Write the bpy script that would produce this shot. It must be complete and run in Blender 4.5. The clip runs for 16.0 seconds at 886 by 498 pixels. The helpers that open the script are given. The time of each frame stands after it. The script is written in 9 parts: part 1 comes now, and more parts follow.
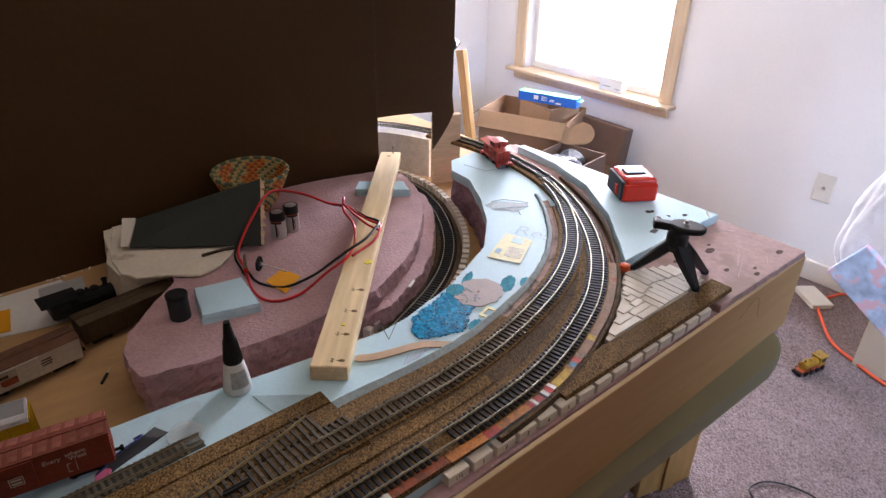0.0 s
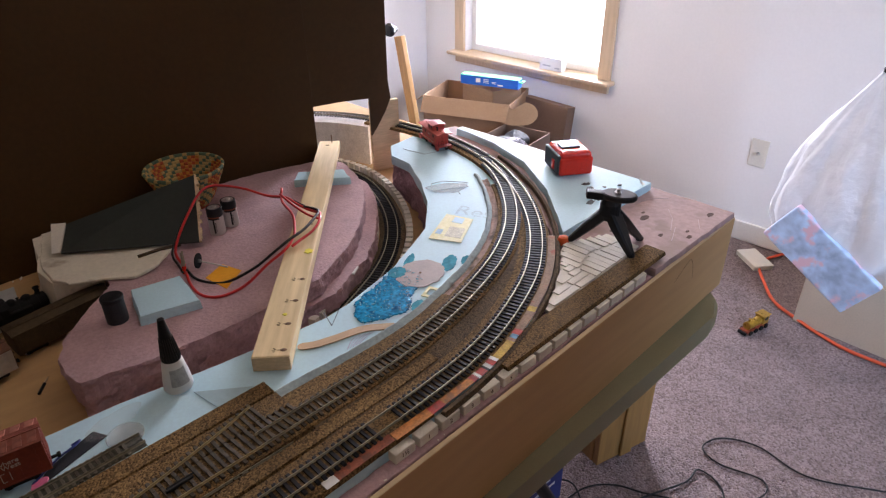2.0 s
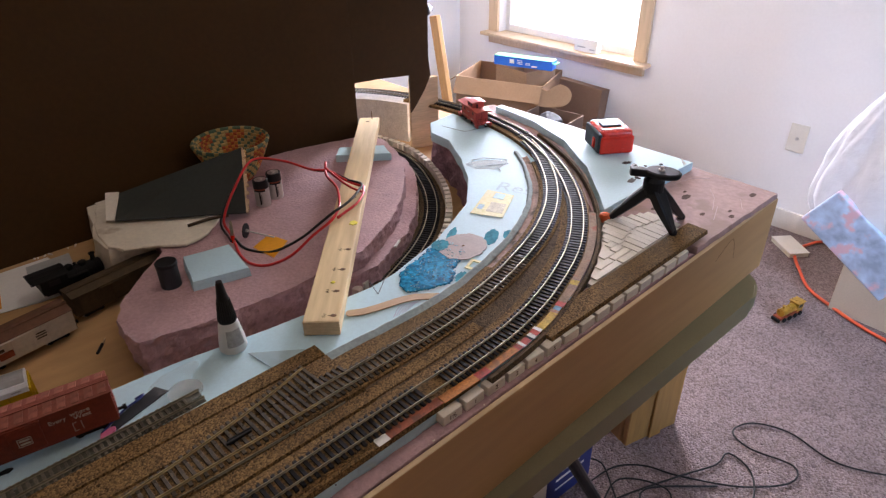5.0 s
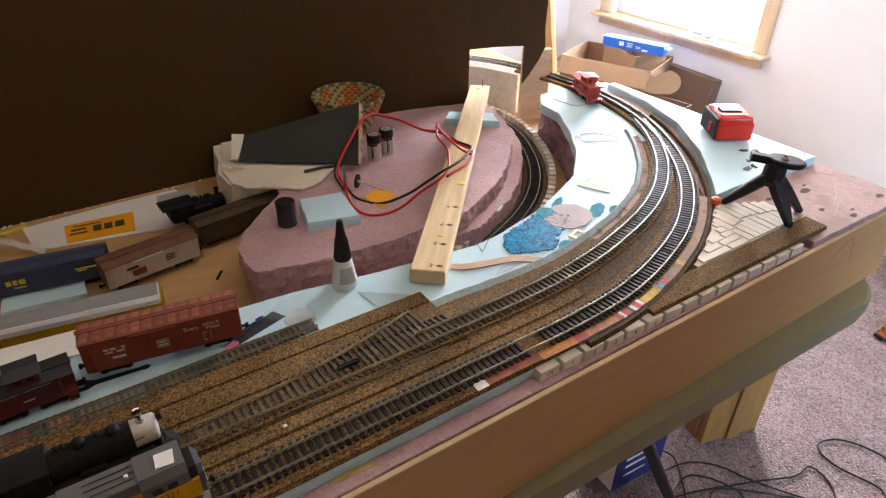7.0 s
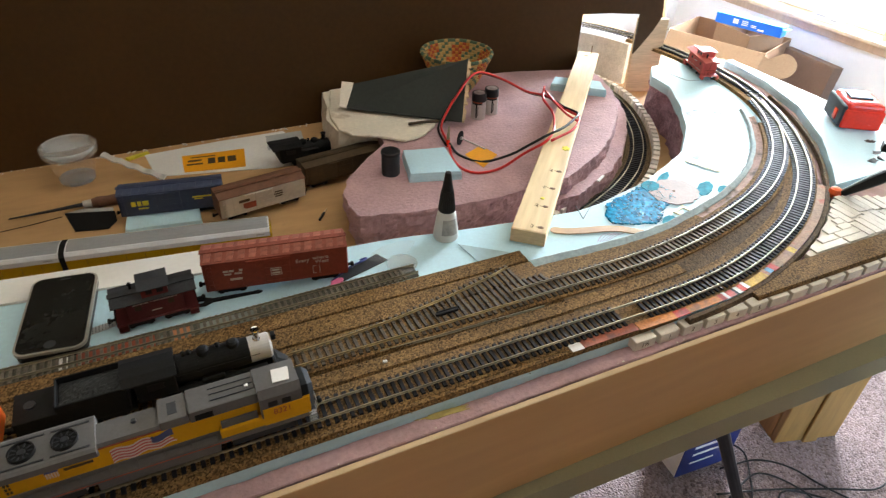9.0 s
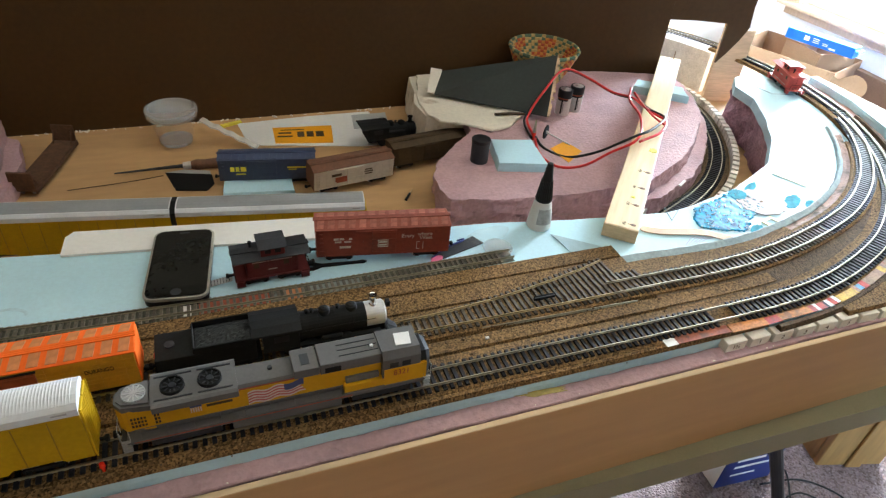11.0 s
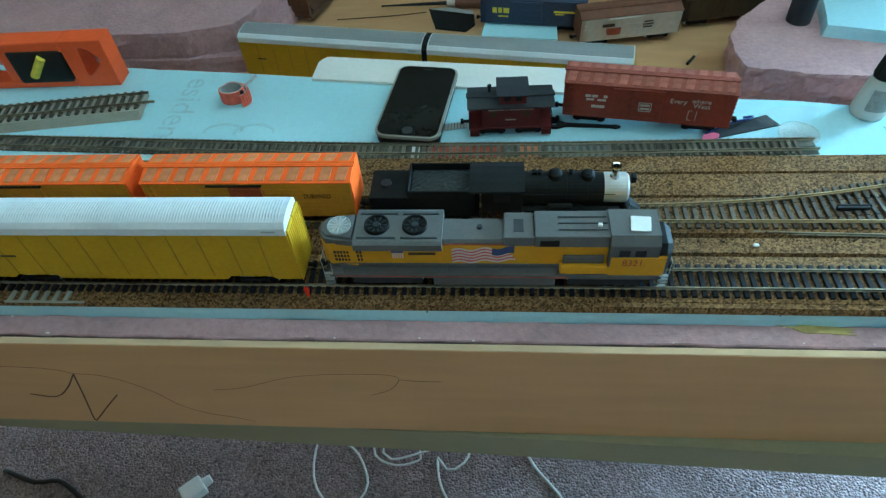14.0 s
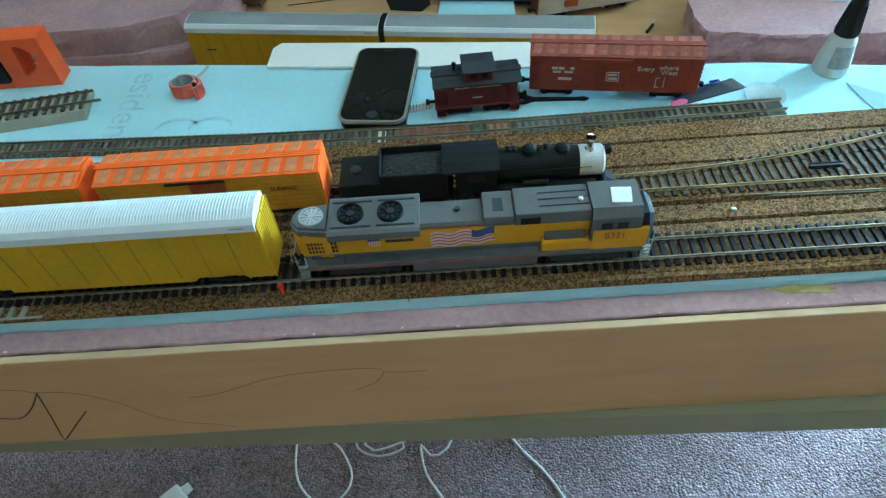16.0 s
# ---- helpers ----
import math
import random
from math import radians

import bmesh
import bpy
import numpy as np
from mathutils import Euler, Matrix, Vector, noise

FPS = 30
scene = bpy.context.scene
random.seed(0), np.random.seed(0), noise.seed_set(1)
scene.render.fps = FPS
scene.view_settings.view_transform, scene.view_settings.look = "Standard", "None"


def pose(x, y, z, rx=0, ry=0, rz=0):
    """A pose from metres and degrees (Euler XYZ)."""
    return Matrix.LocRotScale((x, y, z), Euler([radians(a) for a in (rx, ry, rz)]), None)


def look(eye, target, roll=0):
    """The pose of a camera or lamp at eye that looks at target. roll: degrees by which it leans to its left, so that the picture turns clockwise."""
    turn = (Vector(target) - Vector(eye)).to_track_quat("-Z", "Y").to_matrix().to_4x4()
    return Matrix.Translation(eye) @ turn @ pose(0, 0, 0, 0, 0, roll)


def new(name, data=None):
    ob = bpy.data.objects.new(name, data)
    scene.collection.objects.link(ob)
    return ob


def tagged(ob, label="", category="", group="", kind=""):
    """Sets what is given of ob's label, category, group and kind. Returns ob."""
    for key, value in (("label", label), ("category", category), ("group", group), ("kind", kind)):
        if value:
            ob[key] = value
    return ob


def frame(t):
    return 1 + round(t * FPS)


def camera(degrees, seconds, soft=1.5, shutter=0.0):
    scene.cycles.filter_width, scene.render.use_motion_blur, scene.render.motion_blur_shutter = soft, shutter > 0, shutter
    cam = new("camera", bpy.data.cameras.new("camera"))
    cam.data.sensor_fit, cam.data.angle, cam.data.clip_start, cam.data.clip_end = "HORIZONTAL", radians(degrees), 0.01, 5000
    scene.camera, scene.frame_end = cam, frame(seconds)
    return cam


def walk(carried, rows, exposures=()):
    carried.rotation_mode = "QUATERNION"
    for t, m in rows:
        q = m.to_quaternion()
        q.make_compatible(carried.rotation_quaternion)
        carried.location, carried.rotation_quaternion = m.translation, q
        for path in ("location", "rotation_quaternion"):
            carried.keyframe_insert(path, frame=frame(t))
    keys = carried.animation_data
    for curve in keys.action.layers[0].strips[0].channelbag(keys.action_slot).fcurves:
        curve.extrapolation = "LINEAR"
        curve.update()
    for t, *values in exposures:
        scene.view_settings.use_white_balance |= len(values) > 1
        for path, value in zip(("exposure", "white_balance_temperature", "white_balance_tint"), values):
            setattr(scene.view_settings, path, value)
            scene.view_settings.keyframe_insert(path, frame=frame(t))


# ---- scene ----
cam = camera(69.5, 16.0, soft=1.25, shutter=0.4)
PATH = [
    (0, (0.211, -0.281, 1.362), (1.352, 1.047, 0.397), 1.0),
    (0.5, (0.217, -0.295, 1.351), (1.377, 0.989, 0.349), -0.5),
    (1, (0.226, -0.303, 1.353), (1.41, 0.944, 0.333), -1.7),
    (1.5, (0.226, -0.307, 1.358), (1.453, 0.919, 0.361), -1.1),
    (2, (0.224, -0.305, 1.356), (1.449, 0.923, 0.36), -0.8),
    (2.5, (0.22, -0.306, 1.357), (1.439, 0.927, 0.361), -1.3),
    (3, (0.216, -0.306, 1.359), (1.432, 0.939, 0.374), -1.5),
    (5.5, (0.173, -0.301, 1.35), (1.296, 0.982, 0.305), -0.2),
    (6, (0.153, -0.304, 1.35), (1.223, 1.031, 0.313), 0.8),
    (6.5, (0.15, -0.297, 1.339), (1.127, 1.078, 0.265), 0.6),
    (7, (0.145, -0.302, 1.34), (1.086, 1.085, 0.248), 0.8),
    (7.5, (0.142, -0.297, 1.337), (1.058, 1.104, 0.242), 1.3),
    (8, (0.136, -0.298, 1.328), (1.033, 1.116, 0.234), 1.7),
    (8.5, (0.124, -0.294, 1.328), (0.962, 1.126, 0.196), 2.8),
    (9, (0.107, -0.298, 1.333), (0.828, 1.148, 0.154), 2.4),
    (11.5, (0.017, -0.288, 1.334), (0.633, 1.172, 0.114), 6.6),
    (12, (0.081, -0.283, 1.318), (0.435, 1.143, -0.039), -0.6),
    (12.5, (0.121, -0.278, 1.298), (0.316, 1.151, -0.087), -5.2),
    (13, (0.092, -0.255, 1.285), (0.083, 1.157, -0.131), -5.1),
    (13.5, (0.073, -0.242, 1.278), (-0.039, 1.092, -0.208), -6.7),
    (14, (0.054, -0.236, 1.268), (-0.114, 1.084, -0.225), -5.2),
    (14.5, (0.049, -0.208, 1.23), (-0.048, 1.06, -0.314), -4.3),
    (15, (0.038, -0.217, 1.234), (-0.016, 1.0, -0.352), -3.5),
    (15.5, (0.038, -0.225, 1.248), (-0.018, 1.033, -0.305), -4.9),
    (16, (0.043, -0.227, 1.257), (-0.014, 1.06, -0.272), -5.6),
]
# stops, kelvin and tint of the clip's own camera
EXPOSURES = [
    (0.0, -0.28, 6480, 26), (1.5, -0.40, 6490, 26), (3.0, -0.45, 6470, 26), (5.5, -0.24, 6670, 27), (6.5, -0.08, 6820, 26), (7.0, 0.22, 6860, 22), (8.0, 0.47, 6740, 14), (9.0, 0.71, 6430, 10),
    (11.5, 0.99, 5900, 6), (12.5, 1.13, 5470, 4), (13.0, 1.06, 4800, -17), (13.5, 0.99, 4330, -22), (14.5, 0.99, 4260, -22), (15.0, 1.02, 4280, -21), (16.0, 1.22, 4330, -20),
]
walk(cam, [(t, look(eye, target, roll)) for t, eye, target, roll in PATH], EXPOSURES)

# ---- world, window light, exposure ----
world = bpy.data.worlds.new("sky")
scene.world = world
world.use_nodes = True
_wn = world.node_tree.nodes
_sky = _wn.new("ShaderNodeTexSky")
_sky.sky_type = "NISHITA"
_sky.sun_disc = False
_sky.sun_elevation, _sky.sun_rotation = radians(67), radians(60)
_wn["Background"].inputs["Strength"].default_value = 0.12
world.node_tree.links.new(_sky.outputs[0], _wn["Background"].inputs["Color"])

sun = new("sun", bpy.data.lights.new("sun", "SUN"))
sun.data.energy, sun.data.angle, sun.data.color = 0.8, radians(15), (1.0, 0.97, 0.92)
sun.matrix_world = look((3, 2.0, 8), (0, 0.2, 0))


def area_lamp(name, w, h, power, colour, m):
    """An area lamp in a window's opening, for the sky's light and an added fill."""
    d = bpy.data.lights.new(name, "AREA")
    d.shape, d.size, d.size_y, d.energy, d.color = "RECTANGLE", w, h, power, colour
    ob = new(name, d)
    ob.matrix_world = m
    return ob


WIN_POWER = 195.0
area_lamp("window_and_fill_light", 0.81, 1.25, WIN_POWER, (0.80, 0.90, 1.0), look((2.888, 1.70, 1.21), (0.803, 1.115, 1.56)))
_east = bpy.data.lights["window_and_fill_light"]
_east.spread = radians(150)
# Fill lamp in an added, unseen window; no such source is known.
_south = area_lamp("window_and_fill_light", 0.75, 1.0, 17.0, (0.50, 0.74, 1.0), look((1.2, -2.345, 1.68), (2.84, 1.0, 0.15)))
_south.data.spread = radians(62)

# ---- materials ----
TEX = {}


def mat(name, col, rough=0.6, metal=0.0, var=0.18, scale=14.0, fine=180.0, bump=0.15, dist=0.0006, stretch=(1, 1, 1), col2=None, stain=None, spec=0.32, rand=0.0):
    """A surface with grain and blotches at two scales, in metres of the object."""
    if name in TEX:
        return TEX[name]
    m = bpy.data.materials.new(name)
    m.use_nodes = True
    t = m.node_tree
    n, l = t.nodes, t.links
    b = n["Principled BSDF"]
    tc = n.new("ShaderNodeTexCoord")
    mp = n.new("ShaderNodeMapping")
    mp.inputs["Scale"].default_value = stretch
    l.new(tc.outputs["Object"], mp.inputs["Vector"])
    big, small = n.new("ShaderNodeTexNoise"), n.new("ShaderNodeTexNoise")
    for x, s in ((big, scale), (small, fine)):
        x.inputs["Scale"].default_value = s
        x.inputs["Detail"].default_value = 5
        l.new(mp.outputs[0], x.inputs["Vector"])
    mix = n.new("ShaderNodeMath")
    mix.operation = "ADD"
    half = n.new("ShaderNodeMath")
    half.operation = "MULTIPLY"
    half.inputs[1].default_value = 0.5
    l.new(big.outputs["Fac"], mix.inputs[0])
    l.new(small.outputs["Fac"], mix.inputs[1])
    l.new(mix.outputs[0], half.inputs[0])
    ramp = n.new("ShaderNodeValToRGB")
    lo, hi = [c * (1 - var) for c in col], [min(1, c * (1 + var)) for c in (col2 or col)]
    ramp.color_ramp.elements[0].position, ramp.color_ramp.elements[1].position = 0.36, 0.64
    ramp.color_ramp.elements[0].color, ramp.color_ramp.elements[1].color = (*lo, 1), (*hi, 1)
    l.new(half.outputs[0], ramp.inputs["Fac"])
    out = ramp.outputs["Color"]
    if stain:
        st = n.new("ShaderNodeTexNoise")
        st.inputs["Scale"].default_value, st.inputs["Detail"].default_value = stain[1], 6
        l.new(tc.outputs["Object"], st.inputs["Vector"])
        sr = n.new("ShaderNodeValToRGB")
        sr.color_ramp.elements[0].position, sr.color_ramp.elements[1].position = stain[2], stain[2] + 0.09
        l.new(st.outputs["Fac"], sr.inputs["Fac"])
        mx = n.new("ShaderNodeMixRGB")
        l.new(sr.outputs["Color"], mx.inputs["Fac"])
        l.new(out, mx.inputs["Color1"])
        mx.inputs["Color2"].default_value = (*stain[0], 1)
        out = mx.outputs[0]
    if rand:
        oi = n.new("ShaderNodeObjectInfo")
        mr = n.new("ShaderNodeMapRange")
        mr.inputs["To Min"].default_value, mr.inputs["To Max"].default_value = 1 - rand, 1 + rand
        l.new(oi.outputs["Random"], mr.inputs["Value"])
        hs = n.new("ShaderNodeHueSaturation")
        l.new(mr.outputs[0], hs.inputs["Value"])
        l.new(out, hs.inputs["Color"])
        out = hs.outputs[0]
    l.new(out, b.inputs["Base Color"])
    b.inputs["Metallic"].default_value = metal
    b.inputs["Specular IOR Level"].default_value = spec
    rr = n.new("ShaderNodeMapRange")
    rr.inputs["To Min"].default_value, rr.inputs["To Max"].default_value = max(0.02, rough - 0.1), min(1, rough + 0.1)
    l.new(big.outputs["Fac"], rr.inputs["Value"])
    l.new(rr.outputs[0], b.inputs["Roughness"])
    if bump:
        bp = n.new("ShaderNodeBump")
        bp.inputs["Strength"].default_value, bp.inputs["Distance"].default_value = bump, dist
        l.new(small.outputs["Fac"], bp.inputs["Height"])
        l.new(bp.outputs[0], b.inputs["Normal"])
    TEX[name] = m
    return m


def grains(name, cols, size, rough=0.9, bump=0.8, dist=0.001, blotch=(0.72, 1.22)):
    """Granules of mixed colours (cork, carpet tufts)."""
    m = bpy.data.materials.new(name)
    m.use_nodes = True
    n, l = m.node_tree.nodes, m.node_tree.links
    b = n["Principled BSDF"]
    tc, vo, no = n.new("ShaderNodeTexCoord"), n.new("ShaderNodeTexVoronoi"), n.new("ShaderNodeTexNoise")
    vo.inputs["Scale"].default_value, no.inputs["Scale"].default_value, no.inputs["Detail"].default_value = 1 / size, 9, 4
    l.new(tc.outputs["Object"], vo.inputs["Vector"])
    l.new(tc.outputs["Object"], no.inputs["Vector"])
    ramp = n.new("ShaderNodeValToRGB")
    e = ramp.color_ramp.elements
    while len(e) < len(cols):
        e.new(0.5)
    for i, c in enumerate(cols):
        e[i].position, e[i].color = i / (len(cols) - 1), (*c, 1)
    bw = n.new("ShaderNodeRGBToBW")
    l.new(vo.outputs["Color"], bw.inputs[0])
    l.new(bw.outputs[0], ramp.inputs["Fac"])
    hs, mr = n.new("ShaderNodeHueSaturation"), n.new("ShaderNodeMapRange")
    mr.inputs["From Min"].default_value, mr.inputs["From Max"].default_value = 0.3, 0.7
    mr.inputs["To Min"].default_value, mr.inputs["To Max"].default_value = blotch
    l.new(no.outputs["Fac"], mr.inputs["Value"])
    l.new(mr.outputs[0], hs.inputs["Value"])
    l.new(ramp.outputs[0], hs.inputs["Color"])
    l.new(hs.outputs[0], b.inputs["Base Color"])
    b.inputs["Roughness"].default_value = rough
    b.inputs["Specular IOR Level"].default_value = 0.2
    bp = n.new("ShaderNodeBump")
    bp.inputs["Strength"].default_value, bp.inputs["Distance"].default_value = bump, dist
    l.new(vo.outputs["Distance"], bp.inputs["Height"])
    bp.invert = True
    l.new(bp.outputs[0], b.inputs["Normal"])
    TEX[name] = m
    return m


def clear(name, col, rough=0.08, alpha=0.35):
    """A thin clear plastic or glass."""
    m = bpy.data.materials.new(name)
    m.use_nodes = True
    b = m.node_tree.nodes["Principled BSDF"]
    b.inputs["Base Color"].default_value = (*col, 1)
    b.inputs["Roughness"].default_value = rough
    b.inputs["Alpha"].default_value = alpha
    TEX[name] = m
    return m


M_WALL = mat("wall_paint", (0.83, 0.81, 0.80), 0.75, var=0.02, scale=3, fine=90, bump=0.12, dist=0.001)
# Unseen west and south walls and ceiling: colours set to shape bounced light.
M_WEST = mat("warm_bounce_wall", (0.40, 0.25, 0.12), 0.8, var=0.04, scale=3, fine=90)
M_DIM = mat("dim_bounce_wall", (0.20, 0.12, 0.055), 0.8, var=0.05, scale=3, fine=90)
M_CEIL = mat("ceiling_paint", (0.74, 0.64, 0.50), 0.9, var=0.03, scale=4, fine=60, bump=0.3, dist=0.002)
M_TRIM = mat("window_trim", (0.60, 0.45, 0.30), 0.45, var=0.12, scale=10, fine=60, stretch=(1, 1, 0.1), bump=0.05)
M_BASE = mat("baseboard_paint", (0.74, 0.69, 0.63), 0.5, var=0.06)
M_CARPET = grains("carpet", [(0.125, 0.089, 0.085), (0.218, 0.162, 0.156), (0.342, 0.262, 0.254), (0.177, 0.130, 0.125)], 0.0048, 1.0, 0.9, 0.006, blotch=(0.86, 1.12))
M_CORK = grains("cork", [(0.020, 0.0120, 0.005), (0.088, 0.051, 0.019), (0.29, 0.175, 0.070), (0.125, 0.073, 0.029), (0.048, 0.028, 0.011)], 0.0015, 0.95, 0.7, 0.0006)
M_CORKD = grains("cork_dark", [(0.03, 0.02, 0.012), (0.075, 0.05, 0.028), (0.15, 0.10, 0.055), (0.10, 0.066, 0.035)], 0.0018, 0.95, 0.8, 0.0008)
M_JOINT = mat("joint_shade", (0.016, 0.011, 0.007), 0.95, var=0.4, scale=200, fine=700, bump=0.5)
M_BLUE = mat("blue_foam", (0.51, 0.735, 0.82), 0.6, var=0.05, scale=9, fine=260, bump=0.12, dist=0.0004, stain=((0.44, 0.63, 0.69), 16, 0.70), spec=0.3)
M_PINK = mat("pink_foam", (0.48, 0.31, 0.322), 0.75, var=0.14, scale=22, fine=200, bump=0.8, dist=0.0018, stain=((0.36, 0.235, 0.26), 30, 0.66))
# Corner foam: a worn copy of pink_foam, its different light put into colour.
M_PINKW = mat("worn_lit_pink_foam", (0.44, 0.30, 0.285), 0.75, var=0.15, scale=18, fine=120, bump=0.5, dist=0.0012, stain=((0.36, 0.25, 0.22), 22, 0.58))
M_WFOAM = mat("white_foam", (0.76, 0.71, 0.62), 0.8, var=0.08, scale=40, fine=380, bump=0.5, dist=0.0008)
M_FASCIA = mat("plywood_fascia", (0.54, 0.322, 0.142), 0.6, var=0.07, scale=5, fine=70, stretch=(0.12, 1, 1), bump=0.12, dist=0.0004, stain=((0.46, 0.265, 0.12), 7, 0.68))
M_PLYEDGE = mat("plywood_edge", (0.66, 0.50, 0.31), 0.7, var=0.15, scale=20, fine=120, stretch=(0.1, 1, 3))
M_PLY = mat("plywood_base", (0.500, 0.305, 0.138), 0.65, var=0.12, scale=6, fine=60, stretch=(0.25, 1, 1), bump=0.12, stain=((0.40, 0.24, 0.13), 18, 0.68))
M_PANEL = mat("dark_brown_board", (0.068, 0.032, 0.008), 0.58, var=0.12, scale=4, fine=120, bump=0.1, spec=0.28)
M_TABLE = mat("table_plastic", (0.27, 0.243, 0.14), 0.55, var=0.06, scale=8, fine=420, bump=0.25, dist=0.0003)
M_BLACK = mat("black_plastic", (0.012, 0.012, 0.013), 0.45, var=0.2)
M_BLACKM = mat("black_matt", (0.009, 0.009, 0.009), 0.7, spec=0.22, var=0.3, scale=60, fine=400)
M_DARKGREY = mat("dark_grey", (0.030, 0.032, 0.036), 0.6, var=0.2, scale=50, fine=400)
M_GREY = mat("loco_grey", (0.115, 0.112, 0.11), 0.55, var=0.10, scale=45, fine=400)
M_GREYL = mat("light_grey", (0.42, 0.43, 0.43), 0.5, var=0.1, scale=30)
M_SEAM = mat("rack_seam", (0.29, 0.18, 0.008), 0.6, var=0.15)
M_YELLOW = mat("rack_yellow", (0.50, 0.315, 0.004), 0.55, spec=0.18, var=0.09, scale=25, fine=300, stain=((0.40, 0.26, 0.012), 40, 0.66))
M_LOCOY = mat("loco_yellow", (0.60, 0.315, 0.004), 0.5, spec=0.18, var=0.06, scale=40)
M_ROOFW = mat("roof_white", (0.68, 0.70, 0.72), 0.5, var=0.06, scale=20, fine=300)
M_RED = mat("oxide_red", (0.225, 0.042, 0.022), 0.6, var=0.16, scale=35, fine=260, stain=((0.13, 0.03, 0.022), 60, 0.64))
M_REDROOF = mat("oxide_roof", (0.235, 0.065, 0.042), 0.65, var=0.2, scale=60, fine=300)
M_MAROON = mat("maroon", (0.125, 0.022, 0.022), 0.5, var=0.15, scale=40)
M_CABRED = mat("caboose_red", (0.52, 0.085, 0.06), 0.55, var=0.15, scale=50)
M_ORANGE = mat("roof_orange", (0.86, 0.15, 0.015), 0.6, spec=0.15, var=0.08, scale=40, stain=((0.62, 0.22, 0.09), 90, 0.66))
M_TANP = mat("faded_roof_panel", (0.56, 0.215, 0.085), 0.65, var=0.14, scale=90, rand=0.12)
M_REDP2 = mat("scuffed_roof_panel", (0.31, 0.105, 0.07), 0.65, var=0.2, scale=120, rand=0.2)
M_ORYEL = mat("car_ochre", (0.52, 0.26, 0.02), 0.55, var=0.12, scale=40, fine=260)
M_NAVY = mat("navy", (0.055, 0.07, 0.125), 0.55, var=0.12, scale=40, stain=((0.10, 0.10, 0.12), 50, 0.66))
M_CREAM = mat("cream", (0.55, 0.50, 0.42), 0.6, var=0.1, scale=40)
M_BROWN = mat("car_brown", (0.15, 0.07, 0.04), 0.65, var=0.18, scale=40)
M_DBROWN = mat("dark_brown", (0.07, 0.045, 0.022), 0.7, var=0.25, scale=40)
M_RUST = mat("rusty_frame", (0.11, 0.056, 0.030), 0.7, var=0.3, scale=60)
M_SILVER = mat("silver_paint", (0.55, 0.55, 0.54), 0.4, metal=0.4, var=0.1)
M_STEEL = mat("steel", (0.55, 0.53, 0.50), 0.32, metal=0.9, var=0.15, scale=40)
M_RAIL = mat("nickel_rail", (0.30, 0.265, 0.185), 0.42, metal=0.85, var=0.2, scale=30, fine=300)
M_RAILB = mat("tarnished_rail", (0.44, 0.34, 0.17), 0.45, metal=0.7, var=0.2, scale=30, fine=300)
M_TIE = mat("black_tie", (0.013, 0.013, 0.017), 0.62, spec=0.2, var=0.3, scale=80, fine=600, rand=0.35)
M_TIEB = mat("brown_tie", (0.085, 0.070, 0.052), 0.7, var=0.3, scale=80, fine=600, rand=0.3, stain=((0.14, 0.12, 0.09), 90, 0.62))
M_TIEN = mat("weathered_tie", (0.155, 0.135, 0.105), 0.75, var=0.3, scale=80, fine=600, rand=0.25)
M_CRATE = mat("crate_wood", (0.36, 0.19, 0.06), 0.5, var=0.18, scale=12, fine=90, stretch=(1, 1, 0.12))
M_SLAB = mat("stained_foam", (0.75, 0.69, 0.57), 0.75, var=0.08, scale=14, fine=160, bump=0.4, dist=0.001, stain=((0.50, 0.42, 0.31), 24, 0.60))
M_PINE = mat("pine", (0.71, 0.52, 0.27), 0.55, var=0.14, scale=9, fine=80, stretch=(1.2, 0.10, 1), bump=0.1, col2=(0.79, 0.61, 0.35))
M_KNOT = mat("knot", (0.16, 0.085, 0.035), 0.6, var=0.4, scale=120)
M_WOOD = mat("oak_wood", (0.52, 0.29, 0.105), 0.5, var=0.16, scale=12, fine=90, stretch=(1, 1, 0.12))
M_CARD = mat("cardboard", (0.26, 0.155, 0.092), 0.8, var=0.08, scale=12, fine=150)
M_CARDI = mat("cardboard_inside", (0.33, 0.21, 0.125), 0.8, var=0.08, scale=12, fine=150)
M_CARDD = mat("cardboard_dark", (0.17, 0.105, 0.075), 0.8, var=0.1, scale=12, fine=150)
M_PAPER = mat("white_paper", (0.78, 0.77, 0.74), 0.7, var=0.04)
M_WHITE = mat("white_plastic", (0.76, 0.75, 0.72), 0.4, var=0.04)
M_BOARD = mat("white_board", (0.82, 0.81, 0.77), 0.55, var=0.04, scale=10, stain=((0.72, 0.69, 0.62), 14, 0.68))
M_REDP = mat("red_plastic", (0.80, 0.035, 0.015), 0.24, var=0.08)
M_ORP = mat("orange_plastic", (0.82, 0.13, 0.03), 0.4, var=0.06)
M_CORD = mat("orange_cord", (0.80, 0.12, 0.05), 0.5, var=0.08)
M_WIRER = mat("red_wire", (0.62, 0.032, 0.028), 0.35, var=0.1)
M_WIREB = mat("black_wire", (0.014, 0.013, 0.013), 0.4, var=0.2)
M_ORPAPER = mat("orange_paper", (0.82, 0.36, 0.01), 0.6, var=0.06)
M_YELPAPER = mat("yellow_card", (0.76, 0.72, 0.34), 0.6, var=0.06, col2=(0.82, 0.79, 0.52))
M_YELPAINT = mat("yellow_paint", (0.76, 0.66, 0.06), 0.6, var=0.12, scale=60)
M_BLUEBOX = mat("blue_box", (0.015, 0.14, 0.60), 0.4, var=0.08)
M_GREENBOX = mat("green_box", (0.035, 0.25, 0.07), 0.75, spec=0.1, var=0.1)
M_NAVYBOX = mat("navy_box", (0.03, 0.045, 0.19), 0.4, var=0.1)
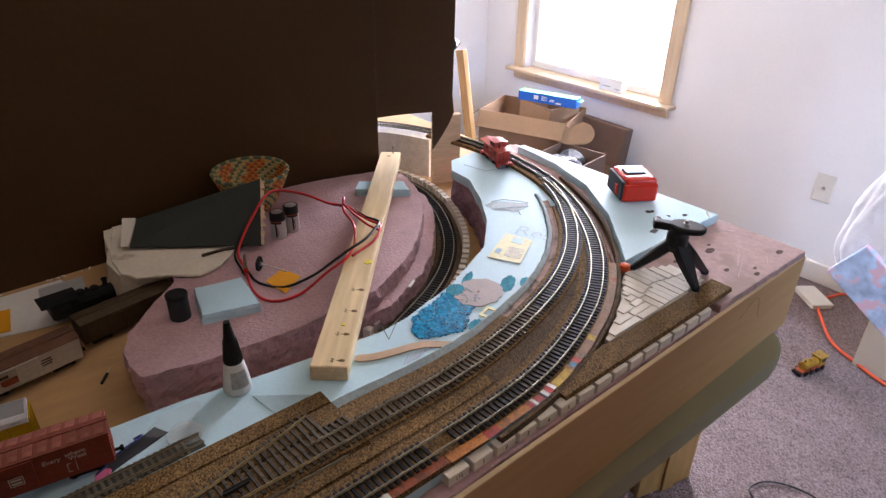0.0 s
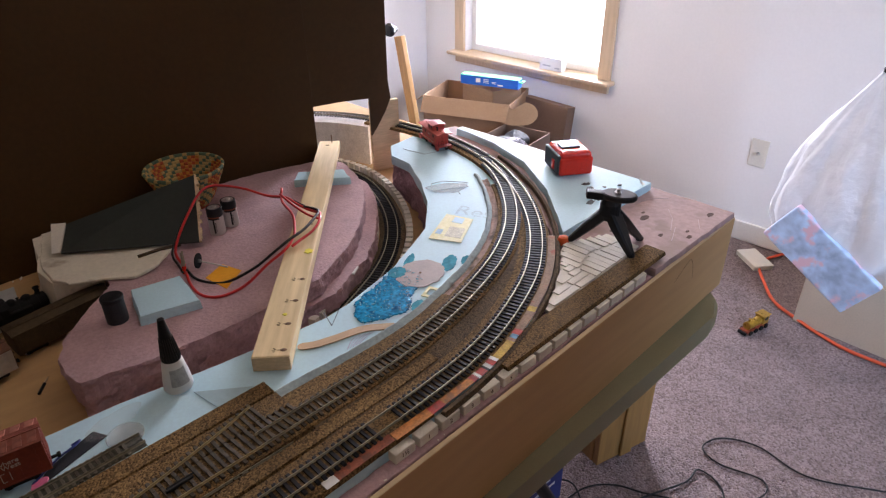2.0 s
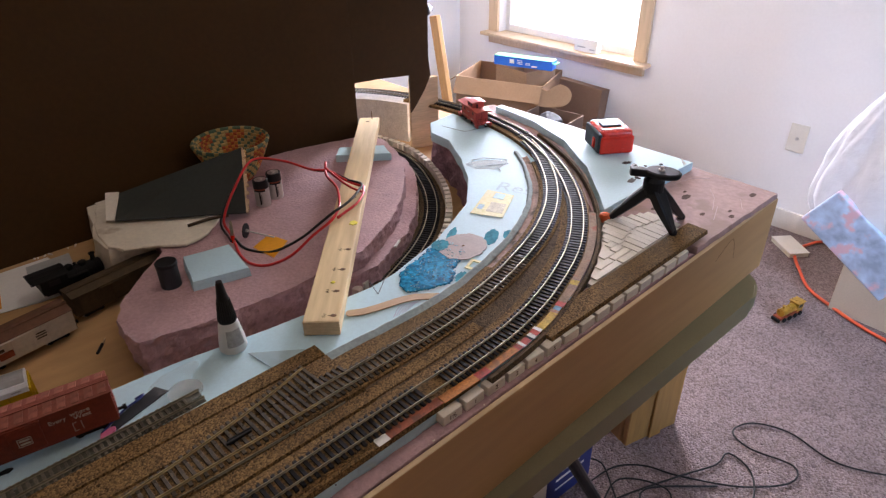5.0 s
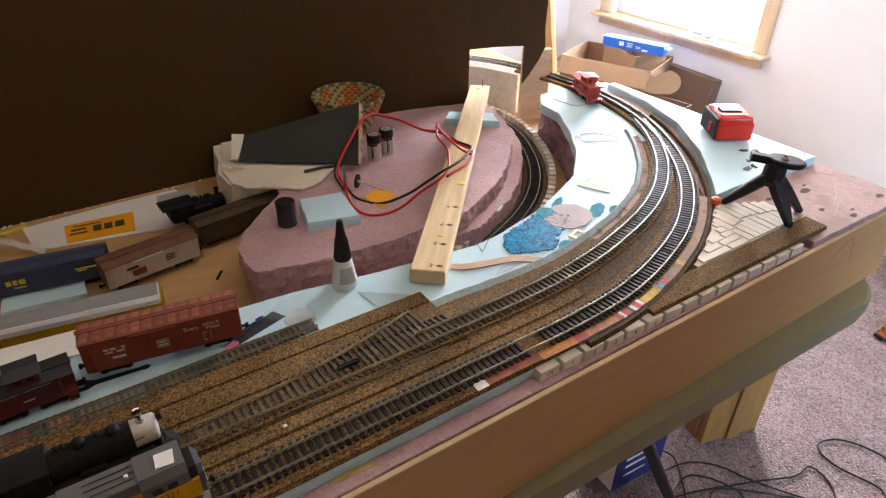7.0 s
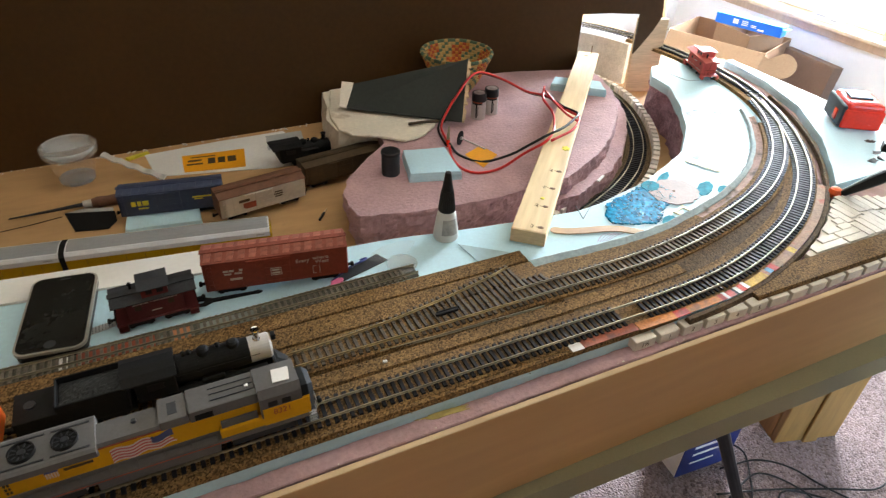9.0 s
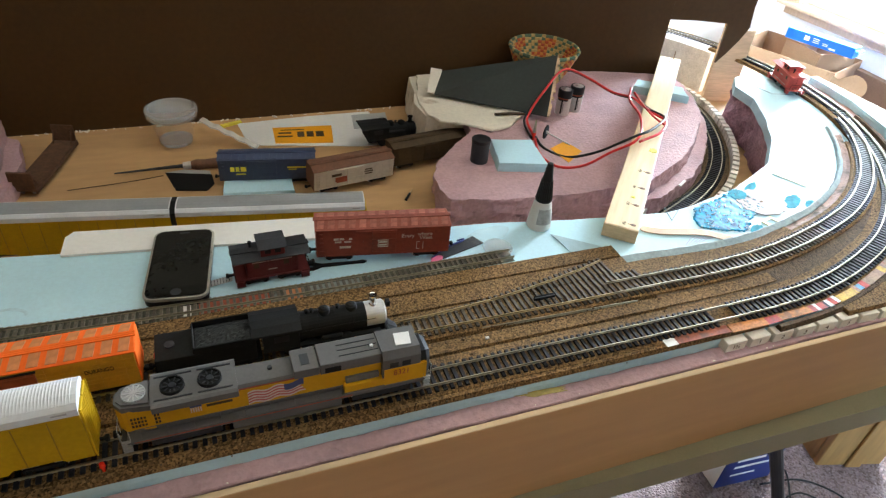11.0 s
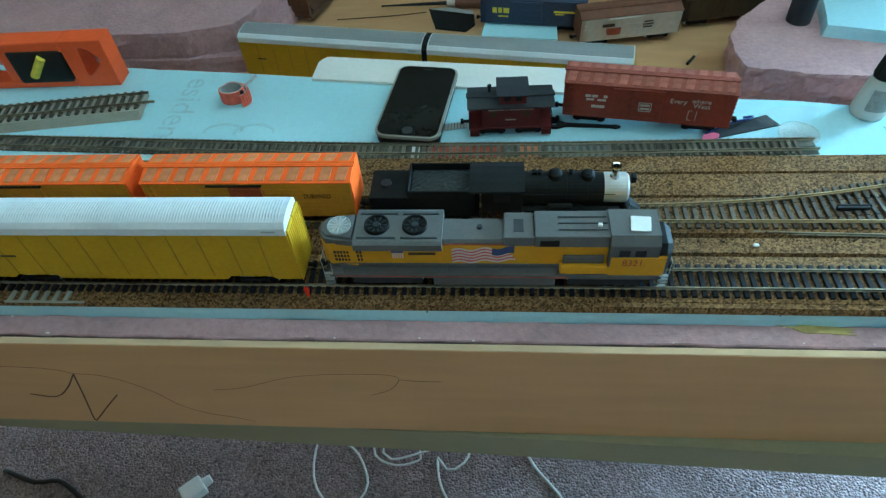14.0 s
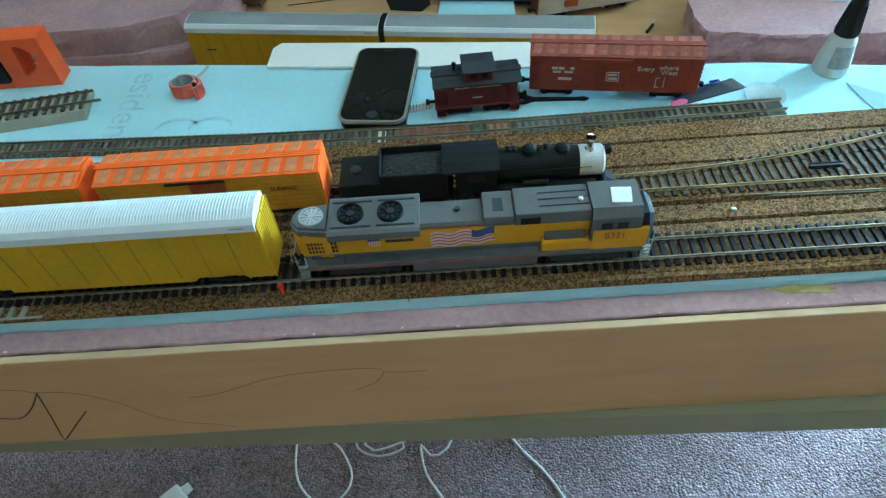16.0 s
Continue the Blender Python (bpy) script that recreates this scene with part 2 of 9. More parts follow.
M_WATER = mat("water_gel", (0.002, 0.125, 0.37), 0.22, var=0.5, scale=110, fine=260, bump=0.15, dist=0.0008, col2=(0.015, 0.32, 0.56), spec=0.2)
M_TEAL = mat("teal_paint", (0.05, 0.29, 0.39), 0.75, spec=0.05, var=0.3, scale=60)
M_PUTTY = mat("putty", (0.46, 0.40, 0.385), 0.7, var=0.10, scale=30, fine=300)
M_STICK = mat("craft_stick", (0.52, 0.36, 0.22), 0.6, var=0.1, scale=30, stretch=(0.3, 1, 1))
M_GLASSB = mat("phone_glass", (0.016, 0.016, 0.014), 0.16, var=0.1, bump=0.0)
M_SCREEN = mat("dark_display", (0.018, 0.018, 0.015), 0.22, var=0.12, scale=20, bump=0.0)
M_RIM = mat("polished_rim", (0.40, 0.38, 0.33), 0.3, metal=0.35, var=0.05, bump=0.0, spec=0.6)
M_ROOFG = mat("roof_grey", (0.30, 0.31, 0.32), 0.6, var=0.06, scale=20, fine=300)
M_PURPLE = mat("purple_crayon", (0.42, 0.33, 0.50), 0.8, var=0.2)
M_GLINT = mat("water_glint", (0.30, 0.56, 0.68), 0.3, var=0.1, spec=0.35)
M_CHROME = mat("chrome", (0.75, 0.74, 0.72), 0.15, metal=1.0, var=0.05, bump=0.0)
M_GLUE = mat("bottle_white", (0.66, 0.66, 0.63), 0.35, var=0.05, spec=0.4)
M_PLATE = mat("ivory_plate", (0.70, 0.66, 0.58), 0.45, var=0.05)
M_INK = mat("grey_ink", (0.43, 0.61, 0.68), 0.8, var=0.2)
M_PENCILF = mat("faint_pencil", (0.20, 0.115, 0.06), 0.9, var=0.2)
M_PENCIL = mat("pencil_mark", (0.09, 0.055, 0.03), 0.9, var=0.2)
M_BATT = mat("battery_silver", (0.62, 0.60, 0.57), 0.35, metal=0.3, var=0.06)
M_GREENC = mat("dark_green_card", (0.036, 0.042, 0.038), 0.75, var=0.12, scale=18)
M_LABELW = mat("label_print", (0.36, 0.36, 0.35), 0.6, var=0.2, scale=160, fine=900)
M_ROCK = mat("carved_pink", (0.33, 0.20, 0.24), 0.8, var=0.35, scale=55, fine=240, bump=1.0, dist=0.004)
M_CLEAR = clear("clear_plastic", (0.80, 0.81, 0.80), 0.10, 0.055)
M_CUPRIM = clear("clear_plastic_rim", (0.85, 0.86, 0.85), 0.12, 0.30)
M_CLOUDY = clear("cloudy_plastic", (0.84, 0.84, 0.80), 0.25, 0.55)
M_PANE = clear("window_pane", (0.95, 0.97, 1.0), 0.02, 0.08)
M_BAG = mat("bag_film", (0.86, 0.87, 0.90), 0.32, var=0.05, scale=9, fine=26, bump=0.9, dist=0.012, spec=0.5)
M_BAG.node_tree.nodes["Principled BSDF"].inputs["Alpha"].default_value = 0.54
M_PRINT = mat("printed_packet", (0.46, 0.60, 0.84), 0.45, var=0.3, scale=16, fine=30, stain=((0.76, 0.52, 0.62), 22, 0.54))
M_PAINTRED = mat("paint_red", (0.28, 0.065, 0.03), 0.6, var=0.3, scale=60)
M_BASKY = mat("basket_straw", (0.55, 0.40, 0.16), 0.7, var=0.2)
M_BASKR = mat("basket_red", (0.46, 0.09, 0.035), 0.7, var=0.2)
M_BASKO = mat("basket_orange", (0.60, 0.25, 0.05), 0.7, var=0.2)
M_BASKG = mat("basket_green", (0.10, 0.17, 0.11), 0.7, var=0.2)
M_STRIPR = mat("printed_red_brown", (0.27, 0.075, 0.035), 0.7, var=0.35, scale=70, fine=400, stain=((0.16, 0.06, 0.035), 90, 0.55))
M_STRIPO = mat("printed_orange", (0.50, 0.19, 0.045), 0.7, var=0.35, scale=60, fine=400, stain=((0.26, 0.12, 0.05), 70, 0.56))
M_STRIPV = mat("printed_red", (0.42, 0.055, 0.04), 0.65, var=0.3, scale=90, fine=400, stain=((0.24, 0.05, 0.03), 110, 0.56))
M_STRIPY = mat("printed_yellow", (0.56, 0.36, 0.045), 0.7, var=0.3, scale=70, fine=400, stain=((0.36, 0.17, 0.05), 80, 0.58))
M_STRIPB = mat("printed_blue", (0.13, 0.27, 0.38), 0.7, var=0.4, scale=120, fine=400, stain=((0.30, 0.24, 0.20), 120, 0.56))
M_STRIPT = mat("printed_tan", (0.30, 0.185, 0.105), 0.75, var=0.35, scale=60, fine=400, stain=((0.36, 0.11, 0.06), 60, 0.60))
M_FLAGR = mat("flag_red", (0.50, 0.13, 0.13), 0.6, var=0.1)
M_FLAGW = mat("flag_white", (0.66, 0.56, 0.52), 0.6, var=0.1)
M_FLAGB = mat("flag_blue", (0.06, 0.08, 0.20), 0.6, var=0.1)

# ---- mesh helpers ----


def part(name, bm, material, parent=None, label="", smooth=False):
    """Links a bmesh as one mesh object, under a thing or a part."""
    me = bpy.data.meshes.new(name)
    bmesh.ops.recalc_face_normals(bm, faces=bm.faces[:])
    bm.to_mesh(me)
    bm.free()
    me.materials.append(material)
    if smooth:
        for p in me.polygons:
            p.use_smooth = True
    ob = new(name, me)
    if parent:
        ob.parent = parent
    if label:
        ob["label"] = label
    return ob


def thing(name, label, category, m=None, group="", kind=""):
    ob = new(name)
    ob.empty_display_size = 0.02
    if m is not None:
        ob.matrix_world = m
    return tagged(ob, label, category, group, kind)


def B():
    return bmesh.new()


def box(bm, x0, x1, y0, y1, z0, z1, bev=0.0, seg=2, m=None):
    mm = Matrix.Translation(((x0 + x1) / 2, (y0 + y1) / 2, (z0 + z1) / 2)) @ Matrix.Diagonal((x1 - x0, y1 - y0, z1 - z0, 1))
    if m is not None:
        mm = m @ mm
    r = bmesh.ops.create_cube(bm, size=1, matrix=mm)
    if bev:
        es = list({e for v in r["verts"] for e in v.link_edges})
        bmesh.ops.bevel(bm, geom=es, offset=bev, segments=seg, affect="EDGES", profile=0.6)
    return bm


def cyl(bm, p0, p1, r0, r1=None, seg=16):
    p0, p1 = Vector(p0), Vector(p1)
    d = p1 - p0
    m = Matrix.Translation((p0 + p1) / 2) @ d.to_track_quat("Z", "Y").to_matrix().to_4x4()
    bmesh.ops.create_cone(bm, cap_ends=True, segments=seg, radius1=r0, radius2=r0 if r1 is None else r1, depth=d.length, matrix=m)
    return bm


def lathe(bm, prof, seg=24, m=None):
    """A turned shape from (radius, height) pairs."""
    rings = []
    for r, z in prof:
        rings.append([bm.verts.new((r * math.cos(2 * math.pi * i / seg), r * math.sin(2 * math.pi * i / seg), z)) for i in range(seg)])
    for a, b in zip(rings, rings[1:]):
        for i in range(seg):
            bm.faces.new((a[i], a[(i + 1) % seg], b[(i + 1) % seg], b[i]))
    if prof[0][0] > 1e-6:
        bm.faces.new(rings[0])
    if prof[-1][0] > 1e-6:
        bm.faces.new(rings[-1])
    bmesh.ops.remove_doubles(bm, verts=bm.verts[:], dist=1e-6)
    if m is not None:
        bmesh.ops.transform(bm, matrix=m, verts=bm.verts[:])
    return bm


def prism(bm, pts, z0, z1):
    lo, hi = [bm.verts.new((x, y, z0)) for x, y in pts], [bm.verts.new((x, y, z1)) for x, y in pts]
    bm.faces.new(hi)
    bm.faces.new(lo[::-1])
    for i in range(len(pts)):
        j = (i + 1) % len(pts)
        bm.faces.new((lo[i], lo[j], hi[j], hi[i]))
    return bm


def dense(pts, step, closed=True):
    out = []
    n = len(pts)
    for i in range(n if closed else n - 1):
        a, b = Vector(pts[i]), Vector(pts[(i + 1) % n])
        k = max(1, int((b - a).length / step))
        out += [tuple(a.lerp(b, j / k)) for j in range(k)]
    if not closed:
        out.append(tuple(pts[-1]))
    return out


def rough_prism(bm, pts, z0, z1, amp=0.003, rings=5, step=0.012, freq=45.0, top_amp=0.0012, flare=0.0):
    """A cut foam slab: uneven sides and a slightly ragged rim."""
    pts = dense(pts, step)
    n = len(pts)
    area = sum(pts[i][0] * pts[(i + 1) % n][1] - pts[(i + 1) % n][0] * pts[i][1] for i in range(n))
    sg = 1 if area > 0 else -1
    lv = []
    for k in range(rings + 1):
        z = z0 + (z1 - z0) * k / rings
        ring = []
        for i, (x, y) in enumerate(pts):
            a, b = Vector(pts[i - 1]), Vector(pts[(i + 1) % n])
            d = (b - a).normalized()
            nr = Vector((d.y, -d.x)) * sg
            am = amp if k < rings else top_amp
            s = am * noise.noise((x * freq, y * freq, z * freq)) * 1.6 + am * 0.8 * noise.noise((x * freq * 3, y * freq * 3, z * freq * 3 + 7)) + flare * (1 - k / rings)
            if k == rings:
                s -= 0.001
            ring.append(bm.verts.new((x + nr.x * s, y + nr.y * s, z)))
        lv.append(ring)
    for a, b in zip(lv, lv[1:]):
        for i in range(n):
            j = (i + 1) % n
            bm.faces.new((a[i], a[j], b[j], b[i]))
    bm.faces.new(lv[-1])
    bm.faces.new(lv[0][::-1])
    return bm


def spline(pts, step=0.01):
    """A smooth line through the points (2D or 3D)."""
    P = [Vector(p).to_3d() for p in pts]
    P = [P[0] * 2 - P[1]] + P + [P[-1] * 2 - P[-2]]
    out = []
    for i in range(1, len(P) - 2):
        k = max(2, int((P[i + 1] - P[i]).length / step))
        for j in range(k):
            t = j / k
            a, b, c, d = P[i - 1 : i + 3]
            out.append(0.5 * (2 * b + (c - a) * t + (2 * a - 5 * b + 4 * c - d) * t * t + (3 * b - a - 3 * c + d) * t**3))
    out.append(P[-2])
    return out


def tube(bm, pts, r, seg=8):
    pts = [Vector(p).to_3d() for p in pts]
    rings = []
    for i, p in enumerate(pts):
        d = (pts[min(i + 1, len(pts) - 1)] - pts[max(i - 1, 0)]).normalized()
        u = d.cross(Vector((0, 0, 1)))
        u = u.normalized() if u.length > 1e-4 else Vector((1, 0, 0))
        v = u.cross(d)
        rings.append([bm.verts.new(p + (u * math.cos(a) + v * math.sin(a)) * r) for a in (2 * math.pi * k / seg for k in range(seg))])
    for a, b in zip(rings, rings[1:]):
        for i in range(seg):
            bm.faces.new((a[i], a[(i + 1) % seg], b[(i + 1) % seg], b[i]))
    bm.faces.new(rings[0])
    bm.faces.new(rings[-1])
    return bm


def offset(pts, d):
    """A line shifted to its left by d."""
    out = []
    for i, p in enumerate(pts):
        t = (pts[min(i + 1, len(pts) - 1)] - pts[max(i - 1, 0)]).normalized()
        out.append(p + Vector((-t.y, t.x, 0)) * d)
    return out


def strip(bm, pts, prof):
    """Sweeps a closed (side, height) outline along a level line."""
    rings = []
    for i, p in enumerate(pts):
        t = (pts[min(i + 1, len(pts) - 1)] - pts[max(i - 1, 0)]).normalized()
        s = Vector((-t.y, t.x, 0))
        rings.append([bm.verts.new(p + s * a + Vector((0, 0, h))) for a, h in prof])
    k = len(prof)
    for a, b in zip(rings, rings[1:]):
        for i in range(k):
            bm.faces.new((a[i], a[(i + 1) % k], b[(i + 1) % k], b[i]))
    bm.faces.new(rings[0])
    bm.faces.new(rings[-1])
    return bm


def rail_bm(pts):
    return strip(B(), pts, [(-0.0009, -0.0026), (0.0009, -0.0026), (0.0009, -0.0022), (0.0003, -0.0018), (0.0003, -0.0008), (0.00045, -0.0006), (0.00045, 0), (-0.00045, 0), (-0.00045, -0.0006), (-0.0003, -0.0008), (-0.0003, -0.0018), (-0.0009, -0.0022)])


def words(name, body, size, material, parent, m, label="", deep=0.00012):
    """Raised print in the built-in font."""
    cu = bpy.data.curves.new(name, "FONT")
    cu.body, cu.size, cu.extrude, cu.align_x, cu.align_y = body, size, deep, "CENTER", "CENTER"
    tmp = bpy.data.objects.new("tmp", cu)
    scene.collection.objects.link(tmp)
    bpy.context.view_layer.update()
    me = bpy.data.meshes.new_from_object(tmp.evaluated_get(bpy.context.evaluated_depsgraph_get()))
    bpy.data.objects.remove(tmp)
    me.materials.clear()
    me.materials.append(material)
    ob = new(name, me)
    ob.parent = parent
    ob.matrix_local = m
    if label:
        ob["label"] = label
    return ob


def bars(name, rows, material, parent, m, t=0.0004):
    """Plain bars in the plane z = 0 of m, for print too small to read."""
    bm = B()
    for x0, x1, y0, y1 in rows:
        box(bm, x0, x1, y0, y1, 0, t)
    ob = part(name, bm, material, parent)
    ob.matrix_local = m
    if len(rows) > 1:
        ob["kind"] = "stuff"
    return ob

# ---- the room ----
XE, YN, XW, YS, ZC = 2.843, 2.43, -2.6, -2.3, 2.44


def room():
    f = part("floor", box(B(), XW, XE, YS, YN, -0.05, 0.0), M_CARPET)
    tagged(f, "mauve grey cut-pile carpet, slightly trodden", "carpet", kind="structure")
    # east wall with the window opening
    y0, y1, z0, z1 = 1.276, 2.124, 0.555, 1.929
    bm = B()
    for a in ((XE, XE + 0.12, YS, y0, 0, ZC), (XE, XE + 0.12, y1, YN + 0.12, 0, ZC), (XE, XE + 0.12, y0, y1, 0, z0 - 0.019), (XE, XE + 0.12, y0, y1, z1, ZC)):
        box(bm, *a)
    bmesh.ops.remove_doubles(bm, verts=bm.verts[:], dist=1e-5)
    tagged(part("wall_east", bm, M_WALL), "cream painted drywall with the window", "wall", kind="structure")
    tagged(part("wall_north", box(B(), XW, XE, YN, YN + 0.12, 0, ZC), M_WALL), "cream painted drywall behind the layout", "wall", kind="structure")
    tagged(part("wall_west", box(B(), XW - 0.12, XW, YS, YN + 0.12, 0, ZC), M_WEST), "unseen plain wall, tan to warm the bounced light", "wall", kind="structure")
    # Hole for the added window and its fill lamp.
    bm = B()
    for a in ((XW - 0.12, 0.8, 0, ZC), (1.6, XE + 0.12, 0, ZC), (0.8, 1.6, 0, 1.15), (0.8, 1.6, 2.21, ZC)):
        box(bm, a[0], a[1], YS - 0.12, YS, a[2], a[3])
    tagged(part("wall_south", bm, M_DIM), "unseen plain wall, dark brown to hold the bounced light down", "wall", kind="structure")
    tagged(part("ceiling", box(B(), XW - 0.12, XE + 0.12, YS - 0.12, YN + 0.12, ZC, ZC + 0.1), M_CEIL), "unseen textured ceiling, tinted to warm the bounced light", "ceiling", kind="structure")
    bb = B()
    box(bb, XE - 0.014, XE, YS, YN - 0.014, 0, 0.085, 0.004)
    box(bb, XW, XE, YN - 0.014, YN, 0, 0.085, 0.004)
    tagged(part("baseboard", bb, M_BASE), "narrow beige painted baseboard", "baseboard", kind="structure")
    # window
    w = thing("window_1", "double-hung window with light wood casing and sill", "window", kind="structure")
    fr = part("window_frame", B(), M_TRIM, w)
    bm = B()
    c = 0.065
    box(bm, XE - 0.018, XE - 0.001, y0 - c, y0, z0, z1 + c, 0.004)
    box(bm, XE - 0.018, XE - 0.001, y1, y1 + c, z0, z1 + c, 0.004)
    box(bm, XE - 0.019, XE - 0.001, y0, y1, z1, z1 + c, 0.004)
    bm.to_mesh(fr.data)
    bm.free()
    part("window_sill", box(B(), XE - 0.065, XE + 0.118, y0 - 0.085, y1 + 0.085, z0 - 0.018, z0, 0.006), M_TRIM, w)
    part("apron", box(B(), XE - 0.02, XE - 0.001, y0 - 0.06, y1 + 0.06, z0 - 0.060, z0 - 0.018, 0.004), M_TRIM, w)
    bm = B()
    for a in ((y0, y0 + 0.03, z0 + 0.0005, z1), (y1 - 0.03, y1, z0 + 0.0005, z1), (y0 + 0.03, y1 - 0.03, z0 + 0.0005, z0 + 0.035), (y0 + 0.03, y1 - 0.03, z1 - 0.03, z1), (y0 + 0.03, y1 - 0.03, 1.22, 1.25)):
        box(bm, XE + 0.05, XE + 0.075, *a, 0.003)
    part("sash", bm, M_WHITE, w, "white vinyl sash")
    for a, b in ((z0 + 0.035, 1.22), (1.25, z1 - 0.03)):
        p = part("pane", box(B(), XE + 0.061, XE + 0.064, y0 + 0.03, y1 - 0.03, a, b), M_PANE, w)
        p.visible_shadow = False
    # Added, unseen window that frames the fill lamp.
    w = thing("added_window", "added unseen window opening for the fill lamp, in the brown wall", "window", kind="structure")
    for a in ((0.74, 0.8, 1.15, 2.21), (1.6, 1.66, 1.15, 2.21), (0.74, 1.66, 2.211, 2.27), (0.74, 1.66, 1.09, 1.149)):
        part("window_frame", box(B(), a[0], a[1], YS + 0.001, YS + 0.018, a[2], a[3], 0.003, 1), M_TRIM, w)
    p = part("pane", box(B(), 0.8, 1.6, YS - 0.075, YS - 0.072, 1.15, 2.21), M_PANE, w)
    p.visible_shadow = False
    # cable outlet plate
    o = thing("wall_plate", "ivory cable outlet plate screwed to the wall", "outlet", pose(XE, 0.505, 0.391))
    part("plate", box(B(), -0.006, -0.0005, -0.035, 0.035, -0.057, 0.057, 0.003), M_PLATE, o)
    bm = B()
    cyl(bm, (-0.006, 0, 0), (-0.014, 0, 0), 0.0065, seg=6)
    cyl(bm, (-0.014, 0, 0), (-0.02, 0, 0), 0.0045, seg=12)
    part("connector", bm, M_STEEL, o, "small threaded metal connector")


room()

# ---- folding table and layout frame ----
X0, X1, YB = -1.24, 1.215, 0.815
ZP, ZK, ZT = 0.80, 0.861, 0.89  # plywood, pink foam top, blue foam top


def folding_table():
    t = thing("folding_table", "grey-green moulded plastic folding table under the layout", "table")
    x0, x1, y0, y1, r = -1.27, 1.205, 0.0085, 0.75, 0.09
    pts = []
    for cx, cy, a0 in ((x1 - r, y0 + r, -90), (x1 - r, y1 - r, 0), (x0 + r, y1 - r, 90), (x0 + r, y0 + r, 180)):
        pts += [(cx + r * math.cos(radians(a0 + a)), cy + r * math.sin(radians(a0 + a))) for a in range(0, 91, 15)]
    pts = [(x, y + 0.002 - 0.029 * x) for x, y in pts]  # the table stands slightly askew
    bm = prism(B(), pts, 0.7100, 0.7470)
    es = [e for e in bm.edges if abs(e.verts[0].co.z - e.verts[1].co.z) < 1e-6]
    bmesh.ops.bevel(bm, geom=es, offset=0.006, segments=3, affect="EDGES")
    part("tabletop", bm, M_TABLE, t, smooth=False)
    for x, foot in ((-0.75, -1.12), (0.74, 1.12)):
        for y in (0.14, 0.62):
            part("leg", tube(B(), [(x, y, 0.711), (foot, y, 0.0)], 0.0125, 12), M_BLACK, t, "black steel tube leg")
        u = (x + foot) / 2
        part("crossbar", cyl(B(), (u, 0.14, 0.361), (u, 0.62, 0.361), 0.010, seg=10), M_BLACK, t)


def layout_frame():
    t = thing("layout_frame", "plywood layout base with a pale plywood fascia board", "layout frame")
    pts = [(X0, 0.019), (X1 - 0.019, 0.019), (X1 - 0.019, 0.66), (1.33, 0.72), (1.33, 1.34), (X0, 1.34)]
    part("base_board", prism(B(), pts, 0.7475, ZP), M_PLY, t)
    f = part("fascia_board", box(B(), X0, X1, 0.0125, 0.0188, 0.7475, 0.8755, 0.0006), M_FASCIA, t, "peach-coloured plywood fascia with pencil marks")
    part("top_edge", box(B(), X0, X1, 0.0130, 0.0184, 0.8752, 0.8764), M_PLYEDGE, f, "pale sawn plywood edge")
    part("end_board", box(B(), X1 - 0.018, X1, 0.019, 0.66, 0.7475, 0.879, 0.0012), M_FASCIA, t)
    # pencil doodles on the fascia
    for pts in ([(-0.45, 0.848), (-0.40, 0.844), (-0.31, 0.840), (-0.288, 0.833), (-0.268, 0.831), (-0.249, 0.822), (-0.23, 0.804), (-0.217, 0.784), (-0.197, 0.770), (-0.174, 0.763), (-0.158, 0.756)],
                [(-0.345, 0.797), (-0.324, 0.793), (-0.306, 0.808), (-0.288, 0.832)],
                [(-0.288, 0.832), (-0.298, 0.793), (-0.309, 0.752), (-0.303, 0.756), (-0.286, 0.776), (-0.266, 0.799)],
                [(-0.177, 0.811), (-0.151, 0.816), (-0.111, 0.833), (-0.081, 0.839), (-0.046, 0.841), (-0.027, 0.840), (-0.021, 0.834), (-0.03, 0.818), (-0.047, 0.808)], [(-0.021, 0.834), (-0.008, 0.832), (0.012, 0.832)],
                [(1.02, 0.842), (1.06, 0.862), (1.075, 0.85), (1.085, 0.82)]):
        part("pencil_line", tube(B(), [(p.x, 0.0126, p.y) for p in spline(pts, 0.006)], 0.0004 if pts[0][0] > -0.25 or len(pts) > 8 else 0.0007, 5), M_PENCILF if pts[0][0] > -0.25 or len(pts) > 8 else M_PENCIL, f)


folding_table()
layout_frame()


def cabinet():
    """An unseen cabinet, added to shade the carpet, that carries the back of the layout."""
    t = thing("shade_cabinet", "added unseen cabinet under the layout's back, shading the carpet", "cabinet", pose(1.08, 0.93, 0))
    part("body", box(B(), -0.25, 0.25, -0.13, 0.13, 0.03, 0.7470, 0.003, 2), M_CARDD, t)
    part("plinth", box(B(), -0.24, 0.24, -0.12, 0.12, 0.0, 0.0298), M_DBROWN, t)
    for s in (-1, 1):
        d = part("door", box(B(), s * 0.125 - 0.12, s * 0.125 + 0.12, -0.142, -0.1305, 0.04, 0.737, 0.002, 1), M_CARDD, t)
        part("handle", cyl(B(), (s * 0.03, -0.1425, 0.45), (s * 0.03, -0.160, 0.45), 0.012, 0.014, 14), M_BLACK, d)


cabinet()

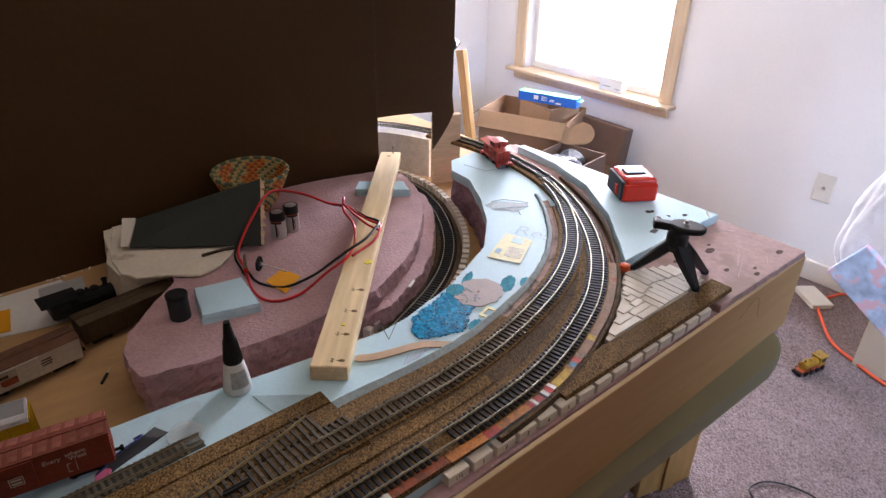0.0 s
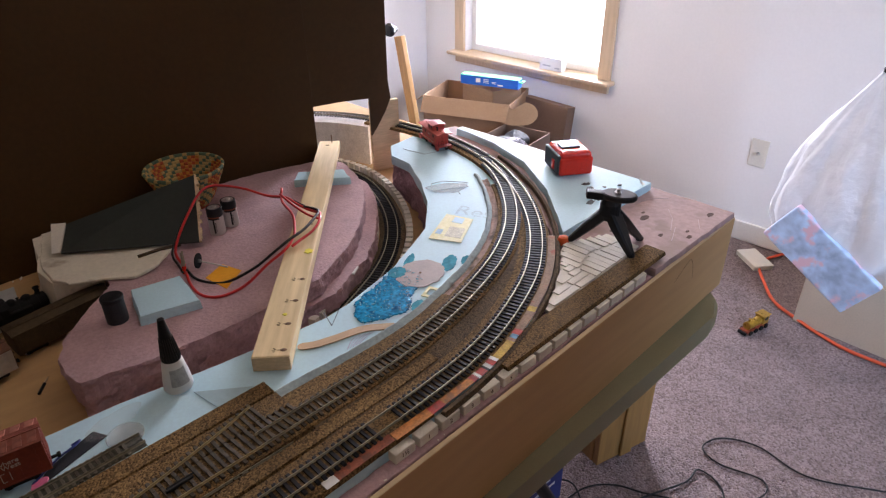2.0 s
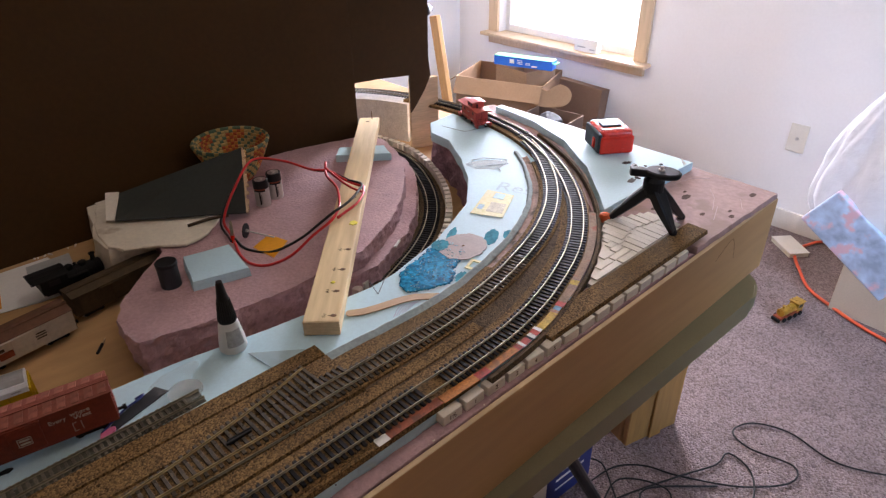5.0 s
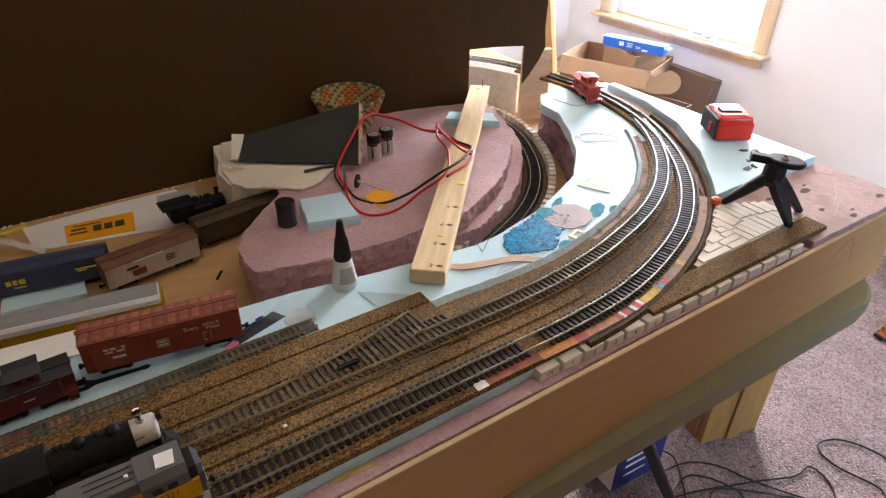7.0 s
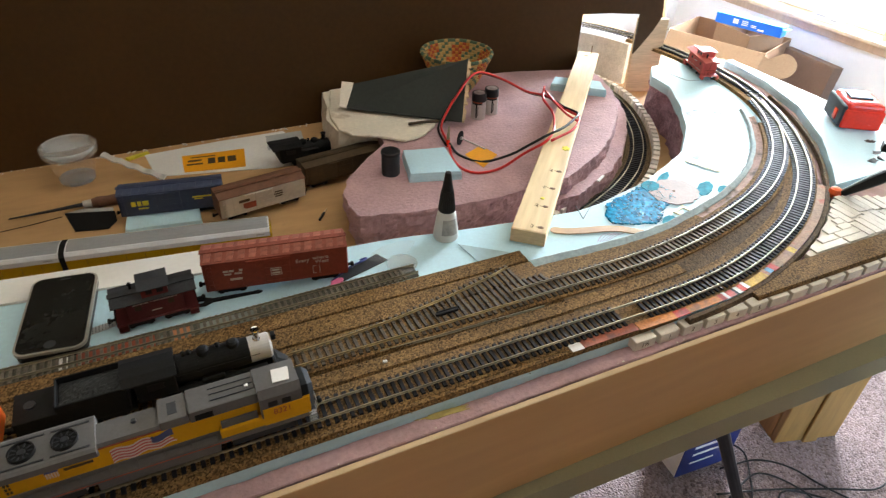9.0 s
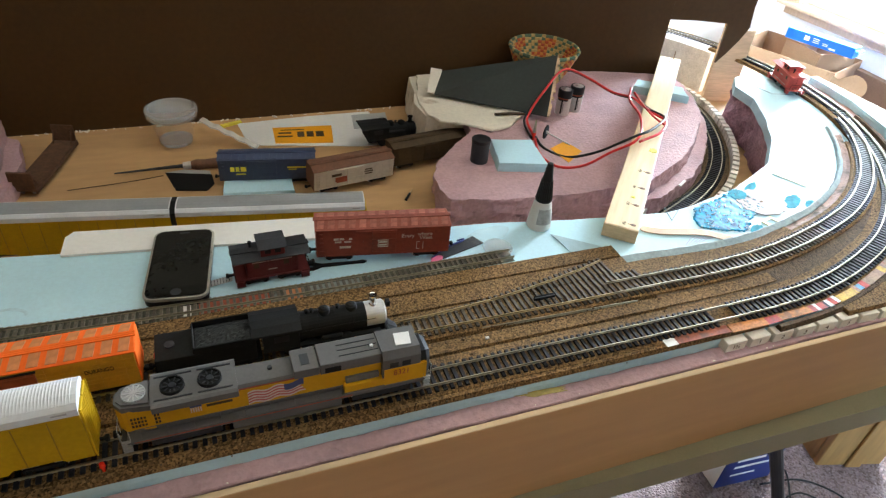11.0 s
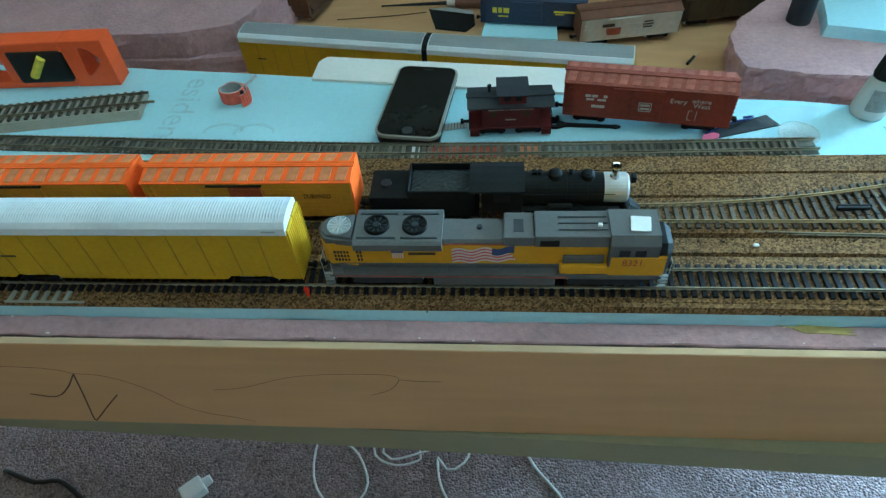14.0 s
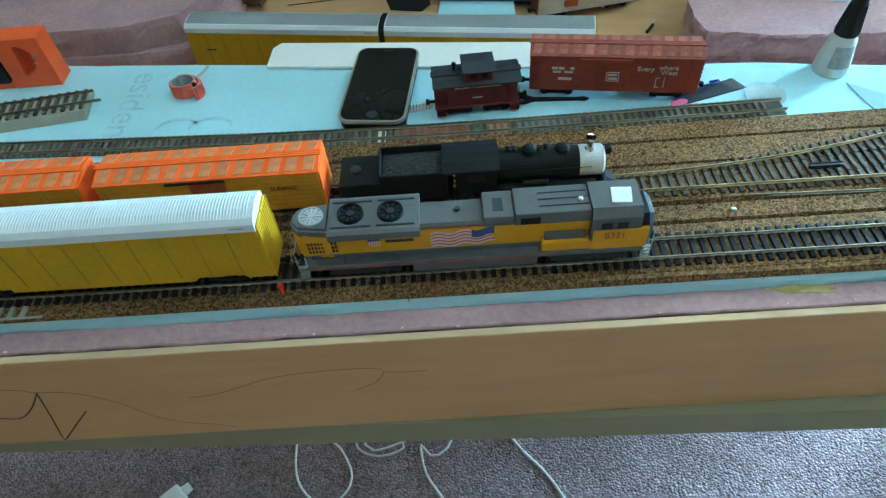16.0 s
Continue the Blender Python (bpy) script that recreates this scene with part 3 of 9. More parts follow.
# ---- track lines ----
OUTER = spline([(X0, 0.0630), (-0.4, 0.0630), (0.1, 0.0630), (0.42, 0.0625), (0.57, 0.064), (0.66, 0.073), (0.745, 0.096), (0.83, 0.132), (0.91, 0.186), (0.972, 0.245), (1.025, 0.312), (1.068, 0.385), (1.10, 0.46), (1.118, 0.54), (1.124, 0.62), (1.118, 0.70), (1.10, 0.79), (1.06, 0.88), (1.0, 0.95), (0.92, 0.995), (0.82, 1.02), (0.6, 1.03)], 0.008)
INNER = spline([(X0, 0.130), (-0.4, 0.130), (0.1, 0.130), (0.42, 0.130), (0.56, 0.131), (0.65, 0.140), (0.735, 0.159), (0.82, 0.187), (0.892, 0.224), (0.952, 0.268), (1.002, 0.318), (1.047, 0.375), (1.079, 0.43)], 0.008)
SIDING = spline([(X0, 0.265), (-0.7, 0.248), (-0.37, 0.2325), (-0.1, 0.2190), (0.1, 0.2165), (0.348, 0.2195)], 0.008)
CHANNEL = spline([(0.60, 0.315), (0.723, 0.369), (0.776, 0.396), (0.831, 0.434), (0.887, 0.489), (0.935, 0.557), (0.975, 0.64), (0.995, 0.72), (0.99, 0.80), (0.96, 0.88), (0.90, 0.95)], 0.008)


def lift(pts, z):
    return [Vector((p.x, p.y, z)) for p in pts]


def part_of(pts, x0=-9, x1=9, y1=9):
    return [p for p in pts if x0 <= p.x <= x1 and p.y <= y1]


# ---- foam landscape ----
BLUE = [(X0, 0.0385), (0.535, 0.0385), (0.60, 0.040), (0.66, 0.048), (0.735, 0.069), (0.82, 0.106), (0.89, 0.150), (0.955, 0.208), (1.012, 0.275), (1.062, 0.35), (1.105, 0.43),
        (1.132, 0.50), (1.148, 0.58), (1.15, 0.66), (1.025, 0.646), (0.99, 0.602), (0.985, 0.547), (0.939, 0.466), (0.89, 0.40), (0.826, 0.337), (0.716, 0.286), (0.616, 0.260),
        (0.573, 0.255), (0.44, 0.270), (0.334, 0.288), (0.277, 0.293), (0.0, 0.325), (-0.233, 0.354), (-0.381, 0.370), (X0, 0.43)]


def inset(pts, d):
    """The outline moved inwards by d."""
    n = len(pts)
    out = []
    for i in range(n):
        a, b, c = Vector(pts[i - 1]), Vector(pts[i]), Vector(pts[(i + 1) % n])
        t = ((b - a).normalized() + (c - b).normalized()).normalized()
        out.append((b.x - t.y * d, b.y + t.x * d))
    return out


def foam():
    s = part("blue_foam_sheet", rough_prism(B(), BLUE, 0.8725, ZT, 0.0012, 3, 0.02, 30, 0.0008), M_BLUE)
    tagged(s, "pale blue insulation foam sheet, cut to a curve, stained and pencilled", "foam sheet")
    c = part("pink_foam_core", rough_prism(B(), [(X0, 0.0215), (1.195, 0.0215), (1.195, 0.30), (1.18, 0.68)] + inset(BLUE, 0.004)[14:], ZP, 0.872, 0.005, 6, 0.012, 40, 0.002), M_ROCK)
    tagged(c, "rough carved mauve-pink foam base carrying the blue sheet", "foam base")
    p = part("pink_foam_corner", rough_prism(B(), [(0.965, 0.0195), (1.2125, 0.0140), (1.2125, 0.64), (1.165, 0.66), (1.155, 0.58), (1.14, 0.50), (1.113, 0.425), (1.07, 0.345), (1.02, 0.27), (0.965, 0.205), (0.93, 0.165), (0.96, 0.09)], 0.8735, 0.8855, 0.0012, 4, 0.008, 40, 0.0010), M_PINKW)
    tagged(p, "mauve-pink foam sheet at the table corner with dents", "foam sheet")
    p = part("pink_foam_edge", rough_prism(B(), [(X0, 0.0205), (0.96, 0.0205), (0.955, 0.0385), (X0, 0.0385)], 0.8735, 0.8768, 0.0012, 3, 0.012, 40, 0.001), M_PINK)
    tagged(p, "narrow strip of mauve-pink foam along the fascia", "foam strip")
    sl = part("blue_foam_slab", rough_prism(B(), [(0.944, 0.162), (0.976, 0.195), (1.05, 0.272), (1.122, 0.378), (1.16, 0.485), (1.172, 0.575), (1.172, 0.60), (1.192, 0.60), (1.198, 0.157)], 0.886, 0.900, 0.0012, 3, 0.015, 30, 0.0008), M_BLUE)
    tagged(sl, "pale blue foam offcut with ink marks on the pink foam", "foam slab")
    blk = [(0.324, 0.389), (0.40, 0.372), (0.52, 0.361), (0.646, 0.373), (0.74, 0.421), (0.80, 0.468), (0.858, 0.528), (0.90, 0.585), (0.928, 0.64), (0.945, 0.70), (0.935, 0.745), (0.80, 0.782), (0.60, 0.805), (0.50, 0.805), (0.452, 0.76), (0.445, 0.66), (0.430, 0.580), (0.376, 0.530), (0.338, 0.490), (0.322, 0.455), (0.318, 0.42)]
    b = part("pink_foam_hill", rough_prism(B(), blk, 0.8335, ZK, 0.0026, 9, 0.0055, 70, 0.0016), M_PINK)
    tagged(b, "mauve-pink foam hill block with rough cut sides", "foam block")
    low = part("foam_ledge", rough_prism(B(), [(0.328, 0.392), (0.40, 0.376), (0.52, 0.362), (0.665, 0.362), (0.76, 0.408), (0.82, 0.455), (0.878, 0.518), (0.925, 0.58), (0.952, 0.64), (0.962, 0.70), (0.95, 0.745), (0.80, 0.785), (0.60, 0.80), (0.51, 0.80), (0.46, 0.755), (0.450, 0.655), (0.434, 0.580), (0.380, 0.530), (0.342, 0.490), (0.328, 0.455), (0.322, 0.42)], ZP, 0.833, 0.0032, 9, 0.0055, 70, 0.0022), M_PINK, b)
    lb = part("pink_foam_block", rough_prism(B(), [(X0, 0.47), (-0.50, 0.490), (-0.36, 0.490), (-0.287, 0.508), (-0.262, 0.56), (-0.260, 0.66), (-0.268, 0.762), (-0.31, 0.785), (X0, 0.80)], 0.8255, ZK, 0.0022, 8, 0.007, 60, 0.0012), M_PINK)
    tagged(lb, "mauve-pink foam block at the far end of the yard", "foam block")
    part("foam_ledge", rough_prism(B(), [(X0, 0.47), (-0.50, 0.487), (-0.36, 0.485), (-0.268, 0.495), (-0.246, 0.58), (-0.238, 0.68), (-0.252, 0.752), (-0.30, 0.78), (X0, 0.795)], ZP, 0.825, 0.003, 4, 0.012, 50, 0.002), M_PINK, lb)


foam()


def backdrop():
    t = thing("backdrop_panel", "tall dark brown hardboard backdrop with a cut track portal", "backdrop board")
    line = spline([(-1.35, 0.818), (0.2, 0.818), (0.55, 0.818), (0.75, 0.806), (0.90, 0.775), (1.0, 0.745), (1.13, 0.700)], 0.02)
    front, back = offset(line, 0), offset(line, 0.005)

    def at_x(pts, x):
        for a, b in zip(pts, pts[1:]):
            if a.x <= x <= b.x:
                return a.lerp(b, (x - a.x) / (b.x - a.x))
        return pts[-1]

    def sheet(outline):
        bm = B()
        f = [bm.verts.new((*at_x(line, x).xy, z)) for x, z in outline]
        g = [bm.verts.new((at_x(line, x).x + 0.0015, at_x(line, x).y + 0.005, z)) for x, z in outline]
        bm.faces.new(f)
        bm.faces.new(g[::-1])
        n = len(f)
        for i in range(n):
            j = (i + 1) % n
            bm.faces.new((f[i], f[j], g[j], g[i]))
        return bm

    bm = B()
    top = 2.0
    xs = [-1.35, -0.5, 0.2, 0.45, 0.55, 0.62, 0.68, 0.74, 0.80, 0.86, 0.93]
    bm = B()
    cols = [(at_x(line, x), x) for x in xs]
    fv = [[bm.verts.new((p.x, p.y + d, z)) for z in (ZP, top)] for d in (0, 0.005) for p, _ in cols]
    k = len(xs)
    for i in range(k - 1):
        bm.faces.new((fv[i][0], fv[i + 1][0], fv[i + 1][1], fv[i][1]))
        bm.faces.new((fv[k + i][0], fv[k + i][1], fv[k + i + 1][1], fv[k + i + 1][0]))
        bm.faces.new((fv[i][1], fv[i + 1][1], fv[k + i + 1][1], fv[k + i][1]))
    bm.faces.new((fv[k - 1][0], fv[k - 1][1], fv[2 * k - 1][1], fv[2 * k - 1][0]))
    part("panel", bm, M_PANEL, t)
    part("panel_end", sheet([(0.9302, 0.967), (0.985, 0.9685), (1.045, 0.967), (1.046, 0.885), (1.060, 0.905), (1.078, 0.935), (1.090, 0.962), (1.086, 1.0), (1.088, 1.2), (1.095, top), (0.9302, top)]), M_PANEL, t)
    p0, p1 = at_x(line, 1.048), at_x(line, 1.108)
    sd = (p1 - p0).normalized()
    nr = Vector((-sd.y, sd.x, 0))
    bm = prism(B(), [(p0 + nr * 0.0065).xy, (p1 + nr * 0.0065).xy, (p1 + nr * 0.0185).xy, (p0 + nr * 0.0185).xy], ZP, 0.955)
    part("plywood_post", bm, M_PLYEDGE, t, "bare plywood upright beside the portal")
    # torn paper fibres along the foot
    rng = random.Random(4)
    bm = B()
    x = -0.28
    while x < 0.60:
        p = at_x(line, x)
        z = ZP if x < 0.47 else ZK
        if rng.random() < 0.5:
            r = rng.uniform(0.0008, 0.0026)
            bmesh.ops.create_icosphere(bm, subdivisions=1, radius=r, matrix=Matrix.Translation((p.x, p.y - rng.uniform(0.002, 0.006), z + r * 0.4)) @ Matrix.Rotation(rng.uniform(0, 3), 4, "Z") @ Matrix.Diagonal((rng.uniform(0.8, 2.6), 0.8, rng.uniform(0.5, 1.0), 1)))
        x += rng.uniform(0.003, 0.010)
    f = part("torn_fibre", bm, M_WFOAM, t, "torn pale fibres along the foot")
    f["kind"] = "stuff"


backdrop()

# ---- cork roadbed and tracks ----


def cork(name, label, pts, lo, hi, z0=ZT, h=0.005, material=None):
    bm = strip(B(), lift(pts, z0), [(lo - 0.002, 0.0), (lo, h), (hi, h), (hi + 0.002, 0.0)])
    return tagged(part(name, bm, material or M_CORK), label, "cork roadbed", "cork strips")


def corks():
    a = part_of(OUTER, y1=0.80)
    cork("cork_strip", "brown granular cork roadbed under the outer track", a, -0.0185, 0.0245)
    b = part_of(INNER, x1=1.03)
    cork("cork_strip", "brown granular cork roadbed under the inner track", b, -0.0185, 0.0205, h=0.0052)
    cork("cork_strip", "brown cork strip between the two yard tracks", part_of(OUTER, x1=0.62, y1=0.3), 0.0285, 0.0435, h=0.0049)
    cork("cork_strip", "brown cork strip beside the turnout, sawn off square", part_of(INNER, x1=0.462), 0.0235, 0.049, h=0.0054)
    cork("cork_strip", "brown cork strip beside the siding", part_of(INNER, x1=0.462), 0.0525, 0.0725, h=0.0050)
    # Near-black strip: the shade inside the cork gaps, put into colour.
    g = part("cork_joint_filler", strip(B(), lift(part_of(INNER, x1=0.455), ZT), [(-0.04, 0.0003), (-0.04, 0.0009), (0.063, 0.0009), (0.063, 0.0003)]), M_JOINT)
    tagged(g, "near-black strip for the painted shade in the roadbed joints", "cork crumbs", kind="stuff")
    a = offset(part_of(OUTER, x0=0.45, y1=0.42), 0.020)
    b = offset(part_of(INNER, x0=0.45, x1=1.06), -0.004)
    g = part("cork_joint_filler", prism(B(), [p.xy for p in a] + [p.xy for p in reversed(b)], ZT + 0.0006, ZT + 0.0038), M_CORKD)
    tagged(g, "dark cork and dried glue between the two curved tracks", "cork crumbs", kind="stuff")
    # platform strip on the white risers
    p = [Vector((x, 0.0, 0)) for x in np.linspace(0.655, 1.005, 30)]
    cork("cork_strip", "brown cork sheet laid on the white foam risers", [Vector((q.x, 0.030 - 0.004 * (q.x - 0.65), 0)) for q in p], 0.0, 0.030, 0.8895, 0.005)
    cork("cork_strip", "brown cork edge strip along the blue sheet", part_of(OUTER, x1=0.552, y1=0.3), -0.0232, -0.0190, ZT, 0.0049)
    e = part_of(OUTER, x0=0.553, y1=0.46)
    cork("cork_strip", "dark cork edge strip along the outer curve", e, -0.0335, -0.0290, 0.8895, 0.0055, M_CORKD)


corks()


def carved_gap():
    """Bare carved foam between the blue sheet and the inner curve's cork."""
    line = part_of(INNER, x0=0.70, x1=1.05)
    rows = []
    bm = B()
    for i, p in enumerate(line):
        a, b = line[max(i - 1, 0)], line[min(i + 1, len(line) - 1)]
        t = (b - a).normalized()
        s = Vector((-t.y, t.x, 0))
        w = 0.0325 + 0.0022 * noise.noise((p.x * 60, p.y * 60, 3))
        rows.append([bm.verts.new(p + s * d + Vector((0, 0, ZT + z))) for d, z in ((0.0215, 0.0), (0.0215, 0.0030), (0.026, 0.0012 + 0.0006 * noise.noise((p.x * 90, p.y * 90, 8))), (w, 0.0006), (w, 0.0))])
    for a, b in zip(rows, rows[1:]):
        for k in range(4):
            bm.faces.new((a[k], a[k + 1], b[k + 1], b[k]))
    tagged(part("carved_gap", bm, M_GAP), "carved brown-pink foam strip between the sheet and the roadbed", "foam strip")


def sheet_edge():
    """The blue sheet's edge, side shade painted in, and the bare bed beside the inner curve."""
    line = part_of(INNER, x0=0.45, x1=1.065)
    bed, edge = B(), B()
    beds, edges = [], []
    for i, p in enumerate(line):
        a, b = line[max(i - 1, 0)], line[min(i + 1, len(line) - 1)]
        d = (b - a).normalized()
        s = Vector((-d.y, d.x, 0))
        u = min(1.0, max(0.0, (p.x - 0.50) / 0.15))
        e = 0.0395 - 0.0085 * u + 0.0010 * noise.noise((p.x * 50, p.y * 50, 2))
        w = 0.0105 - 0.0050 * min(1.0, max(0.0, (p.x - 0.62) / 0.3))
        rim = 0.0012 * noise.noise((p.x * 70, p.y * 70, 9))
        edges.append([edge.verts.new(p + s * q + Vector((0, 0, ZT + z))) for q, z in ((e, 0.0004), (e + 0.0008, 0.0022), (e + w + rim, 0.0048), (e + w + 0.0014 + rim, 0.0042), (e + w + 0.003 + rim, 0.0003))])
        if p.x < 0.72:
            beds.append([bed.verts.new(p + s * q + Vector((0, 0, ZT + z))) for q, z in ((0.0200, 0.0003), (0.0200, 0.0042), (e + 0.0005, 0.0030), (e + 0.0005, 0.0003))])
    for bm, rows in ((bed, beds), (edge, edges)):
        for a, b in zip(rows, rows[1:]):
            for k in range(len(a) - 1):
                bm.faces.new((a[k], a[k + 1], b[k + 1], b[k]))
        for r in (rows[0], rows[-1]):
            bm.faces.new(r)
        bmesh.ops.recalc_face_normals(bm, faces=bm.faces[:])
    tagged(part("cork_strip", bed, M_CORK), "thin brown cork bed beside the inner curve", "cork roadbed", "cork strips")
    tagged(part("foam_bevel", edge, M_BEVEL), "grey-blue edge of the blue foam sheet, its side shade painted in", "foam edge")


# Blue foam's shaded cut side, painted in as a grey-blue material.
M_BEVEL = mat("shaded_blue_foam", (0.30, 0.37, 0.38), 0.8, var=0.2, scale=40, fine=260, bump=0.4, stain=((0.22, 0.24, 0.23), 40, 0.6))
sheet_edge()
M_GAP = mat("dirty_pink_foam", (0.30, 0.19, 0.15), 0.85, var=0.35, scale=50, fine=300, bump=0.8, dist=0.001, stain=((0.10, 0.07, 0.045), 40, 0.56))
carved_gap()


def tie_mesh(name, w, l, h, material, g=0.0178):
    bm = box(B(), -w / 2, w / 2, -l / 2, l / 2, 0, h, 0.0002, 1)
    for c in (-g / 2, g / 2):
        box(bm, -w * 0.42, w * 0.42, c - 0.0017, c + 0.0017, h - 0.0001, h + 0.0006)
    me = bpy.data.meshes.new(name)
    bm.to_mesh(me)
    bm.free()
    me.materials.append(material)
    return me


ME_TIE, ME_TIEB = tie_mesh("tie", 0.0036, 0.030, 0.0022, M_TIE), tie_mesh("tie_brown", 0.0034, 0.030, 0.0022, M_TIEB)
ME_TIEN = tie_mesh("tie_narrow", 0.0030, 0.0225, 0.0022, M_TIEN, 0.0135)
GAUGE = 0.0175


def lay_ties(parent, pts, z, me, spacing, every=None, limit=300):
    run, last, count = 0.0, -1.0, 0
    for a, b in zip(pts, pts[1:]):
        seg = (b - a).length
        d = (b - a).normalized()
        while last + spacing <= run + seg:
            last = max(last + spacing, run)
            if count >= limit:
                return
            p = a + d * (last - run)
            o = new("tie", me)
            o.parent = parent
            o.matrix_local = Matrix.Translation((p.x, p.y, z)) @ Matrix.Rotation(math.atan2(d.y, d.x) + random.uniform(-0.02, 0.02), 4, "Z")
            count += 1
        run += seg


def track(label, pts, zbed, me, rails=None, spacing=0.0072, tie_pts=None, gauge=0.0175):
    t = thing("railway_track", label, "model railway track", group="model tracks")
    lay_ties(t, tie_pts or pts, zbed, me, spacing)
    zr = zbed + 0.0022 + 0.0027
    for r in rails or (offset(pts, gauge / 2), offset(pts, -gauge / 2)):
        part("rail", rail_bm(lift(r, zr)), M_RAIL, t)
    return t


ZC_ = ZT + 0.0051
t1 = track("outer main line track with black plastic ties and bright rails", part_of(OUTER, x0=-0.72, y1=0.46), ZC_, ME_TIE, tie_pts=part_of(OUTER, x0=-0.72, x1=0.500, y1=0.46))
lay_ties(t1, part_of(OUTER, x0=0.518, y1=0.46), ZC_, ME_TIE, 0.0072)
track("outer main line continuing round behind the backdrop", [p for p in OUTER if p.y > 0.455], ZC_, ME_TIE)
inner = part_of(INNER, x0=-0.72)
t2 = track("inner track with brown ties round the curve", [p for p in inner if p.x > 0.405], ZC_, ME_TIEB, tie_pts=[p for p in inner if 0.455 < p.x < 0.76])
lay_ties(t2, [p for p in inner if p.x >= 0.757], ZC_, ME_TIE, 0.0072)
t3 = thing("track_turnout", "unfinished turnout with brown ties and loose rails", "model railway turnout", group="model tracks")
lay_ties(t3, [p for p in inner if p.x < 0.155], ZC_, ME_TIEB, 0.0072)
for i in range(42):  # ties that widen with the diverging rail
    x = 0.160 + i * 0.0072
    u = max(0.0, (x - 0.20) / 0.235)
    y1 = 0.1435 + 0.041 * u**1.35
    if x > 0.43:
        y1 = 0.154
    o = new("tie", tie_mesh("long_tie_%d" % i, 0.0034, y1 - 0.115, 0.0022, M_TIEB))
    o.parent = t3
    o.matrix_local = pose(x, (0.115 + y1) / 2, ZC_, 0, 0, random.uniform(-1.5, 1.5) + 4 * u)
near = [p for p in inner if p.x < 0.41]
part("rail", rail_bm(lift(offset(near, -GAUGE / 2), ZC_ + 0.0046)), M_RAILB, t3)
far = [Vector((x, 0.130 + GAUGE / 2, 0)) for x in np.linspace(-0.72, 0.14, 40)] + spline([(0.16, 0.1390), (0.22, 0.1410), (0.30, 0.1495), (0.38, 0.1645), (0.425, 0.1765)], 0.01)
part("rail", rail_bm(lift(far, ZC_ + 0.0046)), M_RAILB, t3, "rail bending off over the cork")
part("guard_rail", rail_bm(lift([Vector((x, 0.1110 - 0.03 * (x - 0.3), 0)) for x in np.linspace(0.25, 0.43, 14)], ZC_ + 0.001)), M_RAIL, t3)
bm = B()
box(bm, 0.318, 0.343, 0.1335, 0.1358, ZC_ + 0.002, ZC_ + 0.005, 0.0006, 2)
box(bm, 0.320, 0.346, 0.1370, 0.1390, ZC_ + 0.002, ZC_ + 0.0045, 0.0006, 1)
box(bm, 0.322, 0.328, 0.1330, 0.1392, ZC_ + 0.002, ZC_ + 0.0035)
part("throw_bar", bm, M_BLACK, t3, "black plastic throw lever")
M_SBED = mat("siding_ballast", (0.085, 0.085, 0.062), 0.9, var=0.35, scale=90, fine=500, bump=0.5, stain=((0.24, 0.30, 0.29), 60, 0.62))
M_GREYCHIP = mat("grey_chip", (0.20, 0.22, 0.20), 0.7, var=0.2)
for a, b, mm in ((-0.024, -0.016, M_PAPER), (-0.008, 0.062, M_PAINTRED), (0.072, 0.092, M_TANP), (0.102, 0.150, M_GREYCHIP)):
    c_ = part("painted_chip", strip(B(), lift([p for p in SIDING if a - 0.004 <= p.x <= b + 0.004], ZT + 0.0007), [(-0.009, 0), (-0.009, 0.0007), (0.006, 0.0007), (0.006, 0)]), mm)
    tagged(c_, "worn painted card chip under the siding rails", "card chip", "card chips")
sb = part("siding_bed", strip(B(), lift([p for p in SIDING if -0.72 < p.x < 0.335 and not -0.012 < p.x < 0.066], ZT), [(-0.0105, 0.0001), (-0.0095, 0.0005), (0.0095, 0.0005), (0.0105, 0.0001)]), M_SBED)
tagged(sb, "thin grey-green ballast stain under the siding", "ballast", kind="stuff")
track("siding track with weathered brown ties ending short", SIDING[int(len(SIDING) * 0.33):-2], ZT + 0.0004, ME_TIEN, spacing=0.0062, tie_pts=SIDING[int(len(SIDING) * 0.33):-4], gauge=0.0136)
ch = part_of(CHANNEL, x0=0.62)
track("lower track running through the foam cutting", ch, ZP + 0.0055, ME_TIE)
cork("cork_strip", "dark cork bed in the foam cutting", ch, -0.022, 0.022, ZP, 0.0054, M_CORKD)


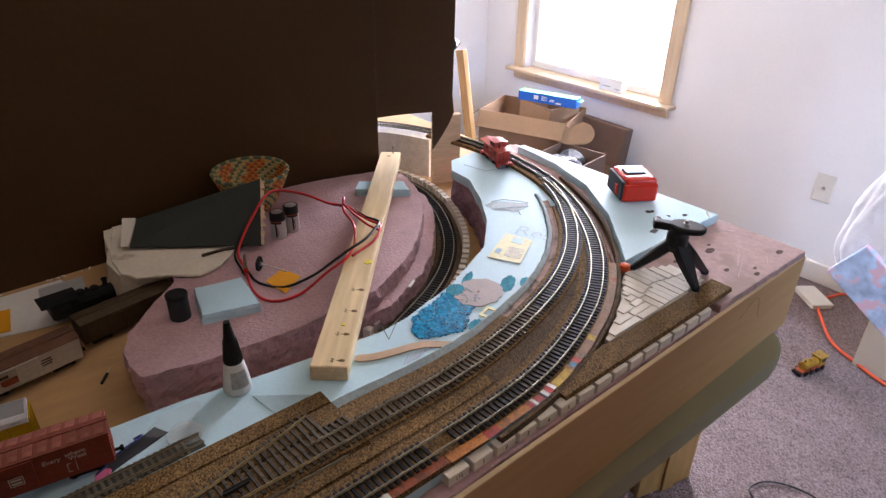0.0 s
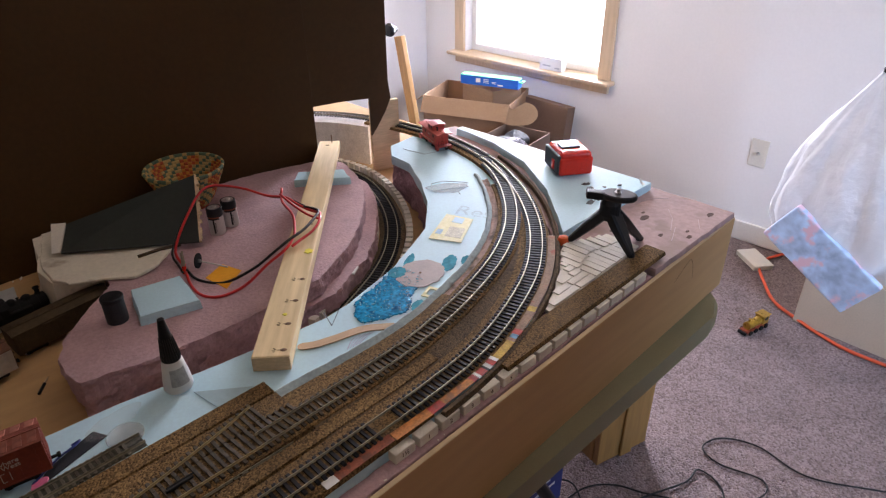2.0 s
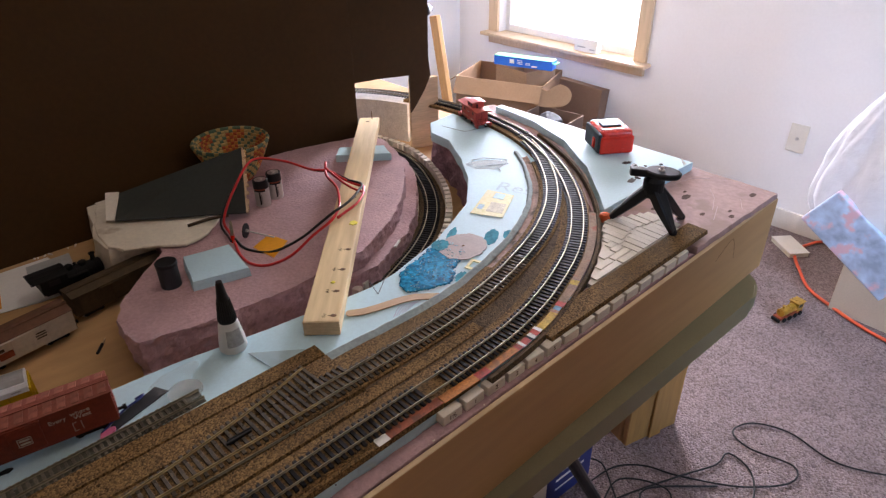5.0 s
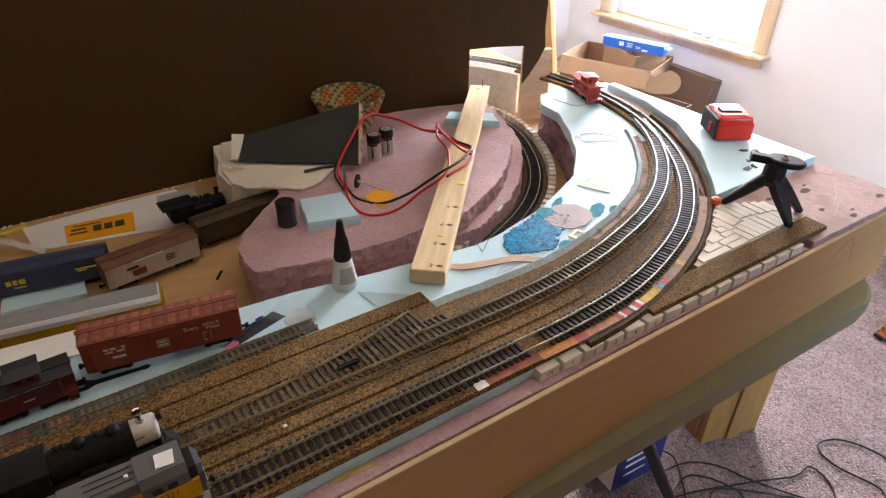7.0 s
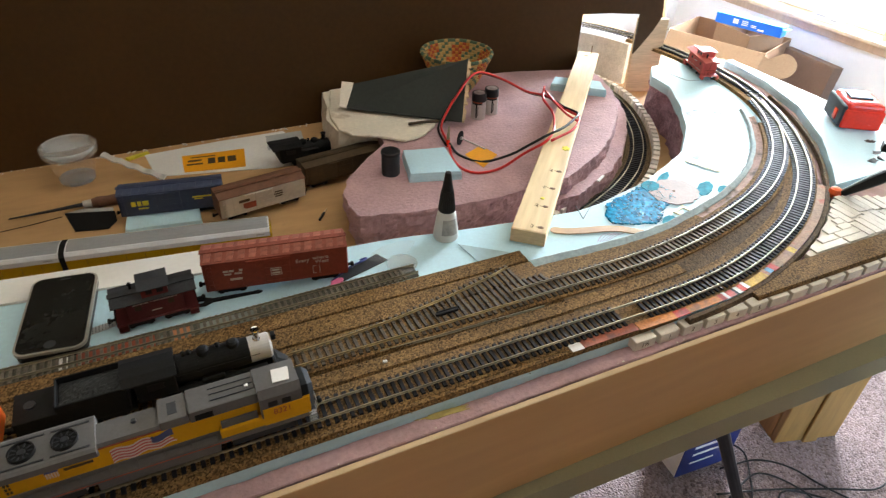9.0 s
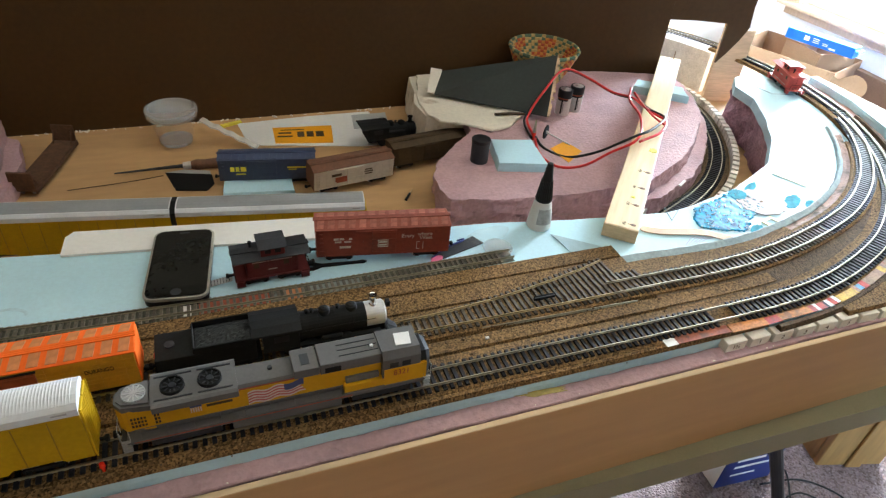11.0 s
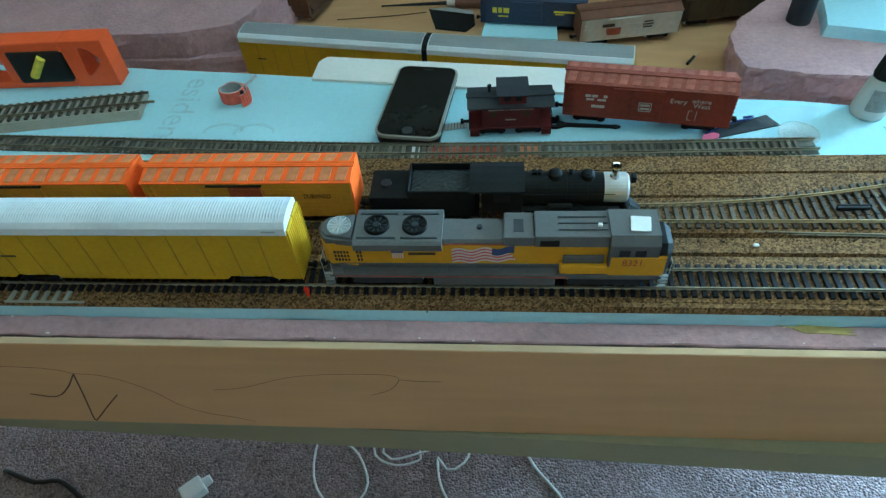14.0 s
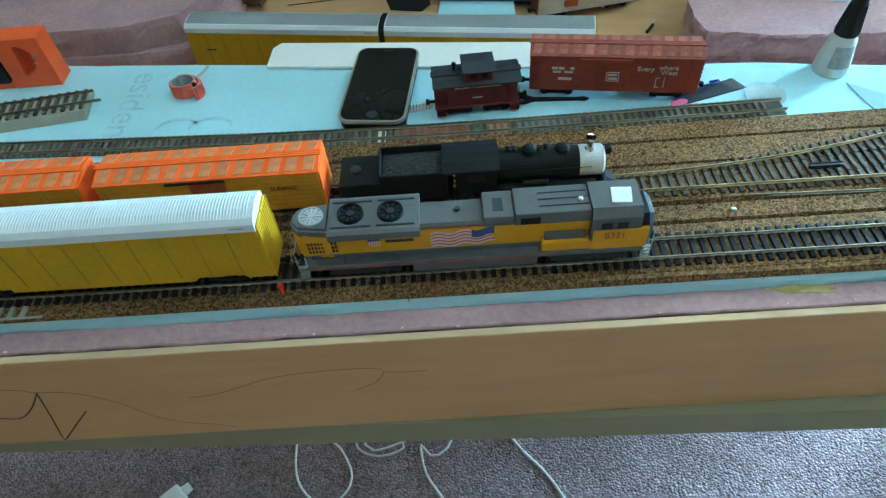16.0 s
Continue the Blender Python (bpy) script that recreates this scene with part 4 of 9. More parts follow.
def risers():
    """White foam incline pieces."""
    def block(l, w, h):
        bm = box(B(), -l / 2, l / 2, -w / 2, w / 2, 0, h, 0.0012, 2)
        me = bpy.data.meshes.new("riser_block")
        bm.to_mesh(me)
        bm.free()
        me.materials.append(M_WFOAM)
        return me

    t = thing("foam_riser", "white foam incline blocks numbered in pencil under the cork", "foam riser")
    me = block(0.0258, 0.012, 0.0125)
    x, i = 0.5025, 0
    names = ["1½", "1", "2", "3", "4", "5"]
    while x < 0.945:
        y = 0.0345 - 0.028 * (x - 0.50) if x < 0.70 else 0.0289 - 0.004 * (x - 0.70)
        b = new("block", me)
        b.parent = t
        b.matrix_local = pose(x, y, 0.8765, 0, 0, random.uniform(-3, 3))
        if i < len(names):
            words("number", names[i], 0.008, M_PENCIL, b, pose(0, -0.0061, 0.006, 90, 0, 0))
        x += 0.0306
        i += 1
    # zigzag incline beside the curve
    z = thing("foam_incline", "white zigzag foam incline with slots, beside the cork platform", "foam riser")
    edge = offset(part_of(OUTER, x0=0.70, y1=0.46), -0.036)

    def rim(x):
        return min(edge, key=lambda p: abs(p.x - x)).y

    lo = 0.0615
    xs = [float(x) for x in np.linspace(0.775, 0.985, 22)]
    bm = prism(B(), [(x, lo) for x in xs] + [(x, max(lo + 0.002, min(rim(x), 0.145 - max(0, x - 0.93) * 0.55))) for x in reversed(xs)], 0.8862, 0.8922)
    part("web", bm, M_WFOAM, z, "thin web that joins the slotted pieces")
    for k in range(9):  # long pieces across
        x = 0.884 + 0.0125 * k
        top = min(rim(x), 0.146 - max(0, x - 0.93) * 0.5)
        for y0, y1 in ((lo + 0.002, (lo + top) / 2 - 0.0015), ((lo + top) / 2 + 0.0015, top)):
            if y1 - y0 > 0.006:
                b = part("block", box(B(), -0.0058, 0.0058, y0, y1, 0.0, 0.0022, 0.0004, 1), M_WFOAM, z)
                b.matrix_local = pose(x + 0.005, 0, 0.8923, 0, 0, random.uniform(-0.6, 0.6))
    for k in range(6):  # short pieces along
        y = lo + 0.006 + 0.0112 * k
        x0 = next((q for q in np.linspace(0.77, 0.88, 60) if rim(q) > y + 0.005), None)
        if x0 is None:
            continue
        m_ = (x0 + 0.879) / 2 + random.uniform(-0.012, 0.012)
        for a, b_ in ((x0, m_ - 0.0015), (m_ + 0.0015, 0.881)):
            if b_ - a > 0.006:
                b = part("block", box(B(), a, b_, -0.0052, 0.0052, 0.0, 0.0022, 0.0004, 1), M_WFOAM, z)
                b.matrix_local = pose(0, y, 0.8923)
    # rows of blocks along the cutting
    for d, nm in ((0.031, "white foam blocks along the inside of the cutting track"), (-0.031, "white foam blocks along the outside of the cutting track")):
        r = thing("foam_riser", nm, "foam riser")
        me = block(0.0125, 0.012, 0.016)
        line = offset(ch, d)
        run = 0.0
        for a, b2 in zip(line, line[1:]):
            run += (b2 - a).length
            if run >= 0.0135:
                run = 0
                q = new("block", me)
                q.parent = r
                q.matrix_local = pose(a.x, a.y, ZP, 0, 0, math.degrees(math.atan2(b2.y - a.y, b2.x - a.x)) + random.uniform(-4, 4))


risers()


M_SHELF = mat("shelf_foam", (0.76, 0.73, 0.71), 0.8, var=0.15, scale=60, fine=300, bump=0.8, dist=0.002)


def behind_portal():
    line = [p for p in OUTER if p.y > 0.78]
    t = part("foam_shelf", strip(B(), lift(line, ZP), [(-0.035, 0), (-0.035, 0.089), (0.035, 0.089), (0.035, 0)]), M_SHELF)
    tagged(t, "white foam shelf carrying the track behind the backdrop", "foam shelf")


behind_portal()

# ---- rolling stock ----
ZR = ZC_ + 0.0046


def truck(parent, x, wheels=2, base=0.021, r=0.0052, z=0.0):
    """A bogie with its wheels."""
    t = part("truck", B(), M_BLACKM, parent)
    bm = B()
    for s in (-1, 1):
        box(bm, x - base / 2 - 0.004, x + base / 2 + 0.004, s * 0.0125 - 0.001, s * 0.0125 + 0.001, z + 0.0035, z + 0.0078, 0.0006, 1)
        for k in range(wheels):
            wx = x - base / 2 + base * k / (wheels - 1)
            box(bm, wx - 0.0022, wx + 0.0022, s * 0.0138 - 0.001, s * 0.0138 + 0.001, z + 0.0036, z + 0.0068, 0.0004, 1)
    box(bm, x - 0.003, x + 0.003, -0.0125, 0.0125, z + 0.005, z + 0.009)
    bm.to_mesh(t.data)
    bm.free()
    for k in range(wheels):
        wx = x - base / 2 + base * k / (wheels - 1)
        bm = B()
        for s in (-1, 1):
            cyl(bm, (wx, s * 0.0078, z + r), (wx, s * 0.0098, z + r), r, seg=18)
            cyl(bm, (wx, s * 0.0070, z + r), (wx, s * 0.0078, z + r), r + 0.0007, seg=18)
        cyl(bm, (wx, -0.0078, z + r), (wx, 0.0078, z + r), 0.0012, seg=8)
        part("wheelset", bm, M_STEEL, t)
    return t


def coupler(parent, x, s, z=0.0085):
    bm = box(B(), min(x, x + s * 0.006), max(x, x + s * 0.006), -0.0012, 0.0012, z - 0.001, z + 0.001)
    box(bm, min(x + s * 0.0052, x + s * 0.0085), max(x + s * 0.0052, x + s * 0.0085), -0.0025, 0.0025, z - 0.0022, z + 0.0022, 0.0007, 1)
    return part("coupler", bm, M_BLACKM, parent)


def ladder(name, parent, x, y, z0, z1, s, material, w=0.0045, n=6):
    bm = B()
    for d in (-w / 2, w / 2):
        box(bm, x + d - 0.0003, x + d + 0.0003, y, y + s * 0.0008, z0, z1)
    for i in range(n):
        z = z0 + (z1 - z0) * (i + 0.5) / n
        box(bm, x - w / 2, x + w / 2, y, y + s * 0.0010, z - 0.0003, z + 0.0003)
    return part(name, bm, material, parent)


def boxcar(label, m, L=0.14, W=0.0345, H=0.0475, body=None, roof=None, door=None, ribs=10, on_wheels=True, group="box cars", roof_ribs=True, boards=False, panel=None):
    t = thing("boxcar", label, "model boxcar", m, group)
    z0 = 0.0105
    bm = box(B(), -L / 2, L / 2, -W / 2, W / 2, z0, H - 0.003, 0.0006, 1)
    b = part("body", bm, body, t)
    bm = B()
    for s in (-1, 1):
        for i in range(ribs):
            x = -L / 2 + L * (i + 0.5) / ribs
            if abs(x) > 0.016:
                box(bm, x - 0.0005, x + 0.0005, s * W / 2 - 0.0003, s * W / 2 + 0.0006, z0 + 0.001, H - 0.0035)
        box(bm, -L / 2, L / 2, s * W / 2 - 0.0003, s * W / 2 + 0.0008, z0, z0 + 0.0016)
        box(bm, -L / 2, L / 2, s * W / 2 - 0.0003, s * W / 2 + 0.0007, H - 0.0042, H - 0.003)
    for e in (-1, 1):
        for k in range(8):
            z = z0 + 0.003 + k * (H - z0 - 0.008) / 7
            box(bm, e * (L / 2) - 0.0002, e * (L / 2) + e * 0.0007 + 0.0002, -W / 2 + 0.002, W / 2 - 0.002, z - 0.0006, z + 0.0006)
    part("rib", bm, body, b)["kind"] = "stuff"
    bm = strip(B(), [Vector((-L / 2 - 0.0008, 0, H - 0.003)), Vector((L / 2 + 0.0008, 0, H - 0.003))], [(-W / 2 - 0.0006, 0), (-W / 2 - 0.0006, 0.0008), (0, 0.0042), (W / 2 + 0.0006, 0.0008), (W / 2 + 0.0006, 0)])
    r = part("roof", bm, roof, t)
    bm = B()
    n = 13
    if roof_ribs:
        tmp = box(B(), -L / n * 0.31, L / n * 0.31, -W * 0.185, W * 0.185, -0.0002, 0.0007)
        for v in tmp.verts:
            v.co.x += v.co.y * 0.12
        pan = bpy.data.meshes.new("roof_panel")
        tmp.to_mesh(pan)
        tmp.free()
        pan.materials.append(panel or roof)
        for i in range(n):
            x = -L / 2 + L * (i + 0.5) / n
            for s in (-1, 1):
                mm = Matrix.Translation((x, s * W * 0.27, H - 0.003 + 0.0024)) @ Matrix.Rotation(-s * math.atan2(0.0034, W / 2), 4, "X")
                q = new("roof_panel", pan)
                q.parent, q.matrix_local = r, mm
    for k in (-1, 0, 1):
        box(bm, -L / 2 - 0.002, L / 2 + 0.002, k * 0.0021 - 0.0009, k * 0.0021 + 0.0009, H + 0.0012, H + 0.0021)
    part("running_board", bm, roof, r)
    for s in (-1, 1):
        bm = box(B(), -0.013, 0.013, s * (W / 2 + 0.0012) - 0.0008, s * (W / 2 + 0.0012) + 0.0008, z0 + 0.0015, H - 0.005, 0.0003, 1)
        for k in range(4):
            z = z0 + 0.005 + k * 0.0085
            box(bm, -0.0125, 0.0125, s * (W / 2 + 0.002) - 0.0004, s * (W / 2 + 0.002) + 0.0004, z - 0.0004, z + 0.0004)
        part("door", bm, door or body, t)
        part("door_rail", box(B(), -0.030, 0.014, s * (W / 2 + 0.0012) - 0.001, s * (W / 2 + 0.0012) + 0.001, H - 0.0050, H - 0.0040), M_BLACKM if boards else body, t)
        ladder("ladder", t, s * (L / 2 - 0.006), s * (W / 2 + 0.0004), z0, H - 0.004, s, body)
    part("underframe", box(B(), -L / 2 + 0.004, L / 2 - 0.004, -0.008, 0.008, 0.0078, z0 + 0.0002), M_BLACKM, t)
    for e in (-1, 1):
        truck(t, e * (L / 2 - 0.0245))
        coupler(t, e * L / 2, e)
    return t, b


def autorack(label, m, L=0.2405, group="auto racks", trucks=True, W=0.0365, lift_=0.0, top=None):
    t = thing("autorack_car", label, "model railcar", m, group)
    zt = 0.0570
    bm = B()
    prof = [(x, z + lift_ * (z < 0.02)) for x, z in [(-L / 2, 0.0065), (-L / 2 + 0.018, 0.0065), (-L / 2 + 0.0215, 0.0095), (-L / 2 + 0.052, 0.0095), (-L / 2 + 0.056, 0.0055), (L / 2 - 0.056, 0.0055), (L / 2 - 0.052, 0.0095), (L / 2 - 0.0215, 0.0095), (L / 2 - 0.018, 0.0065), (L / 2, 0.0065), (L / 2, zt), (-L / 2, zt)]]
    sides = [[bm.verts.new((x, s * W / 2, z)) for x, z in prof] for s in (-1, 1)]
    bm.faces.new(sides[0])
    bm.faces.new(sides[1][::-1])
    k = len(prof)
    for i in range(k):
        bm.faces.new((sides[0][i], sides[1][i], sides[1][(i + 1) % k], sides[0][(i + 1) % k]))
    b = part("body", bm, M_YELLOW, t)
    bm = B()
    n = 11
    for s in (-1, 1):
        for i in range(1, n):
            x = -L / 2 + L * i / n
            box(bm, x - 0.0006, x + 0.0006, s * W / 2 - 0.0002, s * W / 2 + 0.0005, 0.0098 + lift_, zt - 0.0015)
        box(bm, -L / 2 + 0.0005, L / 2 - 0.0005, s * W / 2 - 0.0002, s * W / 2 + 0.0007, zt - 0.0016, zt - 0.0003)
    part("side_post", bm, M_YELLOW, b)["kind"] = "stuff"
    for s in (-1, 1):
        for i in range(1, n):
            x = -L / 2 + L * i / n + 0.0011
            part("seam", box(B(), x - 0.0004, x + 0.0004, s * W / 2 - 0.0002, s * W / 2 + 0.0002, 0.0098 + lift_, zt - 0.0018), M_SEAM, b)
    for e in (-1, 1):
        for s in (-1, 1):
            bm = box(B(), e * L / 2 - 0.0002, e * L / 2 + e * 0.0016 + 0.0002, 0.0005 if s > 0 else -W / 2 + 0.001, W / 2 - 0.001 if s > 0 else -0.0005, 0.009, zt + 0.003, 0.0005, 1)
            dr = part("end_door", bm, M_YELLOW, t)
            bm = B()
            for q in range(5):
                y = s * (0.003 + 0.0032 * q)
                box(bm, e * L / 2 + e * 0.001, e * L / 2 + e * 0.0022, y - 0.0003, y + 0.0003, 0.010, zt + 0.002)
            part("door_rib", bm, M_YELLOW, dr)["kind"] = "stuff"
        if trucks:
            truck(t, e * (L / 2 - 0.034))
        coupler(t, e * L / 2, e)
    h = [(-W / 2 - 0.0003, 0), (-W / 2 + 0.0002, 0.0058), (-W / 2 + 0.0034, 0.0093), (-0.006, 0.0112), (0, 0.0115), (0.006, 0.0112), (W / 2 - 0.0034, 0.0093), (W / 2 - 0.0002, 0.0058), (W / 2 + 0.0003, 0)]
    r = part("roof", strip(B(), [Vector((-L / 2, 0, zt)), Vector((-L / 2 + 0.003, 0, zt)), Vector((L / 2 - 0.003, 0, zt)), Vector((L / 2, 0, zt))], h), M_ROOFW, t, "ribbed whitish roof")
    bm = B()
    x = -L / 2 + 0.003
    sub = [(-W / 2 + 0.0030, 0.0091), (-0.006, 0.01145), (0, 0.0118), (0.006, 0.01145), (W / 2 - 0.0030, 0.0091)]
    if top:
        strip(bm, [Vector((-L / 2 + 0.0015, 0, zt)), Vector((L / 2 - 0.0015, 0, zt))], [(-W / 2 + 0.0052, 0.0096), (-0.006, 0.01125), (0, 0.01155), (0.006, 0.01125), (W / 2 - 0.0052, 0.0096), (W / 2 - 0.0052, 0.0101), (0.006, 0.0117), (0, 0.0120), (-0.006, 0.0117), (-W / 2 + 0.0052, 0.0101)])
        x = L
    while x < L / 2 - 0.003:
        a = [[bm.verts.new((x + d, y, zt + z - dz)) for y, z in sub] for d, dz in ((-0.0007, 0.0002), (0, -0.0002), (0.0007, 0.0002))]
        for p, q in zip(a, a[1:]):
            for i in range(len(sub) - 1):
                bm.faces.new((p[i], p[i + 1], q[i + 1], q[i]))
        x += 0.0021
    part("roof_ridge", bm, top or M_ROOFW, r)["kind"] = "stuff"
    for s in (-1, 1):
        bars("car_number", [(-0.006, 0.006, -0.0008, 0.0008)], M_DBROWN, b, pose(-L / 2 + 0.026, s * (W / 2 + 0.0001), 0.0345, 90 if s < 0 else -90, 0, 0))
        bars("vent", [(-0.005, 0.005, -0.0015, 0.0015)], M_GREYL, r, pose(L / 2 - 0.012, s * (W / 2 - 0.0003), zt + 0.0025, 90 if s < 0 else -90, 0, 0))
    return t


def diaphragm(m):
    bm = strip(B(), [Vector((-0.0032, 0, 0)), Vector((-0.0012, 0, 0)), Vector((0.0012, 0, 0)), Vector((0.0032, 0, 0))], [(-0.0175, 0.008), (-0.0188, 0.053), (-0.0183, 0.062), (-0.014, 0.0672), (0, 0.0698), (0.014, 0.0672), (0.0183, 0.062), (0.0188, 0.053), (0.0175, 0.008)])
    ob = part("car_diaphragm", bm, M_BLACKM)
    ob.matrix_world = m
    return tagged(ob, "black rubber bellows between two autorack cars", "diaphragm", "bellows")


M_LADDER = mat("ladder_paint", (0.32, 0.33, 0.32), 0.45, metal=0.3, var=0.1)


def diesel(m):
    t = thing("diesel_locomotive", "yellow and grey six-axle diesel locomotive model on the outer track", "model locomotive", m)
    W = 0.034
    bm = box(B(), -0.123, 0.121, -W / 2 - 0.0012, W / 2 + 0.0012, 0.0125, 0.0165, 0.0004, 1)
    fr = part("frame", bm, M_GREY, t)
    for s in (-1, 1):
        part("stripe", box(B(), -0.118, 0.055, s * (W / 2 + 0.0013) - 0.0002, s * (W / 2 + 0.0013) + 0.0002, 0.0140, 0.0147), M_PAINTRED, fr, "thin red sill stripe")
        bm = box(B(), -0.045, 0.046, s * (W / 2 - 0.004) - 0.004, s * (W / 2 - 0.004) + 0.004, 0.0045, 0.0125, 0.0012, 2)
        part("fuel_tank", bm, M_GREY, t)
    for x in (-0.080, 0.082):
        truck(t, x, 3, 0.042, 0.0061)
        for s in (-1, 1):
            part("truck_frame", box(B(), x - 0.027, x + 0.027, s * 0.0148 - 0.0008, s * 0.0148 + 0.0008, 0.004, 0.0095, 0.0008, 1), M_DARKGREY, t)
    # long hood, yellow below and grey above
    part("hood_sill", box(B(), -0.117, 0.083, -0.0117, 0.0117, 0.0165, 0.0199, 0.0003, 1), M_GREY, t)
    lo = part("hood", box(B(), -0.119, 0.083, -0.0115, 0.0115, 0.0200, 0.0385, 0.0006, 1), M_LOCOY, t, "yellow hood side")
    for s in (-1, 1):
        part("border_stripe", box(B(), -0.100, 0.081, s * 0.0118 - 0.0003, s * 0.0118 + 0.0003, 0.0376, 0.0385), M_PAINTRED, lo, "thin red border stripe")
    part("hood_top", strip(B(), [Vector((-0.119, 0, 0.0385)), Vector((0.083, 0, 0.0385))], [(-0.0116, 0), (-0.0116, 0.0008), (-0.0100, 0.0026), (0.0100, 0.0026), (0.0116, 0.0008), (0.0116, 0)]), M_GREY, lo)
    # tapered rear end with the round fan
    bm = prism(B(), [(-0.127, -0.0045), (-0.122, -0.0105), (-0.101, -0.0125), (-0.101, 0.0125), (-0.122, 0.0105), (-0.127, 0.0045)], 0.0190, 0.0375)
    part("rear_hood", bm, M_LOCOY, t)
    bm = prism(B(), [(-0.127, -0.0045), (-0.122, -0.0105), (-0.100, -0.0135), (-0.100, 0.0135), (-0.122, 0.0105), (-0.127, 0.0045)], 0.0375, 0.0436)
    es = [e for e in bm.edges if e.verts[0].co.z > 0.043 and e.verts[1].co.z > 0.043]
    bmesh.ops.bevel(bm, geom=es, offset=0.0018, segments=2, affect="EDGES")
    rh = part("rear_roof", bm, M_GREY, t)
    bm = lathe(B(), [(0.0, 0.0), (0.0088, 0.0), (0.0088, 0.0012), (0.0080, 0.0012), (0.0078, 0.0004), (0.0, 0.0004)], 28, pose(-0.1125, 0, 0.0435))
    part("fan_ring", bm, M_GREYL, rh)
    for k in range(12):
        bl = part("fan_blade", box(B(), 0.0012, 0.0078, -0.0004, 0.0004, 0, 0.0008), M_SILVER, rh)
        bl.matrix_local = pose(-0.1125, 0, 0.0440, 0, 0, 30 * k)
    part("fan_hub", cyl(B(), (-0.1125, 0, 0.0436), (-0.1125, 0, 0.0452), 0.0014, seg=12), M_SILVER, rh)
    # flared radiator with two fans
    bm = strip(B(), [Vector((-0.1005, 0, 0)), Vector((-0.0365, 0, 0))], [(-0.0125, 0.0335), (-0.0178, 0.0375), (-0.0178, 0.0425), (-0.0150, 0.0436), (0.0150, 0.0436), (0.0178, 0.0425), (0.0178, 0.0375), (0.0125, 0.0335)])
    rad = part("radiator", bm, M_GREY, t)
    bm = B()
    for s in (-1, 1):
        box(bm, -0.098, -0.070, s * 0.0118 - 0.0006, s * 0.0118 + 0.0006, 0.0435, 0.0442)
        box(bm, -0.066, -0.040, s * 0.0118 - 0.0006, s * 0.0118 + 0.0006, 0.0435, 0.0442)
    part("grille_strip", bm, M_DARKGREY, rad)["kind"] = "stuff"
    for x in (-0.0845, -0.0565):
        f = part("radiator_fan", lathe(B(), [(0.0, 0.0006), (0.0078, 0.0006), (0.0080, 0.0022), (0.0090, 0.0022), (0.0094, 0.0), (0.0, 0.0)], 28, pose(x, 0, 0.0436)), M_BLACKM, rad)
        part("fan_hub", lathe(B(), [(0.0, 0.0), (0.0030, 0.0), (0.0026, 0.0012), (0.0, 0.0012)], 20, pose(x, 0, 0.0442)), M_DARKGREY, f)
        bm = B()
        for k in range(10):
            box(bm, 0.0042, 0.0078, -0.0005, 0.0005, 0.0008, 0.0012, m=pose(x, 0, 0.0436, 0, 0, 36 * k))
        part("fan_blade", bm, M_DARKGREY, f)["kind"] = "stuff"
    # exhaust, dynamic brake box, inertial filter hood
    part("exhaust_stack", lathe(B(), [(0.0018, 0), (0.0022, 0.001), (0.0018, 0.0024), (0.0, 0.0024)], 14, pose(-0.010, 0.001, 0.0406)), M_DARKGREY, t)
    bm = box(B(), 0.0075, 0.0285, -0.0125, 0.0125, 0.0372, 0.0446, 0.0008, 2)
    db = part("dynamic_brake", bm, M_GREY, t)
    part("vent_grille", box(B(), 0.0145, 0.0215, -0.0065, 0.0055, 0.0445, 0.0449), M_DARKGREY, db)
    bm = box(B(), 0.029, 0.0815, -0.0128, 0.0128, 0.0366, 0.0458, 0.001, 2)
    eh = part("engine_hood", bm, M_GREY, t)
    bm = B()
    for y in (-0.0062, 0.0002, 0.0062):
        box(bm, 0.046, 0.080, y - 0.0003, y + 0.0003, 0.0457, 0.0463)
    part("roof_seam", bm, M_DARKGREY, eh)["kind"] = "stuff"
    for s in (-1, 1):
        bm = box(B(), 0.033, 0.0465, s * 0.0129 - 0.0004, s * 0.0129 + 0.0004, 0.0378, 0.0425)
        part("air_intake", bm, M_BLACKM, eh)
        bm = B()
        for r_ in range(3):
            for c in range(9):
                x = -0.1175 + 0.0024 * c
                box(bm, x, x + 0.0016, s * 0.0117 - 0.0003, s * 0.0117 + 0.0003, 0.0228 + 0.0034 * r_, 0.0248 + 0.0034 * r_)
        part("side_louvre", bm, M_DBROWN, lo)["kind"] = "stuff"
        part("battery_box", box(B(), 0.048, 0.085, s * 0.0145 - 0.0028, s * 0.0145 + 0.0028, 0.0165, 0.0240, 0.0006, 1), M_LOCOY, t)
        part("side_step", box(B(), 0.050, 0.079, s * 0.0132 - 0.0012, s * 0.0132 + 0.0012, 0.0240, 0.0295), M_GREY, t)
        # waving flag decal
        bm = B()
        fl = part("flag", B(), M_FLAGW, lo, "waving striped flag decal")
        fl["kind"] = "stuff"
        for k in range(9):
            z = 0.0232 + 0.00135 * k
            x1 = 0.016 - (0.017 if k >= 5 else 0.001 * k)
            seg = [Vector((x, 0, z + 0.0012 * math.sin((x + 0.03) * 330) + 0.05 * (x + 0.007))) for x in np.linspace(-0.030, x1, 12)]
            q = [[bm.verts.new((p.x, s * 0.01185, p.z + d)) for p in seg] for d in (-0.00071, 0.00071)]
            for i in range(11):
                f = bm.faces.new((q[0][i], q[0][i + 1], q[1][i + 1], q[1][i]))
                f.material_index = k % 2
        bm.to_mesh(fl.data)
        bm.free()
        fl.data.materials.append(M_FLAGR)
        bm = B()
